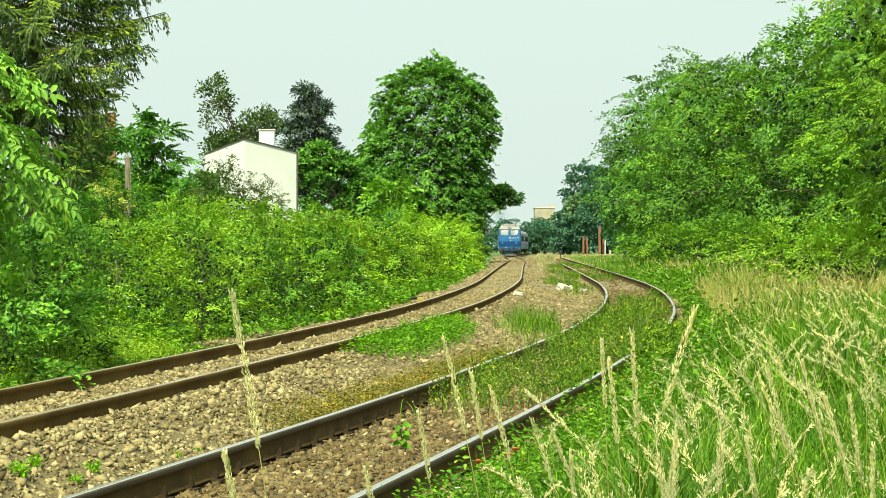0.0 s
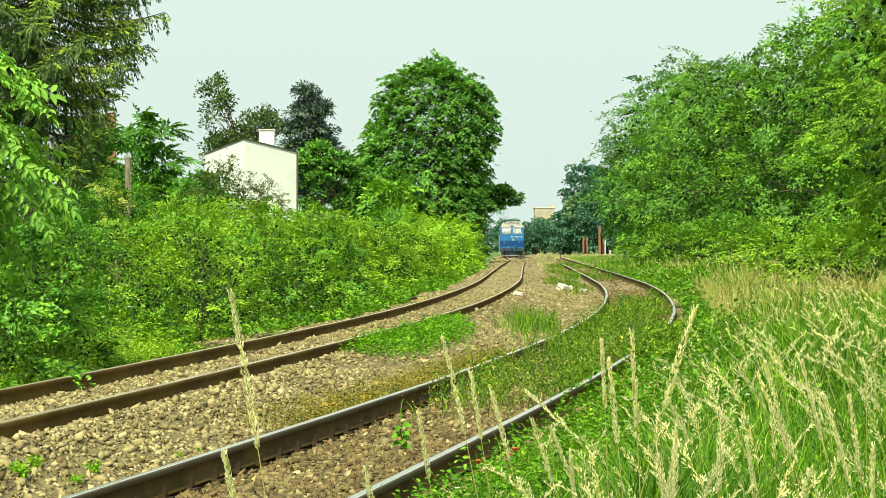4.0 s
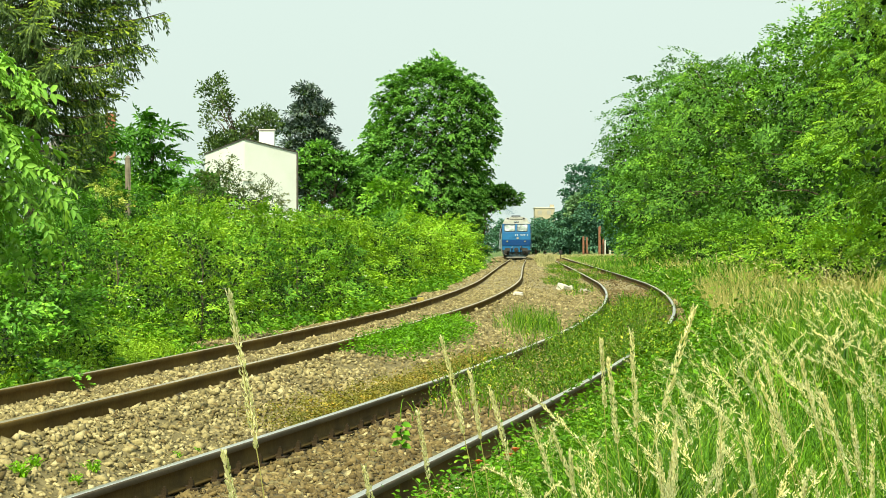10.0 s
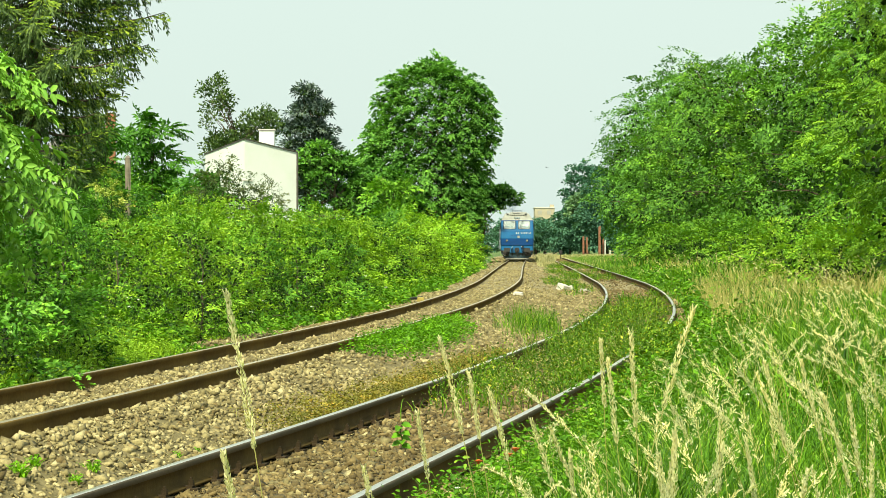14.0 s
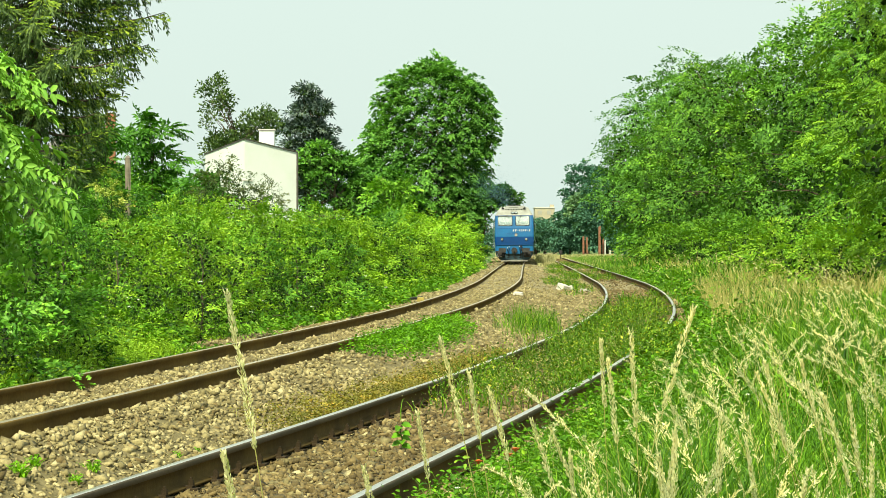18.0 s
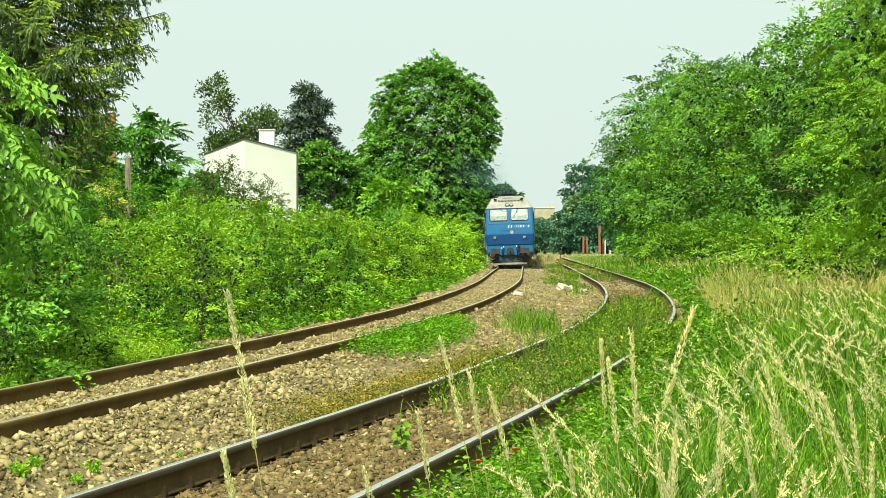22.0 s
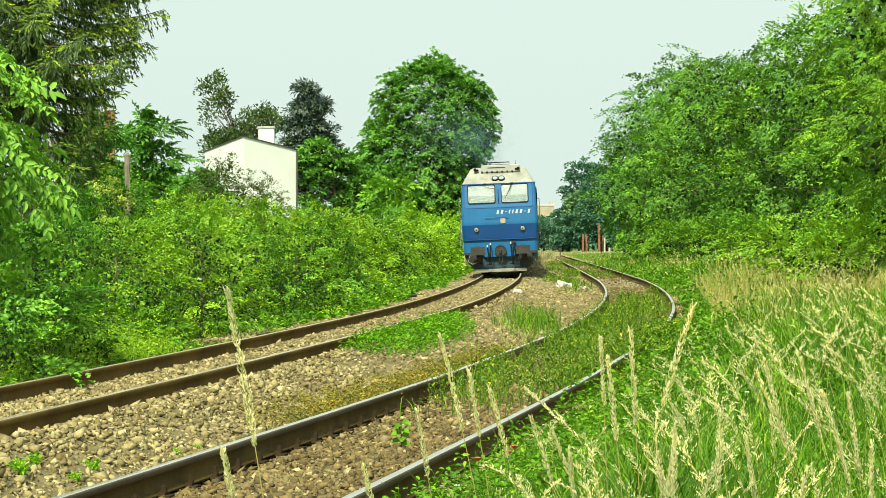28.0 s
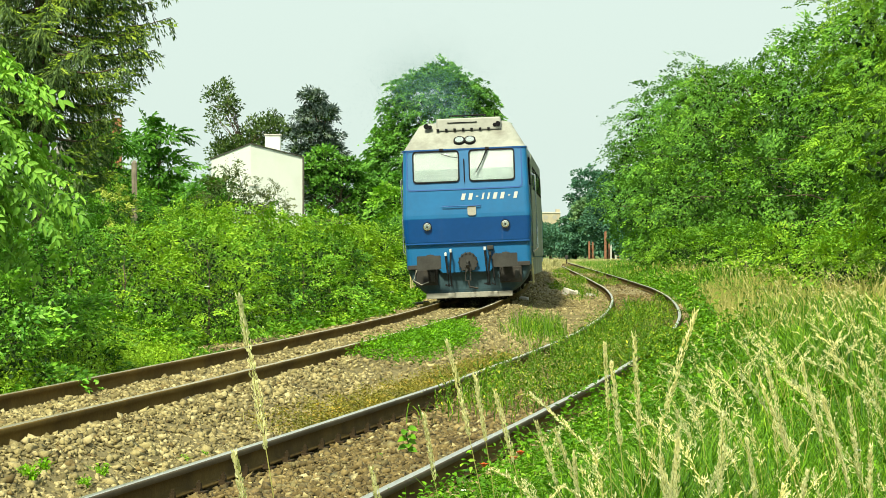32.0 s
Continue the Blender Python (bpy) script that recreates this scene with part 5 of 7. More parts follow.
# some trees wear the shaded or the sunlit copy of the leaf
right_trees = [
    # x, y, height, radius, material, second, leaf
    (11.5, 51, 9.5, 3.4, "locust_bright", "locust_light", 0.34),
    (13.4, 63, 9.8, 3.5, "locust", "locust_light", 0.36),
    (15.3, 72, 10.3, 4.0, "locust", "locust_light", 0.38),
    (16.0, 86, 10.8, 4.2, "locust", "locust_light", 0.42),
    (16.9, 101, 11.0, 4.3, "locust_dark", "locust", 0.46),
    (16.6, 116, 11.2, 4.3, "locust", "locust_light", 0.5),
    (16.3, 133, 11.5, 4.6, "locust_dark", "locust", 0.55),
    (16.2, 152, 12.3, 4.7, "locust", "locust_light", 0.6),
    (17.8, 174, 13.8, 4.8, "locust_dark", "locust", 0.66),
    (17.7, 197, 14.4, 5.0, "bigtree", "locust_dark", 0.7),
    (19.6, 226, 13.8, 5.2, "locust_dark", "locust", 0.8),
]
def billows(h, r, count, foot=0.72):
    """Rounded masses of a broad crown that reaches to the ground: a core and bulges all round it."""
    out = [(0, 0, h * 0.5, r * 0.55, r * 0.6, h * 0.38)]
    for k in range(count):
        f = 0.10 + 0.82 * (k + rng.random()) / count
        a = k * 2.4 + rng.uniform(-0.5, 0.5)
        w = r * float(np.interp(f, [0.1, 0.35, 0.65, 0.92], [foot, 0.74, 0.62, 0.2]))
        q = r * rng.uniform(0.26, 0.44)
        out.append((math.cos(a) * w, math.sin(a) * w, h * f, q * 1.1, q * 1.1, q * 0.9))
    return out


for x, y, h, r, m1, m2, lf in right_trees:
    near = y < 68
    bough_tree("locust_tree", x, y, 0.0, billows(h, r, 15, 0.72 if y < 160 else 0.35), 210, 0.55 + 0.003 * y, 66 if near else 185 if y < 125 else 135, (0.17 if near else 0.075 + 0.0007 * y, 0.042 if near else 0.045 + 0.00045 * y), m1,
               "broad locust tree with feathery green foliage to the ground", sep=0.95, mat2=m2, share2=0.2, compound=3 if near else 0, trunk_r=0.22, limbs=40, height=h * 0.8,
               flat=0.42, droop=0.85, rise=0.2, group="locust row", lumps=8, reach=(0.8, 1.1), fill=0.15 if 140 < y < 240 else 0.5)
for x, y, r, h in ((8.3, 56, 0.9, 1.35), (9.9, 60, 1.1, 1.8), (10.2, 73, 1.3, 2.0), (10.9, 89, 1.4, 2.0), (11.6, 107, 1.5, 2.2), (12.2, 127, 1.6, 2.4), (12.8, 149, 1.7, 2.2)):
    bough_tree("shrub", x, y, 0.1, [(0, 0, h * 0.5, r, r, h * 0.45), (0.5, 0.3, h * 0.4, r, r, h * 0.4)], 80, 0.26 + 0.002 * y, 80, (0.06 + y * 0.0007, 0.025 + y * 0.0004), "shrub_light" if y < 100 else "locust_light",
               "green undergrowth below the locust trees", "shrub", sep=1.0, mat2="shrub" if y < 100 else "locust", share2=0.3, trunk_r=0.03, limbs=12, droop=0.7, rise=0.4, group="undergrowth", shoots=14)

# low trees of the gardens behind
for x, y, h, r, m1 in ((-30, 205, 8.5, 3, "shrub_dark"), (-25, 212, 8.8, 3, "bigtree"), (-21, 204, 7.6, 2.8, "shrub_dark"), (-17, 215, 7.0, 2.8, "bigtree"), (-12.5, 222, 6.6, 2.8, "shrub_dark"),
                       (-8.5, 226, 6.6, 2.6, "bigtree"), (-5.4, 214, 5.6, 2.4, "shrub_dark"), (-15.5, 150, 5.0, 2.2, "bigtree"), (-12.6, 112, 4.4, 1.8, "shrub_dark")):
    tree("garden_tree", x, y, -0.2, [(0, 0, h * 0.62, r, r, h * 0.36), (0.3 * r, 0, h * 0.35, r, r, h * 0.3), (-0.4 * r, 0, h * 0.4, r * 0.9, r, h * 0.3)], 70, 50, 0.7, (0.34, 0.2), m1,
         "low leafy garden tree behind the shrubs", trunk_r=0.14, limbs=10, low=-2, group="garden trees")

# far trees at the end of the view, haze painted into their leaf colour
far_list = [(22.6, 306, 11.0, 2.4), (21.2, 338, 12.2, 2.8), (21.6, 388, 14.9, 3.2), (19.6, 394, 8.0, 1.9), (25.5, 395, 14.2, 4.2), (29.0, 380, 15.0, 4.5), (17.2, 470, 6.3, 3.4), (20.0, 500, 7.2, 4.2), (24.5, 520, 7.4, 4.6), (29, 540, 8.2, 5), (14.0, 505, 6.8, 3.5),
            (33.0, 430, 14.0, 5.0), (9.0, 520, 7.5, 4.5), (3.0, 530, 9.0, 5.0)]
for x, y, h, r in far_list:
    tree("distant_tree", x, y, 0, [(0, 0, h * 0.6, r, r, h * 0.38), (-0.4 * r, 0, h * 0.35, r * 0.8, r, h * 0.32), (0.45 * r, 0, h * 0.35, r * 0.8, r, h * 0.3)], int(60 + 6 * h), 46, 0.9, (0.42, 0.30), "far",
         "green tree at the end of the line, colour blued for haze", trunk_r=0.25, limbs=8, low=-2, group="distant trees")
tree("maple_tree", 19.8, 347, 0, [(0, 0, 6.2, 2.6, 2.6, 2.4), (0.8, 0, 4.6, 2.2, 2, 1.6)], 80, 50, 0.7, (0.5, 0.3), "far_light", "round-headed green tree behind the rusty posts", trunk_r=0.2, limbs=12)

# ---------------------------------------------------------------- houses, posts and small things
M["white_wall"] = plain_mat("white lime render", (0.63, 0.665, 0.63), 0.9, var=0.05, scale=0.6, fine=18, bumpy=0, grain=0.15, dirt=(0.5, 0.49, 0.42), dirt_amt=0.35)
M["roof_edge"] = plain_mat("dark sheet metal", (0.10, 0.09, 0.08), 0.6, 0.4)
M["brick"] = plain_mat("orange brick", (0.33, 0.14, 0.075), 0.85, var=0.2, scale=5)
M["slate"] = plain_mat("grey weathered roof", (0.26, 0.25, 0.24), 0.85, var=0.3, scale=2)
M["beige"] = plain_mat("beige panel", (0.36, 0.32, 0.23), 0.9, var=0.15, scale=0.3)
M["old_wood"] = plain_mat("grey weathered wood", (0.20, 0.17, 0.13), 0.95, var=0.35, scale=3, fine=30, bumpy=0.6)
M["black_pipe"] = plain_mat("black rubber", (0.02, 0.02, 0.02), 0.6)
M["yellow_box"] = plain_mat("yellow paint", (0.36, 0.29, 0.06), 0.6, dirt=(0.2, 0.15, 0.05))
M["rust_post"] = plain_mat("red rust", (0.22, 0.10, 0.055), 0.85, 0.0, 0.35, 2.5, 30, 0.4, (0.12, 0.06, 0.04), 0.7)
# far panes kept close to the wall tone, haze painted into the colour
M["pale_window"] = plain_mat("window paled for haze", (0.3, 0.29, 0.25), 0.3, bumpy=0, var=0.1)
M["glass_dark"] = plain_mat("dark window", (0.03, 0.035, 0.04), 0.08, bumpy=0, var=0.1)


def prism(poly, z0, tops, thick=None):
    """Upright walls on a ground polygon with a separate height at each corner."""
    bm = bmesh.new()
    lo = [bm.verts.new((x, y, z0)) for x, y in poly]
    hi = [bm.verts.new((x, y, z)) for (x, y), z in zip(poly, tops)]
    n = len(poly)
    for i in range(n):
        bm.faces.new((lo[i], lo[(i + 1) % n], hi[(i + 1) % n], hi[i]))
    bm.faces.new(hi)
    bm.faces.new(lo[::-1])
    bmesh.ops.recalc_face_normals(bm, faces=bm.faces)
    return bm


def white_house():
    # corner towards the line; the roof falls away from it on both sides
    h = empty("white_house", pose(-10.15, 130, -0.3))
    a, b = Vector((2.58, 1.72)), Vector((-2.33, 3.5))
    poly = [(0, 0), tuple(a), tuple(a + b), tuple(b)]
    tops = [7.15, 6.52, 5.9, 6.48]
    part("wall", prism(poly, 0, tops), M["white_wall"], h)
    grow = lambda k: [(p[0] + (p[0] - 0.17) * k, p[1] + (p[1] - 2.6) * k) for p in poly]
    rim = grow(0.035)
    bm = bmesh.new()
    lo = [bm.verts.new((x, y, z + 0.01)) for (x, y), z in zip(rim, tops)]
    hi = [bm.verts.new((x, y, z + 0.05)) for (x, y), z in zip(rim, tops)]
    for i in range(4):
        bm.faces.new((lo[i], lo[(i + 1) % 4], hi[(i + 1) % 4], hi[i]))
    bm.faces.new(hi)
    bm.faces.new(lo[::-1])
    part("roof", bm, M["roof_edge"], h, "thin dark sheet metal roof edge")
    ch = part("chimney", box(0.62, 1.42, 1.6, 2.3, 5.0, 7.66, 0.02), M["white_wall"], h)
    part("chimney_cap", box(0.57, 1.47, 1.55, 2.35, 7.66, 7.74, 0.02), M["concrete"], ch, "grey concrete cap")
    n = Vector((a.y, -a.x)).normalized()
    d = a.normalized()
    pipe = tube([(a.x + n.x * 0.05, a.y + n.y * 0.05, 0.1), (a.x + n.x * 0.05, a.y + n.y * 0.05, 6.5)], 0.05, 8)
    part("downpipe", pipe, M["roof_edge"], h, "dark rain downpipe at the corner")
    bm = box(-0.35, 0.35, -0.06, 0.06, 0, 0.07, 0.01)
    sill = part("window_sill", bm, M["concrete"], h)
    sill.matrix_basis = Matrix.Translation((d.x * 0.1, d.y * 0.1, 5.0)) @ Matrix.Rotation(math.atan2(d.y, d.x), 4, "Z")
    tagged(h, "plain white rendered house with a chimney behind shrubs", "house")


white_house()


def brick_house():
    h = empty("old_house", pose(-21.0, 150, -0.3))
    part("wall", prism([(-3.5, 0), (1.1, 0), (1.1, 8), (-3.5, 8)], 0, [6.6] * 4), M["white_wall"], h)
    bm = bmesh.new()
    v = [bm.verts.new(p) for p in ((-3.8, -0.3, 6.4), (1.4, -0.3, 6.4), (1.4, 8.3, 6.4), (-3.8, 8.3, 6.4), (-1.2, -0.3, 8.6), (-1.2, 8.3, 8.6))]
    for f in ((0, 1, 4), (1, 2, 5, 4), (2, 3, 5), (3, 0, 4, 5), (3, 2, 1, 0)):
        bm.faces.new([v[i] for i in f])
    part("roof", bm, M["slate"], h, "weathered grey gable roof")
    c = part("chimney", box(1.05 - 0.1, 1.05 + 0.45, 1.0, 1.6, 6.2, 9.6, 0.01), M["brick"], h, "orange brick chimney")
    part("chimney_cap", box(0.9, 1.55, 0.95, 1.65, 9.75, 9.85, 0.01), M["concrete"], c)
    tagged(h, "old house with grey roof and orange brick chimney", "house")


brick_house()


def far_block():
    h = empty("apartment_building", pose(36.0, 900, 0))
    part("wall", box(-3.5, 3.5, 0, 12, 0, 15.2, 0.05), M["beige"], h)
    part("roof", box(-3.7, 3.7, -0.2, 12.2, 15.2, 15.6, 0.05), M["concrete"], h)
    for i in range(2):
        for k in range(5):
            part("window", box(-2.4 + i * 3.2, -1.0 + i * 3.2, -0.06, 0.05, 1.4 + k * 2.9, 2.8 + k * 2.9), M["pale_window"], h)
    part("stair_head", box(2.0, 3.4, 3, 7, 15.6, 16.6), M["beige"], h)
    tagged(h, "beige apartment block far beyond the trees", "building")


far_block()


def iron_post(x, y, h, w, label, mat):
    t = empty("iron_post", pose(x, y, float(ground_z(x, y)) - 0.1))
    part("shaft", box(-w, w, -0.12, 0.12, 0, h, 0.02), M[mat], t)
    part("flange", box(-w * 1.5, -w, -0.16, 0.16, 0, h * 0.97, 0.01), M[mat], t)
    part("base", box(-w * 2, w * 2, -0.3, 0.3, 0, 0.35, 0.03), M["concrete"], t)
    tagged(t, label, "post", "rusty posts")


for x, y, h, w, mt in ((18.25, 330, 2.8, 0.10, "rust_post"), (18.75, 331, 2.7, 0.09, "rust_post"), (20.35, 330, 4.1, 0.12, "rust_post"), (20.95, 332, 2.6, 0.08, "rust_post"),
                       (20.75, 325, 2.4, 0.07, "concrete"), (21.35, 325, 1.0, 0.08, "concrete")):
    iron_post(x, y, h, w, "tall rusty iron post by the far track" if mt == "rust_post" else "short pale concrete post beside the rusty posts", mt)
for i in range(6):
    x = 22.0 + i * 0.42
    t = empty("fence_post", pose(x, 330, float(ground_z(x, 330))))
    part("post", box(-0.09, 0.09, -0.06, 0.06, 0, 0.75 + 0.15 * math.sin(i * 2.3), 0.02), M["concrete" if i % 2 else "brick"], t)
    tagged(t, "low broken fence post in pale and reddish colours", "fence post", "far fence")
sig = empty("ground_signal", pose(13.2, 285, float(ground_z(13.2, 285))))
part("post", box(-0.05, 0.05, -0.05, 0.05, 0, 0.6, 0.01), M["rust"], sig)
part("head", box(-0.18, 0.18, -0.1, 0.1, 0.55, 1.0, 0.03), M["black_pipe"], sig)
tagged(sig, "small dark ground signal in the far grass", "signal")
stump = empty("wooden_post", pose(-9.3, 75, -0.25))
part("post", tube([(0, 0, 0), (0.02, 0, 2.0), (0.0, 0.01, 4.2)], [0.12, 0.105, 0.09], 9), M["old_wood"], stump)
part("cap", tube([(0, 0, 4.2), (0.01, 0, 4.27)], [0.09, 0.03], 9), M["old_wood"], stump)
tagged(stump, "weathered grey wooden post standing in the shrubs", "post")


def concrete_block(x, y, w, d, h, rz, label, tilt=4):
    t = empty("concrete_block", pose(x, y, float(ground_z(x, y)), tilt, tilt * 0.6, rz))
    bm = box(-w / 2, w / 2, -d / 2, d / 2, -0.05, h, 0.02)
    for v in bm.verts:
        v.co += Vector((noise.noise(v.co * 5), noise.noise(v.co * 5 + Vector((3, 0, 0))), noise.noise(v.co * 5 + Vector((7, 0, 0))))) * 0.02
    part("block", bm, M["concrete"], t)
    part("chip", box(w * 0.3, w * 0.62, -d * 0.5, -d * 0.1, -0.03, h * 0.5, 0.02), M["concrete"], t)
    tagged(t, label, "block")


concrete_block(3.78, 80, 0.3, 0.36, 0.17, 34, "broken white concrete block lying between the tracks", 16)
concrete_block(4.02, 80.2, 0.22, 0.2, 0.12, -22, "broken piece beside the white concrete block", -18)
concrete_block(1.95, 66, 0.22, 0.3, 0.07, -10, "flat white concrete piece lying in the gravel")
concrete_block(4.3, 77, 0.2, 0.25, 0.1, 40, "small broken concrete piece in the weeds")

pipe = empty("trackside_pipe", pose(0, 0, 0))
zz = float(ground_z(-1.0, 62))
part("hose", tube([(-1.35, 63.5, zz + 0.06), (-1.15, 62.8, zz + 0.04), (-0.95, 62.3, zz + 0.05), (-0.7, 61.8, zz + 0.10), (-0.5, 61.5, zz + 0.12)], 0.035, 8), M["black_pipe"], pipe)
part("junction_box", box(-0.62, -0.46, 61.3, 61.5, zz, zz + 0.13, 0.02), M["yellow_box"], pipe, "small faded yellow box")
tagged(pipe, "black hose with a small yellow box beside the rail", "pipe")
fish = empty("rail_joint", pose(0, 0, 0))
jy = 40.5
for k in (-0.25, 0.0, 0.25):
    part("bolt", box(float(l_x(jy)) + 0.7525 + 0.012, float(l_x(jy)) + 0.7525 + 0.05, jy + k - 0.02, jy + k + 0.02, 0.06, 0.09), M["rust"], fish)
fp = part("fishplate", box(0.012, 0.034, -0.33, 0.33, -0.125, -0.045, 0.004), M["rust"], fish)
fp.matrix_basis = Matrix.Translation((float(l_x(jy)) + 0.7525, jy, float(l_head(jy, 1)))) @ Matrix.Rotation(-math.atan(0.09), 4, "Z")
tagged(fish, "bolted rusty rail joint on the main track", "rail joint")


# single flowering grasses close to the eye
def grass_stalk(xt, y, zt, dx, head, label="ripe straw-coloured flowering grass stalk on the bank"):
    xb = xt + dx
    z0 = float(ground_z(xb, y))
    t = empty("grass_stalk", pose(xb, y, z0))
    h = zt - z0
    at = lambda f: Vector((-dx * f ** 1.5, 0.02 * math.sin(f * 3), h * f))
    part("stem", tube([at(i / 8) for i in range(9)], [0.0022 - 0.0014 * i / 8 for i in range(9)], 5), M["grass_dry"], t)
    n = int(100 + head * 560)
    u = rng.random(n)
    f = 1 - head / h * (1 - u)
    P = np.array([tuple(at(v)) for v in f])
    e = unit(rng.normal(size=(n, 3)) * np.array([1, 1, 0.25]))
    loose = rng.uniform(0.4, 1.2)
    env = ((1 - u) ** 0.6 * np.clip(u * 6, 0.3, 1) * 0.0075 * loose + 0.0015)
    out = (env * rng.random(n) ** 0.6)[:, None]
    P = P + e * out + np.array([0, 0, 0.6]) * out
    way = np.array([-dx * 1.3 / h, 0, 1.0])
    L = rng.uniform(0.010, 0.018, n)
    part_me("seed_head", mesh_np("seed_head", *leaves(P, way + e * 0.55, e, L, L * 0.28), [M["seed"]]), t)
    if rng.random() < 0.6:
        b = at(0.45)
        s = 1 if rng.random() < 0.5 else -1
        part_me("leaf_blade", mesh_np("leaf_blade", *leaves(np.array([tuple(b)]), np.array([[s * 0.6, 0.1, 0.8]]), np.array([[-s, 0, 0.6]]), 0.28, 0.008), [M["grass"]]), t)
    return tagged(t, label, "grass", "near grass stalks")


stalks = []
for xt, y, zt, dx, head in (
        (-0.457, 5.5, 1.20, 0.17, 0.34), (0.001, 7.0, 1.05, 0.2, 0.27), (0.082, 7.5, 0.93, 0.13, 0.2), (0.14, 7.5, 0.885, 0.2, 0.22), (-0.073, 7.5, 0.81, 0.12, 0.2),
        (0.52, 7.0, 1.07, 0.05, 0.27), (0.645, 6.5, 1.145, -0.28, 0.26), (0.5, 8.0, 1.01, 0.04, 0.22), (0.77, 7.0, 0.84, -0.03, 0.22), (0.64, 7.0, 0.79, 0.0, 0.2),
        (1.015, 8.0, 0.94, 0.2, 0.26), (1.1, 6.5, 0.79, 0.0, 0.24), (0.34, 8.0, 0.73, 0.25, 0.2), (0.28, 8.0, 0.755, 0.22, 0.2), (0.376, 7.5, 0.70, 0.05, 0.16),
        (-0.2, 6.5, 0.735, 0.12, 0.14), (0.99, 8.0, 0.905, 0.3, 0.25), (1.13, 8.0, 0.94, 0.2, 0.25), (1.05, 7.0, 0.893, 0.22, 0.26), (1.2, 7.5, 0.86, 0.1, 0.24),
        (0.70, 7.6, 0.72, -0.1, 0.22), (0.86, 7.2, 0.76, 0.1, 0.24), (0.58, 6.8, 0.74, 0.06, 0.2), (0.95, 6.6, 0.72, -0.12, 0.22), (0.47, 7.2, 0.98, 0.09, 0.24)):
    stalks.append(grass_stalk(xt, y, zt, dx, head))
# a broken stalk bent over beside the tallest
stalks.append(grass_stalk(-0.475, 5.5, 0.858, 0.14, 0.13, "bent straw-coloured grass stalk beside a tall one"))


# a low dark shed roof and boards beside the white house, dry twigs under the locusts
shed = empty("garden_shed", pose(-6.35, 128, -0.3))
part("wall", box(-0.7, 0.7, 0, 1.6, 0, 3.1, 0.02), M["old_wood"], shed)
part("roof", box(-0.9, 0.9, -0.2, 1.8, 3.1, 3.24, 0.02), M["roof_edge"], shed)
for k in range(5):
    part("board", box(-0.68 + k * 0.28, -0.43 + k * 0.28, -0.03, 0.0, 0.1, 3.05, 0.005), M["old_wood"], shed)
tagged(shed, "small dark wooden shed beside the white house", "shed")
for bx, by, bz, n in ((10.9, 93, 0.9, 7), (11.9, 98, 1.6, 5), (12.4, 75, 1.3, 4)):
    br = empty("dead_branch", pose(bx, by, 0.2))
    for k in range(n):
        a = rng.uniform(0, 2 * math.pi)
        p0 = Vector((rng.normal(0, 0.25), rng.normal(0, 0.2), 0))
        d = Vector((math.cos(a) * 0.9, math.sin(a) * 0.4 - 0.3, bz * rng.uniform(0.5, 1.1)))
        part("twig", tube([p0, p0 + d * 0.5 + Vector((0, 0, 0.1)), p0 + d], [0.022, 0.014, 0.005], 5), M["bark_grey"], br)
    tagged(br, "bare dry grey-brown branches below the locusts", "branch", "dead branches")


# ---------------------------------------------------------------- the train
M["blue"] = plain_mat("worn blue paint", (0.006, 0.108, 0.272), 0.38, 0, 0.10, 0.9, 9, 0.01, (0.02, 0.088, 0.20), 0.5, coat=0.2, grain=0.35)
# darker copy of the blue: trim, and shade painted on the chamfer
M["blue_deep"] = plain_mat("deep blue for trim and shaded band", (0.003, 0.062, 0.24), 0.36, 0, 0.10, 0.9, 9, 0.01, coat=0.25, grain=0.35)
M["cream"] = plain_mat("dirty cream paint", (0.275, 0.285, 0.25), 0.6, 0, 0.12, 1.5, 9, 0.03, (0.11, 0.10, 0.08), 0.8, grain=0.5)
M["box_paint"] = plain_mat("pale grey box paint", (0.36, 0.37, 0.34), 0.6, 0, 0.1, 1.5, 9, 0.03, (0.2, 0.19, 0.17), 0.6, grain=0.5)
M["olive"] = plain_mat("dusty grey-green paint", (0.24, 0.27, 0.22), 0.65, 0, 0.2, 1.2, 16, 0.08, (0.13, 0.12, 0.09), 0.7)
M["under"] = plain_mat("grimy underframe", (0.03, 0.028, 0.026), 0.85, 0.1, 0.4, 3, 30, 0.3, (0.10, 0.08, 0.06), 0.5)
M["plough"] = plain_mat("grey-blue dusty plate", (0.032, 0.07, 0.09), 0.7, 0.0, 0.3, 2.0, 20, 0.1, (0.06, 0.055, 0.045), 0.8)
M["plate_white"] = plain_mat("dirty white plate", (0.28, 0.275, 0.24), 0.7, 0, 0.2, 3, 30, 0.1, (0.2, 0.17, 0.13), 0.6)
M["buffer"] = plain_mat("greasy buffer steel", (0.032, 0.032, 0.03), 0.7, 0.1, 0.3, 4, 30, 0.15, (0.05, 0.045, 0.04), 0.6)
M["tap_white"] = plain_mat("white enamel", (0.55, 0.57, 0.57), 0.5, bumpy=0, var=0.1)
M["rubber"] = plain_mat("black rubber seal", (0.008, 0.008, 0.009), 0.7, bumpy=0, spec=0.12)
M["chrome"] = plain_mat("lamp rim", (0.62, 0.66, 0.66), 0.25, 0.8, bumpy=0)
M["lens"] = plain_mat("lamp glass", (0.26, 0.32, 0.32), 0.12, 0.1, bumpy=0, var=0.1)
M["blind"] = plain_mat("white sun blind", (0.165, 0.195, 0.20), 0.7, var=0.04, scale=1.2, bumpy=0.02)
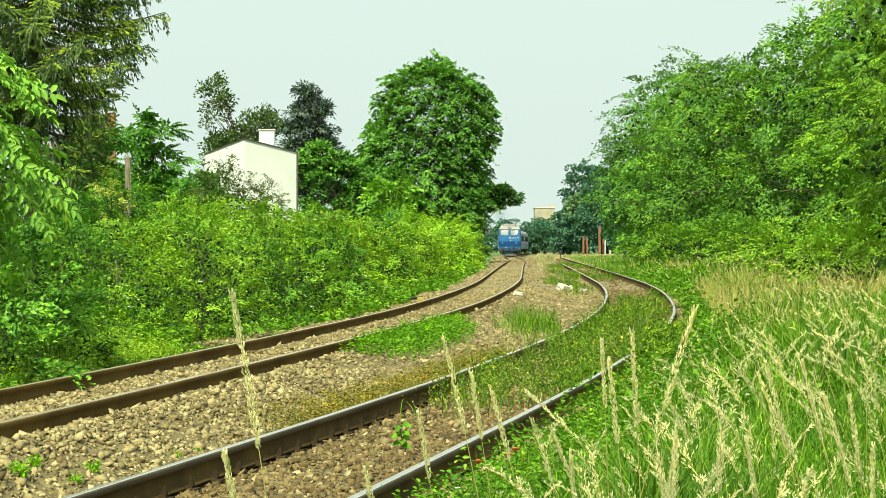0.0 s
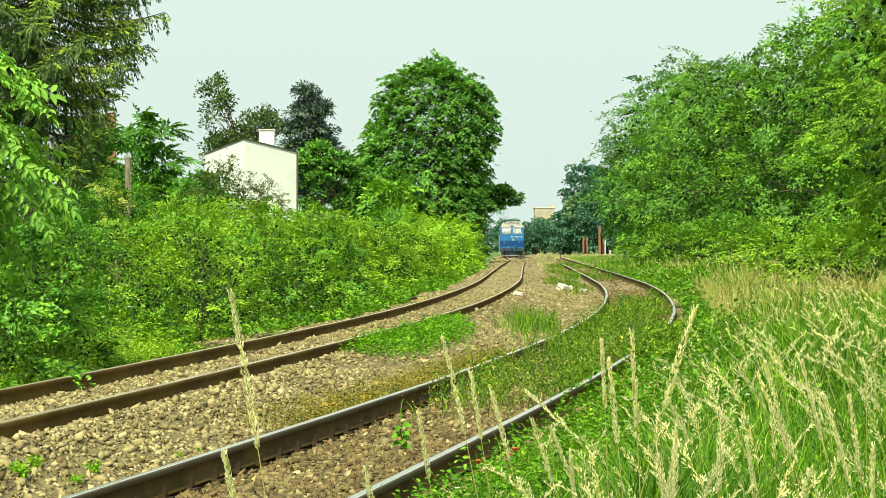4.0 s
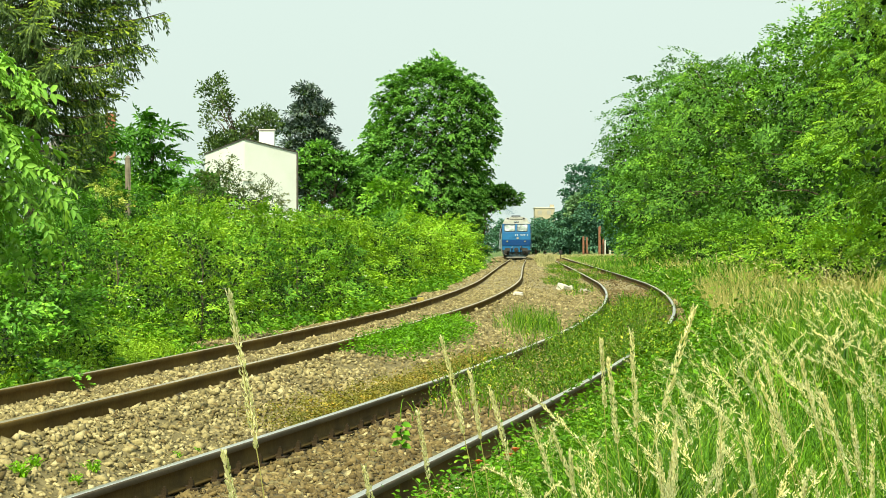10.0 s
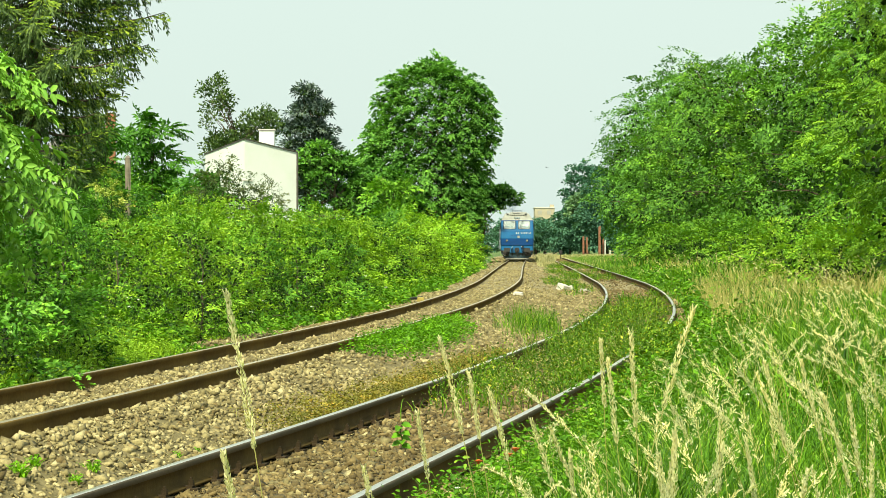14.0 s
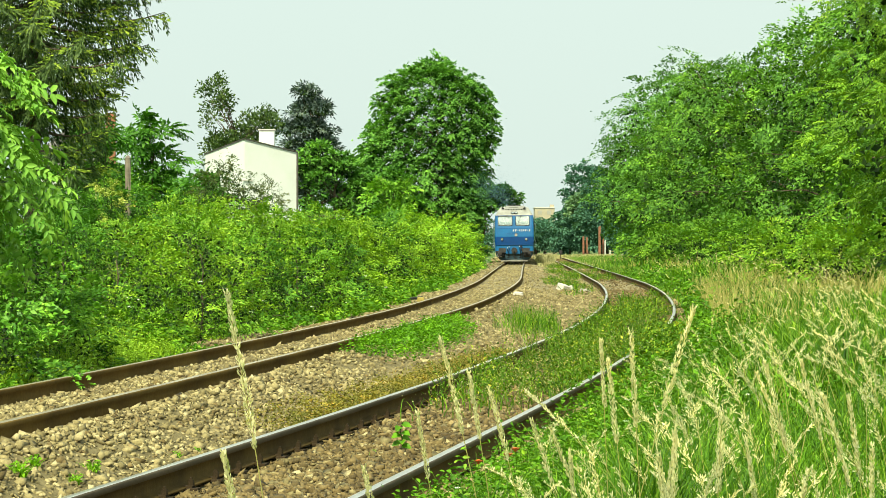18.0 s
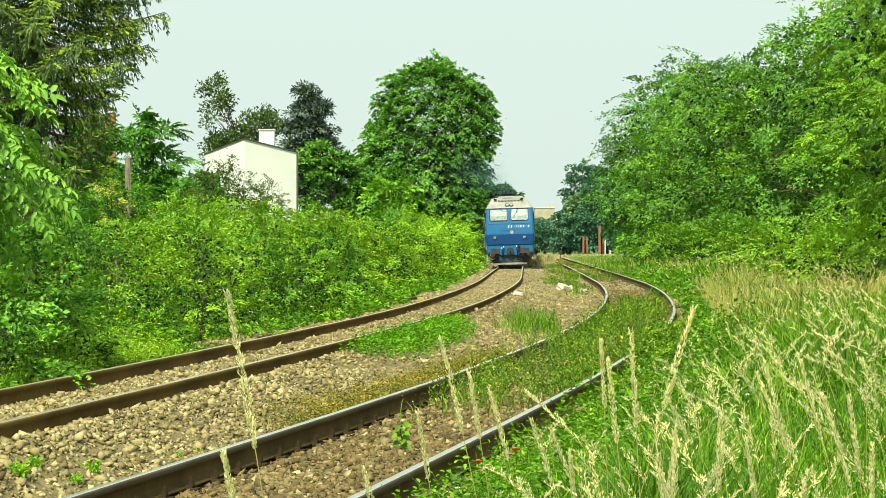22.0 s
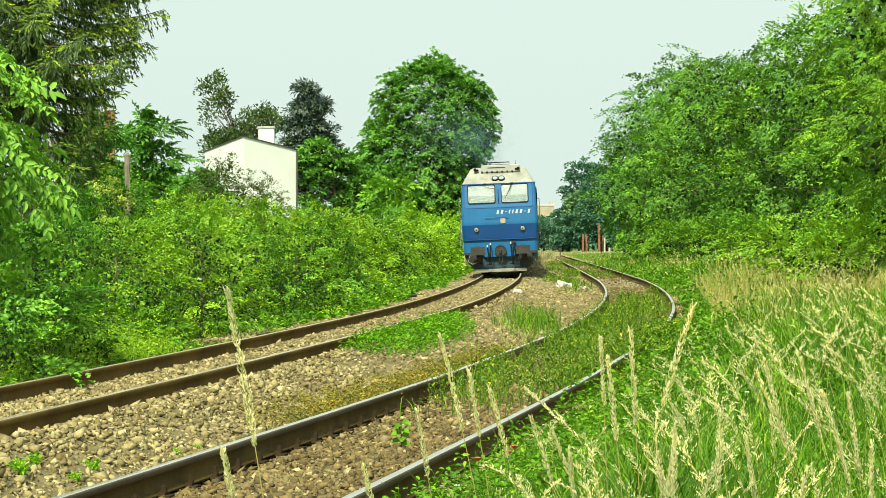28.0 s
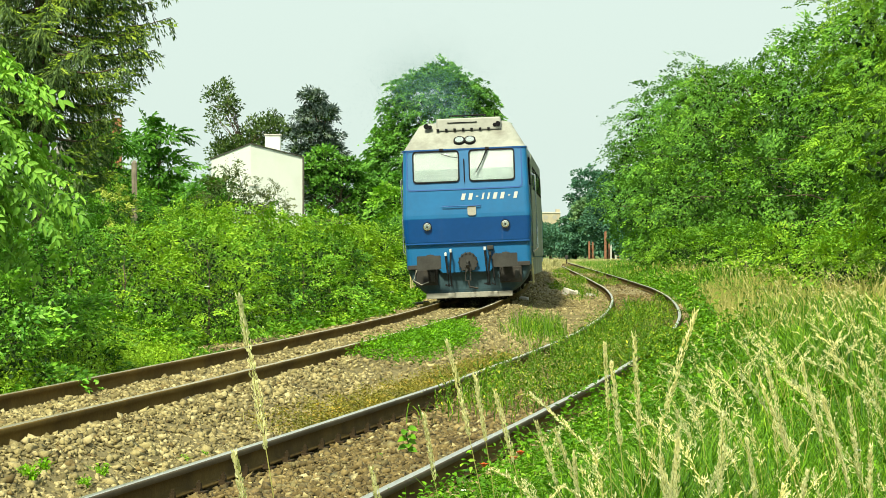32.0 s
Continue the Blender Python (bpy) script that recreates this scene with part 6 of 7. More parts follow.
M["dash"] = plain_mat("pale grey desk edge", (0.10, 0.13, 0.135), 0.7, var=0.06, scale=2, bumpy=0.02)
M["white_letter"] = plain_mat("white lettering", (0.40, 0.43, 0.43), 0.6, bumpy=0, var=0.05)
M["coach"] = plain_mat("dull blue-grey coach paint", (0.08, 0.13, 0.18), 0.5, 0, 0.15, 0.8, 10, 0.05, (0.06, 0.07, 0.08), 0.6)
M["coach_band"] = plain_mat("light coach band", (0.35, 0.4, 0.43), 0.5)
M["yellow_step"] = plain_mat("faded yellow rails", (0.5, 0.46, 0.22), 0.6, dirt=(0.2, 0.17, 0.1))


def glass_mat():
    m, n, l, b = mat_base("cab glass")
    b.inputs["Base Color"].default_value = (0.93, 0.97, 0.95, 1)
    b.inputs["Roughness"].default_value = 0.03
    b.inputs["Transmission Weight"].default_value = 1.0
    b.inputs["IOR"].default_value = 1.45
    return m


M["glass"] = glass_mat()


def ring(w, yf, yb, z, rad, n=5):
    """A rounded rectangle at height z: half-width w, from yf to yb."""
    pts = []
    for cx, cy, a0 in ((w - rad, yf + rad, -90), (w - rad, yb - rad, 0), (-w + rad, yb - rad, 90), (-w + rad, yf + rad, 180)):
        for k in range(n):
            a = radians(a0 + 90 * k / (n - 1))
            pts.append((cx + rad * math.cos(a), cy + rad * math.sin(a), z))
    return pts


def loft(rings, bm=None):
    bm = bm or bmesh.new()
    vs = [[bm.verts.new(p) for p in r] for r in rings]
    n = len(vs[0])
    for a, b in zip(vs, vs[1:]):
        for k in range(n):
            bm.faces.new((a[k], a[(k + 1) % n], b[(k + 1) % n], b[k]))
    bm.faces.new(vs[0][::-1])
    bm.faces.new(vs[-1])
    return bm


LEN = 16.4


def face_y(z):
    """How far back the cab front stands at height z."""
    return float(np.interp(z, [0.8, 1.28, 1.36, 1.42, 1.98, 2.05, 2.66, 3.58, 4.2], [0.22, 0.22, 0.20, 0.14, 0.0, 0.0, 0.06, 0.24, 0.95]))


def body_w(z):
    return float(np.interp(z, [0.8, 1.4, 1.5, 2.0, 3.58, 4.2, 4.27], [1.46, 1.47, 1.49, 1.5, 1.455, 1.10, 0.95]))


def on_face(x, z, out=0.0):
    """A pose on the cab front at (x, z): local x to the side, y out of the front, z up along the sloping face."""
    dz = 0.05
    tilt = math.atan2(face_y(z + dz) - face_y(z - dz), 2 * dz)
    return Matrix.Translation((x, face_y(z), z)) @ Matrix.Rotation(-tilt, 4, "X") @ Matrix.Translation((0, -out, 0))


def rounded_plate(w, h, r, y0, y1, hole=None, bm=None):
    """A plate in the xz plane with rounded corners from y0 to y1; hole = (w, h, r) leaves a frame."""
    bm = bm or bmesh.new()

    def loop(w, h, r, y):
        out = []
        for cx, cz, a0 in ((w / 2 - r, -h / 2 + r, -90), (w / 2 - r, h / 2 - r, 0), (-w / 2 + r, h / 2 - r, 90), (-w / 2 + r, -h / 2 + r, 180)):
            for k in range(5):
                a = radians(a0 + 22.5 * k)
                out.append(bm.verts.new((cx + r * math.cos(a), y, cz + r * math.sin(a))))
        return out
    a, b = loop(w, h, r, y0), loop(w, h, r, y1)
    n = len(a)
    for k in range(n):
        bm.faces.new((a[k], a[(k + 1) % n], b[(k + 1) % n], b[k]))
    if hole:
        c, d = loop(*hole, y0), loop(*hole, y1)
        for k in range(n):
            j = (k + 1) % n
            bm.faces.new((c[j], c[k], d[k], d[j]))
            bm.faces.new((a[j], a[k], c[k], c[j]))
            bm.faces.new((b[k], b[j], d[j], d[k]))
    else:
        bm.faces.new(a[::-1])
        bm.faces.new(b)
    bmesh.ops.recalc_face_normals(bm, faces=bm.faces)
    return bm


def placed(ob, m):
    ob.matrix_basis = m
    return ob


def lamp(parent, x, z, r, name="headlight"):
    m = on_face(x, z)
    rim = placed(part(name, cyl((0, 0.03, 0), (0, -0.05, 0), r, r * 0.95, 24), M["rubber"], parent, "round headlamp with a dark rim"), m)
    part("rim", cyl((0, -0.045, 0), (0, -0.058, 0), r * (0.74 if name == "roof_headlight" else 0.95), r * 0.70, 24), M["chrome"], rim)
    part("lens", cyl((0, -0.05, 0), (0, -0.068, 0), r * 0.62, r * 0.45, 24), M["lens"], rim)
    part("reflector", cyl((0, -0.064, 0), (0, -0.074, 0), r * 0.26, r * 0.16, 16), M["rubber"] if name == "headlight" else M["chrome"], rim)


def build_locomotive():
    lo = empty("diesel_locomotive")
    zs = [0.82, 0.9, 1.28, 1.36, 1.42, 1.6, 1.9, 1.98, 2.06, 2.3, 2.66, 3.0, 3.3, 3.55, 3.585]
    part("body", loft([ring(body_w(z), face_y(z), LEN - face_y(z), z, 0.13) for z in zs]), M["blue"], lo)
    # the chamfered lower band faces down; its shade is painted as deeper blue
    part("shaded_band", loft([ring(body_w(z) + 0.004, face_y(z) - 0.004, face_y(z) + 1.0, z, 0.13) for z in (1.425, 1.6, 1.9, 1.965)]), M["blue_deep"], lo, "chamfered band in deeper blue for its shade")
    part("roof", loft([ring(body_w(z) - 0.005, face_y(z) + 0.005, LEN - face_y(z), z, 0.16) for z in (3.59, 3.62, 3.9, 4.12, 4.2)]
                      + [ring(0.96, 1.1, LEN - 1.1, 4.26, 0.16)]), M["cream"], lo, "dirty cream roof with sloping front")
    # rain strip and belt line
    for z, out in ((1.395, 0.02), (3.585, 0.025)):
        part("trim_strip", loft([ring(body_w(z) + 0.012, face_y(z) - out, face_y(z) + 0.9, z - 0.018, 0.13), ring(body_w(z) + 0.012, face_y(z) - out, face_y(z) + 0.9, z + 0.018, 0.13)]), M["blue_deep"], lo)
    # windscreens
    for x, w in ((-0.68, 1.10), (0.63, 1.08)):
        m = on_face(x, 3.185)
        fr = placed(part("windscreen", rounded_plate(w, 0.77, 0.09, 0.02, -0.035, (w - 0.06, 0.71, 0.07)), M["rubber"], lo, "rubber-framed windscreen with pale blinds"), m)
        part("blind", rounded_plate(w - 0.05, 0.43, 0.03, -0.003, -0.008).copy(), M["blind"], fr).location = (0, 0, 0.145)
        part("desk_edge", rounded_plate(w - 0.05, 0.30, 0.03, -0.002, -0.006).copy(), M["dash"], fr).location = (0, 0, -0.215)
        g = part("pane", rounded_plate(w - 0.055, 0.715, 0.07, -0.016, -0.022), M["glass"], fr)
        g.visible_shadow = False
    placed(part("windscreen_panel", rounded_plate(2.72, 0.98, 0.1, 0.0, -0.012, (2.66, 0.92, 0.08)), M["blue_deep"], lo), on_face(-0.02, 3.11))
    placed(part("wiper", tube([(0, -0.07, 0.0), (-0.13, -0.06, -0.30), (-0.27, -0.055, -0.56)], [0.02, 0.014, 0.012], 6), M["rubber"], lo), on_face(0.53, 3.54))
    placed(part("wiper", tube([(0.0, -0.07, -0.03), (0.2, -0.06, -0.10), (0.36, -0.055, -0.12)], 0.009, 6), M["rubber"], lo), on_face(-0.54, 3.50))
    for x in (0.53, -0.54):
        placed(part("wiper_motor", box(-0.05, 0.05, -0.07, 0, -0.03, 0.03, 0.01), M["rubber"], lo), on_face(x, 3.56))
    placed(part("centre_bar", box(-0.012, 0.012, -0.05, -0.02, -0.3, 0.25, 0.004), M["rubber"], lo), on_face(-0.02, 3.1))
    # lamps
    lamp(lo, -0.93, 1.80, 0.105)
    lamp(lo, 0.90, 1.80, 0.105)
    for x in (-0.09, 0.16):
        lamp(lo, x - 0.03, 3.78, 0.142, "roof_headlight")
    # badge, grab rail, running number as plain bars
    placed(part("badge", rounded_plate(0.20, 0.23, 0.05, 0.0, -0.03), M["plate_white"], lo, "small cream shield badge"), on_face(0.13, 2.13, 0.0))
    placed(part("grab_rail", tube([(-0.48, 0, 0), (-0.48, -0.05, 0), (0.42, -0.05, 0), (0.42, 0, 0)], 0.012, 6), M["blue_deep"], lo), on_face(-0.08, 2.24))
    x = -0.10
    for k, w in enumerate((0.085, 0.085, 0.055, 0.045, 0.045, 0.085, 0.085, 0.055, 0.08)):
        short = w == 0.055
        bm = box(-w / 2, w / 2, -0.006, 0.002, -0.013 if short else -0.075, 0.013 if short else 0.075)
        for v in bm.verts:
            v.co.x += v.co.z * 0.25
        placed(part("number_bar", bm, M["white_letter"], lo), on_face(x + w / 2, 2.46, 0.006))
        x += w + 0.086
    # buffers, coupling, hoses, plough
    for sx in (-0.9, 0.88):
        b = part("buffer", cyl((sx, 0.25, 0.95), (sx, -0.28, 0.95), 0.12, 0.10, 18), M["under"], lo)
        part("buffer_head", placed_plate(sx, 0.95), M["buffer"], b, "worn rectangular buffer head")
        part("buffer_base", cyl((sx, 0.24, 0.95), (sx, 0.10, 0.95), 0.2, 0.16, 16), M["under"], b)
    part("coupler_housing", cyl((-0.01, 0.24, 0.93), (-0.01, 0.05, 0.93), 0.235, 0.21, 22), M["buffer"], lo, "round drawgear housing")
    for k in range(14):
        a = 2 * math.pi * k / 14
        part("housing_bolt", cyl((-0.01 + 0.22 * math.cos(a), 0.06, 0.93 + 0.22 * math.sin(a)), (-0.01 + 0.22 * math.cos(a), 0.02, 0.93 + 0.22 * math.sin(a)), 0.022, n=6), M["under"], lo)
    part("draw_hook", tube([(-0.01, 0.1, 0.93), (-0.01, -0.2, 0.95), (-0.01, -0.28, 0.86), (-0.01, -0.2, 0.8)], [0.05, 0.045, 0.04, 0.03], 8), M["buffer"], lo)
    cpl = part("screw_coupling", tube([(-0.06, -0.2, 0.82), (-0.07, -0.21, 0.5), (0.05, -0.22, 0.5), (0.05, -0.2, 0.82)], 0.02, 6), M["under"], lo)
    part("coupling_screw", tube([(0.0, -0.24, 0.5), (0.02, -0.25, 0.36), (0.22, -0.26, 0.31)], 0.026, 6), M["under"], cpl)
    for x0, x1, z0 in ((-0.52, -0.48, 1.12), (-0.40, -0.42, 1.2), (0.40, 0.43, 1.22), (0.52, 0.47, 1.1), (0.58, 0.6, 1.0)):
        h = part("brake_hose", tube([(x0, 0.2, z0), (x0, -0.08, z0 - 0.05), (x1, -0.16, z0 - 0.45), (x1 + 0.02, -0.12, 0.38), (x1 - 0.06, -0.08, 0.42)], 0.024, 7), M["rubber"], lo)
        part("hose_tap", box(x0 - 0.026, x0 + 0.026, -0.12, -0.03, z0 - 0.03, z0 + 0.055, 0.012), M["tap_white"] if x0 < 0.5 else M["under"], h)
    for sx in (-1.0, 0.98):
        jb = part("equipment_box", box(sx - 0.26, sx + 0.26, 0.12, 0.34, 0.42, 0.8, 0.03), M["under"], lo, "grimy equipment box below the buffer")
        part("pipe", tube([(sx - 0.22, 0.1, 0.78), (sx - 0.3, 0.05, 0.55), (sx - 0.12, 0.06, 0.44), (sx + 0.05, 0.08, 0.5)], 0.014, 6), M["plate_white"] if sx < 0 else M["under"], jb)
        part("bracket", box(sx + 0.1, sx + 0.2, 0.06, 0.14, 0.5, 0.72, 0.01), M["buffer"], jb)
    # dark strip that stands for the shadowed gap between body and apron
    part("shaded_gap_strip", box(-1.44, 1.44, 0.2, 0.34, 0.80, 0.90, 0.01), M["under"], lo)
    part("lamp_socket", box(0.44, 0.6, 0.02, 0.2, 1.2, 1.3, 0.02), M["under"], lo)
    # lower front: grey-blue apron, round at its ends, white foot plate
    ap = []
    for z, w, y in ((0.84, 1.45, 0.30), (0.7, 1.42, 0.30), (0.5, 1.33, 0.32), (0.3, 1.15, 0.36), (0.2, 1.0, 0.40)):
        ap.append(ring(w, y, 2.4, z, 0.12))
    part("apron", loft(ap[::-1]), M["plough"], lo, "dusty grey-blue snow apron")
    part("centre_panel", prism_xz([(-0.75, 1.1), (0.62, 1.1), (0.62, 0.86), (0.5, 0.70), (-0.62, 0.70), (-0.75, 0.86)], 0.16, 0.30), M["blue"], lo)
    part("foot_plate", box(-1.02, 1.0, 0.16, 0.42, 0.10, 0.225, 0.015), M["plate_white"], lo, "dirty white foot plate")
    for sx in (-1, 1):
        part("rail_guard", box(sx * 0.7525 - 0.05, sx * 0.7525 + 0.05, 0.5, 0.56, 0.06, 0.4, 0.01), M["under"], lo)
        part("cab_step", box(sx * 1.08 - 0.14, sx * 1.08 + 0.14, 0.12, 0.3, 0.42, 0.46, 0.01), M["under"], lo)
    # roof fittings
    bx = part("roof_box", box(-0.66, 0.86, 0.72, 1.25, 4.05, 4.34, 0.03), M["box_paint"], lo, "pale ventilator box on the roof")
    for k in range(7):
        part("vent_foot", box(-0.66 + k * 0.2, -0.60 + k * 0.2, 0.69, 0.73, 4.03, 4.1, 0.005), M["rubber"], bx)
    part("vent_slot", box(-0.4, 0.3, 0.705, 0.72, 4.22, 4.245), M["rubber"], bx)
    for sx in (-0.9, 0.80):
        hn = part("horn", cyl((sx, 1.0, 4.19), (sx, 0.66, 4.17), 0.03, 0.062, 14), M["rubber"], lo, "black air horn on the roof edge")
        part("second_horn", cyl((sx * 0.9, 1.0, 4.17), (sx * 0.9, 0.70, 4.15), 0.025, 0.048, 12), M["rubber"], hn)
    rack = part("roof_rack", tube([(-0.45, 2.6, 4.24), (-0.45, 2.6, 4.5), (0.45, 2.6, 4.5), (0.45, 2.6, 4.24)], 0.022, 6), M["rubber"], lo)
    part("rack_bar", tube([(-0.45, 2.6, 4.4), (0.45, 2.6, 4.4)], 0.018, 6), M["rubber"], rack)
    part("exhaust", box(-0.45, 0.45, 6.4, 7.6, 4.2, 4.46, 0.05), M["under"], lo, "sooty exhaust outlet")
    for k in range(3):
        part("roof_hatch", box(-0.7, 0.7, 8.2 + k * 2.2, 10.0 + k * 2.2, 4.24, 4.36, 0.04), M["cream"], lo)
    part("aerial", tube([(0.72, 1.2, 4.2), (0.70, 1.2, 4.55)], 0.008, 5), M["rubber"], lo)
    # sides
    for s in (-1, 1):
        part("side_panel", box(s * 1.485, s * 1.51, 2.3, LEN - 2.3, 1.0, 3.5, 0.01), M["olive"], lo, "dusty grey-green side panel")
        part("side_skirt", box(s * 1.40, s * 1.47, 2.4, LEN - 2.4, 0.55, 0.98, 0.02), M["olive"], lo)
        for k in range(6):
            w = part("side_window", box(s * 1.50, s * 1.522, 3.0 + k * 1.9, 3.9 + k * 1.9, 2.65, 3.2, 0.03), M["rubber"], lo)
            part("pane", box(s * 1.518, s * 1.526, 3.06 + k * 1.9, 3.84 + k * 1.9, 2.71, 3.14), M["glass_dark"], w)
        d = part("cab_door", box(s * 1.488, s * 1.515, 1.45, 2.1, 1.1, 3.35, 0.02), M["olive"], lo)
        part("door_window", box(s * 1.512, s * 1.522, 1.55, 2.0, 2.6, 3.2, 0.01), M["glass_dark"], d)
        for yy in (1.38, 2.2):
            part("handrail", tube([(s * 1.5, yy, 3.0), (s * 1.6, yy, 2.95), (s * 1.6, yy, 1.2), (s * 1.5, yy, 1.12)], 0.016, 6), M["chrome"], lo)
        st = part("ladder", tube([(s * 1.44, 1.42, 1.4), (s * 1.47, 1.42, 0.35)], 0.02, 6), M["yellow_step"], lo, "faded yellow entry steps")
        part("ladder_rail", tube([(s * 1.44, 2.1, 1.4), (s * 1.47, 2.1, 0.35)], 0.02, 6), M["yellow_step"], st)
        for k in range(4):
            part("rung", box(s * 1.36, s * 1.49, 1.42, 2.1, 0.38 + k * 0.28, 0.41 + k * 0.28, 0.006), M["yellow_step"], st)
        wn_ = part("cab_window", box(s * 1.478, s * 1.50, 0.6, 1.25, 2.7, 3.35, 0.03), M["rubber"], lo)
        part("pane", box(s * 1.496, s * 1.503, 0.66, 1.19, 2.76, 3.29), M["glass_dark"], wn_)
    part("fuel_tank", box(-1.3, 1.3, 6.6, 9.8, 0.3, 0.85, 0.08), M["under"], lo)
    for by in (3.7, 12.7):
        bg = part("bogie", box(-1.22, 1.22, by - 2.3, by + 2.3, 0.55, 0.8, 0.05), M["under"], lo, "grimy three-axle bogie")
        for s in (-1, 1):
            part("bogie_frame", box(s * 1.02 - 0.08, s * 1.02 + 0.08, by - 2.45, by + 2.45, 0.42, 0.75, 0.04), M["under"], bg)
            for k in (-1.8, 0, 1.8):
                part("axle_box", box(s * 1.1 - 0.09, s * 1.1 + 0.09, by + k - 0.2, by + k + 0.2, 0.38, 0.72, 0.04), M["under"], bg)
                part("spring", cyl((s * 1.1, by + k + 0.45, 0.5), (s * 1.1, by + k + 0.45, 0.8), 0.09, n=12), M["under"], bg)
    wheels = []
    for by in (3.7, 12.7):
        for k in (-1.8, 0, 1.8):
            bm = cyl((-1.0, 0, 0), (1.0, 0, 0), 0.08, n=12)
            for s in (-1, 1):
                cyl((s * 0.69, 0, 0), (s * 0.81, 0, 0), 0.53, n=32, bm=bm)
                cyl((s * 0.665, 0, 0), (s * 0.69, 0, 0), 0.56, n=32, bm=bm)
                for a in range(6):
                    t = a * math.pi / 3
                    box(s * 0.815 - 0.01, s * 0.815 + 0.01, -0.04 + 0.3 * math.cos(t), 0.04 + 0.3 * math.cos(t), 0.3 * math.sin(t) - 0.04, 0.3 * math.sin(t) + 0.04, 0, bm)
            w = part("wheelset", bm, M["buffer"], lo)
            w.location = (0, by + k, 0.53)
            wheels.append(w)
    tagged(lo, "blue diesel locomotive with a dirty cream roof", "locomotive")
    return lo, wheels


def placed_plate(x, z):
    bm = rounded_plate(0.56, 0.32, 0.03, -0.28, -0.34)
    for v in bm.verts:
        v.co += Vector((x, 0, z))
    return bm


def prism_xz(poly, y0, y1):
    bm = bmesh.new()
    a = [bm.verts.new((x, y0, z)) for x, z in poly]
    b = [bm.verts.new((x, y1, z)) for x, z in poly]
    n = len(poly)
    for i in range(n):
        bm.faces.new((a[i], a[(i + 1) % n], b[(i + 1) % n], b[i]))
    bm.faces.new(a[::-1])
    bm.faces.new(b)
    bmesh.ops.recalc_face_normals(bm, faces=bm.faces)
    return bm


def build_coach():
    c = empty("passenger_coach")
    L = 24.5
    part("body", loft([ring(w, 0, L, z, 0.15) for z, w in ((0.95, 1.38), (1.3, 1.41), (2.4, 1.41), (3.3, 1.38))]), M["coach"], c)
    part("roof", loft([ring(w, 0.0, L, z, 0.15) for z, w in ((3.31, 1.375), (3.6, 1.28), (3.85, 0.95), (4.0, 0.5))]), M["slate"], c, "dull grey rounded roof")
    for s in (-1, 1):
        part("band", box(s * 1.405, s * 1.425, 0.3, L - 0.3, 1.9, 2.05), M["coach_band"], c)
        for k in range(10):
            w = part("window", box(s * 1.395, s * 1.42, 1.9 + k * 2.1, 3.3 + k * 2.1, 2.2, 3.0, 0.03), M["rubber"], c)
            part("pane", box(s * 1.415, s * 1.428, 1.97 + k * 2.1, 3.23 + k * 2.1, 2.27, 2.93), M["glass_dark"], w)
        for yy in (0.6, L - 1.4):
            part("door", box(s * 1.40, s * 1.422, yy, yy + 0.8, 1.0, 3.1, 0.02), M["coach_band"], c)
    part("gangway", box(-0.55, 0.55, -0.35, 0.02, 1.0, 3.2, 0.05), M["rubber"], c)
    for by in (3.0, L - 3.0):
        part("bogie", box(-1.1, 1.1, by - 1.6, by + 1.6, 0.35, 0.8, 0.06), M["under"], c)
        for k in (-1.25, 1.25):
            bm = cyl((-0.9, 0, 0), (0.9, 0, 0), 0.07, n=10)
            for s in (-1, 1):
                cyl((s * 0.69, 0, 0), (s * 0.81, 0, 0), 0.46, n=24, bm=bm)
            part("wheelset", bm, M["buffer"], c).location = (0, by + k, 0.46)
    tagged(c, "dull blue-grey passenger coach behind the locomotive", "coach", "coaches")
    return c


loco, loco_wheels = build_locomotive()
coach_a = build_coach()
coaches = [coach_a] + [copy_thing(coach_a, Matrix.Identity(4)) for _ in range(3)]


# ---------------------------------------------------------------- exhaust smoke
M["smoke"] = plain_mat("bluish soot haze", (0.09, 0.18, 0.21), 1.0, bumpy=0, var=0.15, spec=0.0)


def smoke_puff(r, count):
    """One drifting wisp: a thin cloud of tiny soot flecks, densest in the middle."""
    t = empty("smoke_puff")
    lump = rng.normal(0, r * 0.55, (9, 3)) * np.array([1, 1, 0.8])
    c = lump[rng.integers(0, 9, count)] + rng.normal(0, r * 0.42, (count, 3))
    d = ball(count)
    e = unit(np.cross(d, ball(count)))
    q = rng.uniform(0.003, 0.0075, count)[:, None]
    V = np.stack([c + d * q, c + e * q, c - d * q * 0.7 - e * q * 0.4], 1).reshape(-1, 3)
    part_me("soot_cloud", mesh_np("soot_cloud", V, np.arange(3 * count).reshape(-1, 3), [M["smoke"]]), t)["kind"] = "stuff"
    return tagged(t, "thin dark bluish exhaust smoke over the locomotive", "smoke", "exhaust smoke")


puffs = [smoke_puff(r, n) for r, n in ((0.5, 11000), (0.75, 17000), (1.0, 21000), (1.3, 22000), (1.6, 20000))]


# ---------------------------------------------------------------- a bird over the line
M["plumage"] = plain_mat("dark plumage", (0.03, 0.03, 0.035), 0.8, bumpy=0)


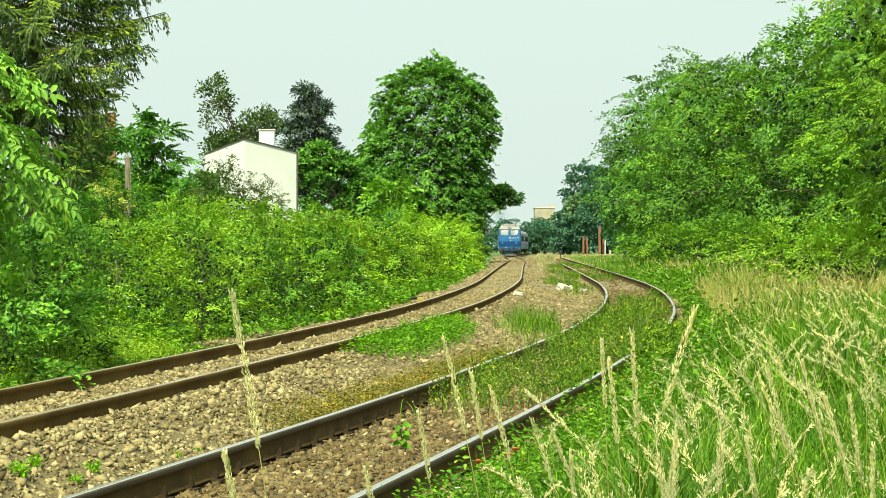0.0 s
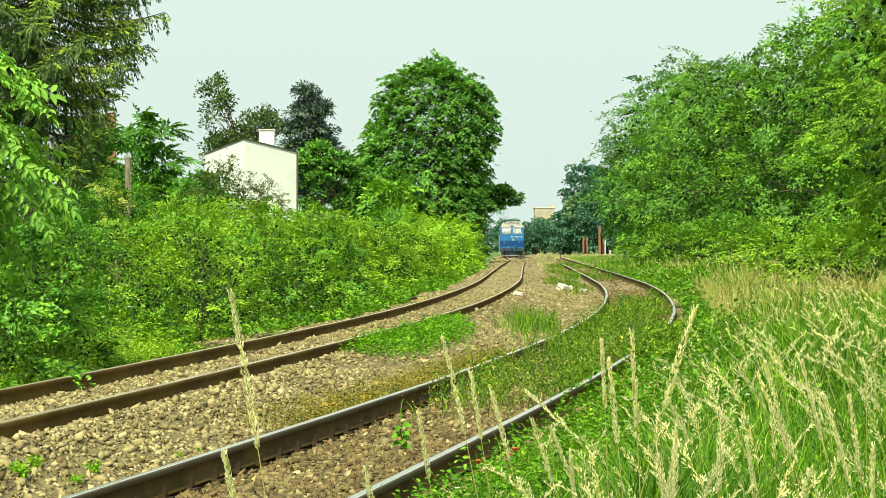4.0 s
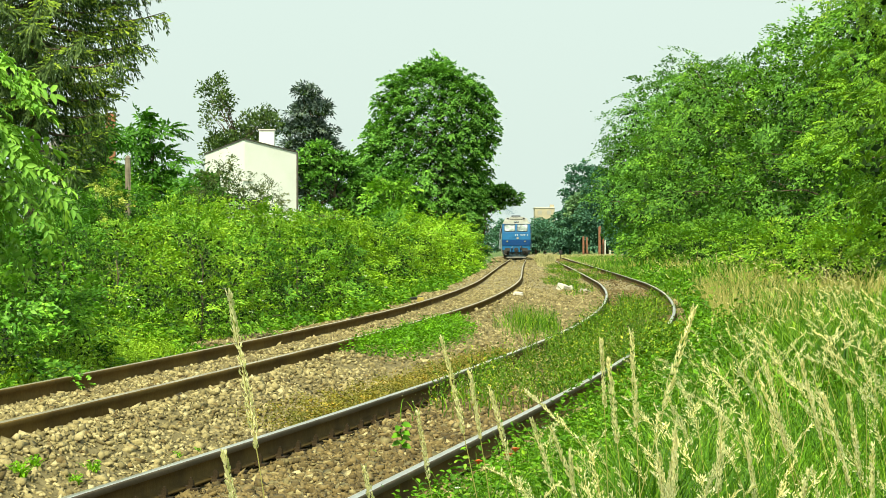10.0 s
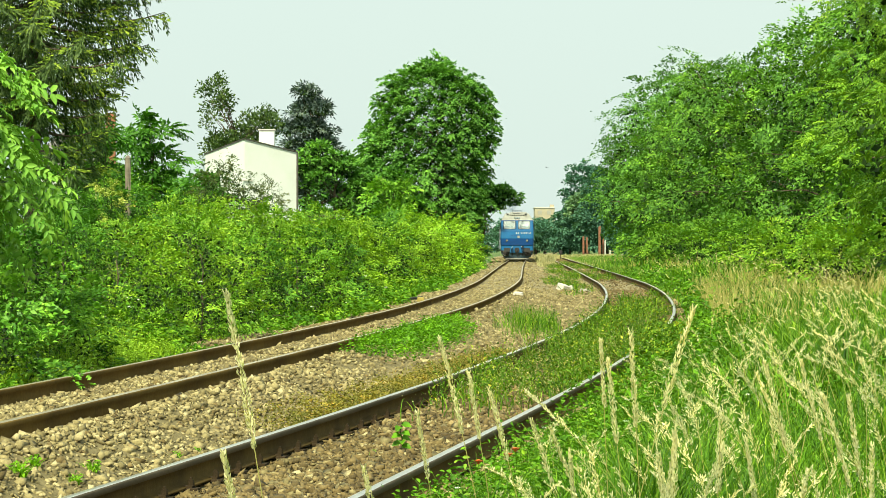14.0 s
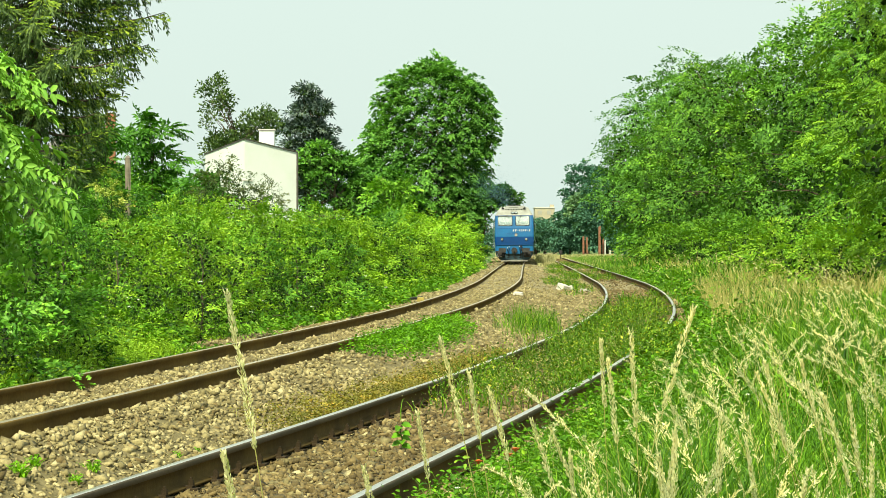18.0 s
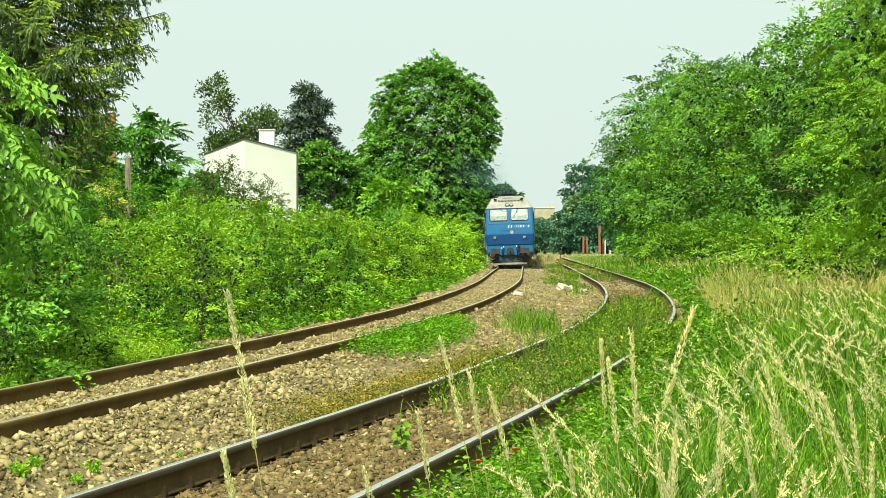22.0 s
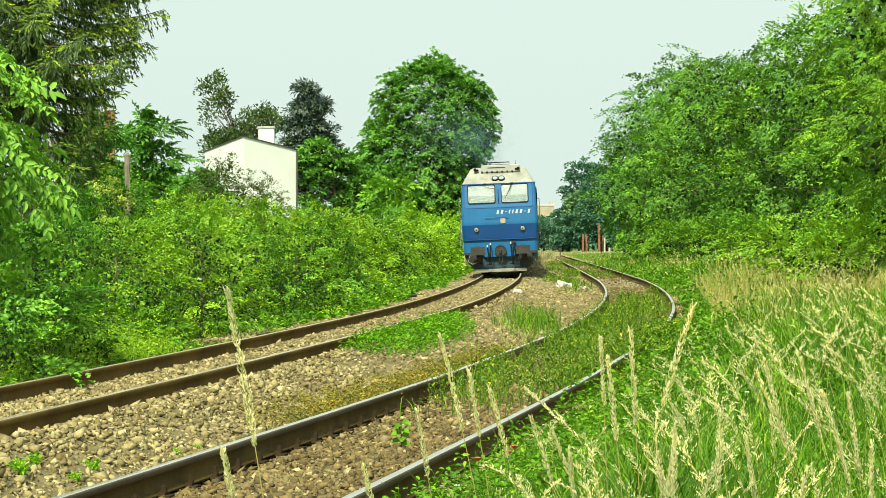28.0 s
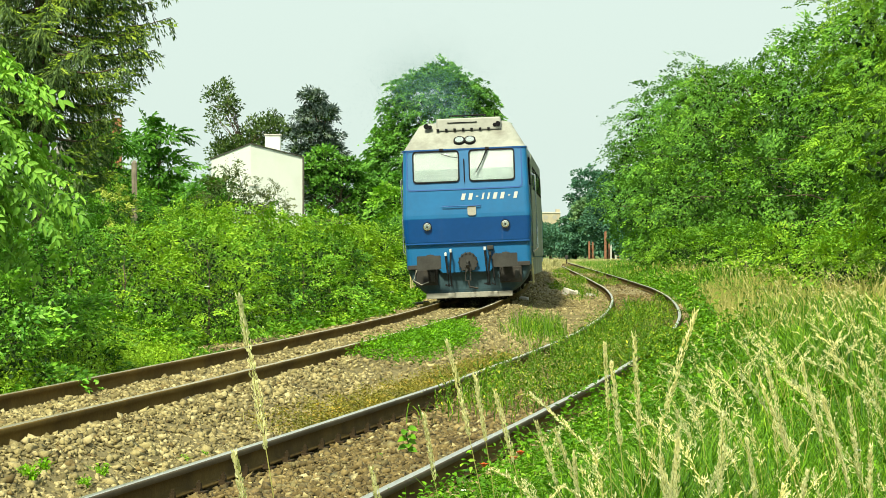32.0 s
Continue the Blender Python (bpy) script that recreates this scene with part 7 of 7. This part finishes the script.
def swallow():
    """A small bird: a spindle body with forked tail and two swept wings."""
    t = empty("bird")
    part("body", tube([(0, -0.10, 0), (0, -0.06, 0.012), (0, 0.0, 0.012), (0, 0.07, 0.004), (0, 0.11, 0)], [0.006, 0.024, 0.03, 0.014, 0.004], 8), M["plumage"], t)
    for s in (-1, 1):
        bm = tube([(s * 0.02, -0.02, 0.015), (s * 0.09, -0.035, 0.035), (s * 0.17, 0.03, 0.02)], [0.016, 0.012, 0.003], 6)
        part("wing", bm, M["plumage"], t)
        part("tail_feather", tube([(0, 0.10, 0), (s * 0.025, 0.17, 0)], [0.008, 0.002], 5), M["plumage"], t)
    t.scale = (1.3, 1.3, 1.3)
    return tagged(t, "small dark bird in flight above the railway", "bird")


bird = swallow()


# ---------------------------------------------------------------- what moves
def front_y(t):
    """Where the front of the locomotive stands: about 27 km/h, gathering speed to 37."""
    return 340.0 - 7.41 * t - 0.0413 * t * t - 1.3 * max(0.0, (t - 29) / 3) ** 2


def rail_pose(y, near, far):
    """A vehicle whose front stands at y, carried on two pivots behind it."""
    y0, y1 = y + near, y + far
    a, b = Vector((l_x(y0), y0, 0)), Vector((l_x(y1), y1, 0))
    d = (b - a).normalized()
    p = a - d * near
    lean = math.atan(2 * float(np.interp(y0, [140, 210], [0.03, 0.0])) / 1.505)
    m = Matrix.Translation((p.x, p.y, 0.145)) @ Matrix.Rotation(math.atan2(-d.x, d.y), 4, "Z") @ Matrix.Rotation(-lean, 4, "Y")
    return m


def motions():
    ts = [k * 0.5 for k in range(65)]
    walk(loco, [(t, rail_pose(front_y(t), 3.7, 12.7)) for t in ts])
    for i, c in enumerate(coaches):
        walk(c, [(t, rail_pose(front_y(t) + 17.0 + 25.0 * i, 3.0, 21.5)) for t in ts])
    # smoke hangs over and behind the exhaust, thinning out as it drifts to the left
    for i, p in enumerate(puffs):
        rows = []
        for k in range(33):
            y = front_y(k) + 7.0 + i * 2.4
            rows.append((k, pose(float(l_x(y)) - 0.7 - 0.5 * i + 0.2 * math.sin(k * 0.9 + i), y, 4.9 + 0.48 * i + 0.2 * math.sin(k * 1.3 + i * 2), 0, 0, 12 * math.sin(k * 0.5 + i))))
        walk(p, rows)
    # the near stalks sway a little in the wind
    for i, (s, base) in enumerate((s, s.matrix_basis.copy()) for s in stalks):
        k = (1.0, 0.9, 0.7, 0.6, 0.5)[i] if i < 5 else 0.3
        rows = ((0, 0.0), (1.5, 0.05), (3, -0.05), (6, -0.12), (9, -0.18), (13, -0.5), (17, -0.45), (19, -0.42), (23, -0.4), (25, -0.35), (28, -0.38), (30, -0.4), (32, -0.3))
        walk(s, [(t, base @ Matrix.Rotation(radians(a * k), 4, "Y")) for t, a in rows])
    # the bird darts out from behind the linden, turns over the line and is gone again
    by = 262.0
    flight = [(0.0, 0.5, 8.0), (13.6, 1.0, 7.0), (13.8, 6.4, 7.4), (13.9, 8.97, 8.46), (14.0, 10.66, 9.57), (14.1, 10.8, 10.33), (14.2, 9.6, 11.72), (14.3, 6.7, 12.66), (14.45, 2.4, 12.9), (15.0, -0.5, 12.5), (32.0, -0.6, 12.5)]
    walk(bird, [(t, pose(x, by, z, 0, 0, 75 if t > 14.05 else -75 if 13.7 < t < 14.05 else 0)) for t, x, z in flight])
    # wheels roll: 0.53 m radius, so less than a quarter turn in each step of a tenth of a second
    for w in loco_wheels:
        base = w.location.copy()
        walk(w, [(k * 0.08, Matrix.Translation(base) @ Matrix.Rotation((front_y(0) - front_y(k * 0.08)) / 0.53, 4, "X")) for k in range(401)])


motions()
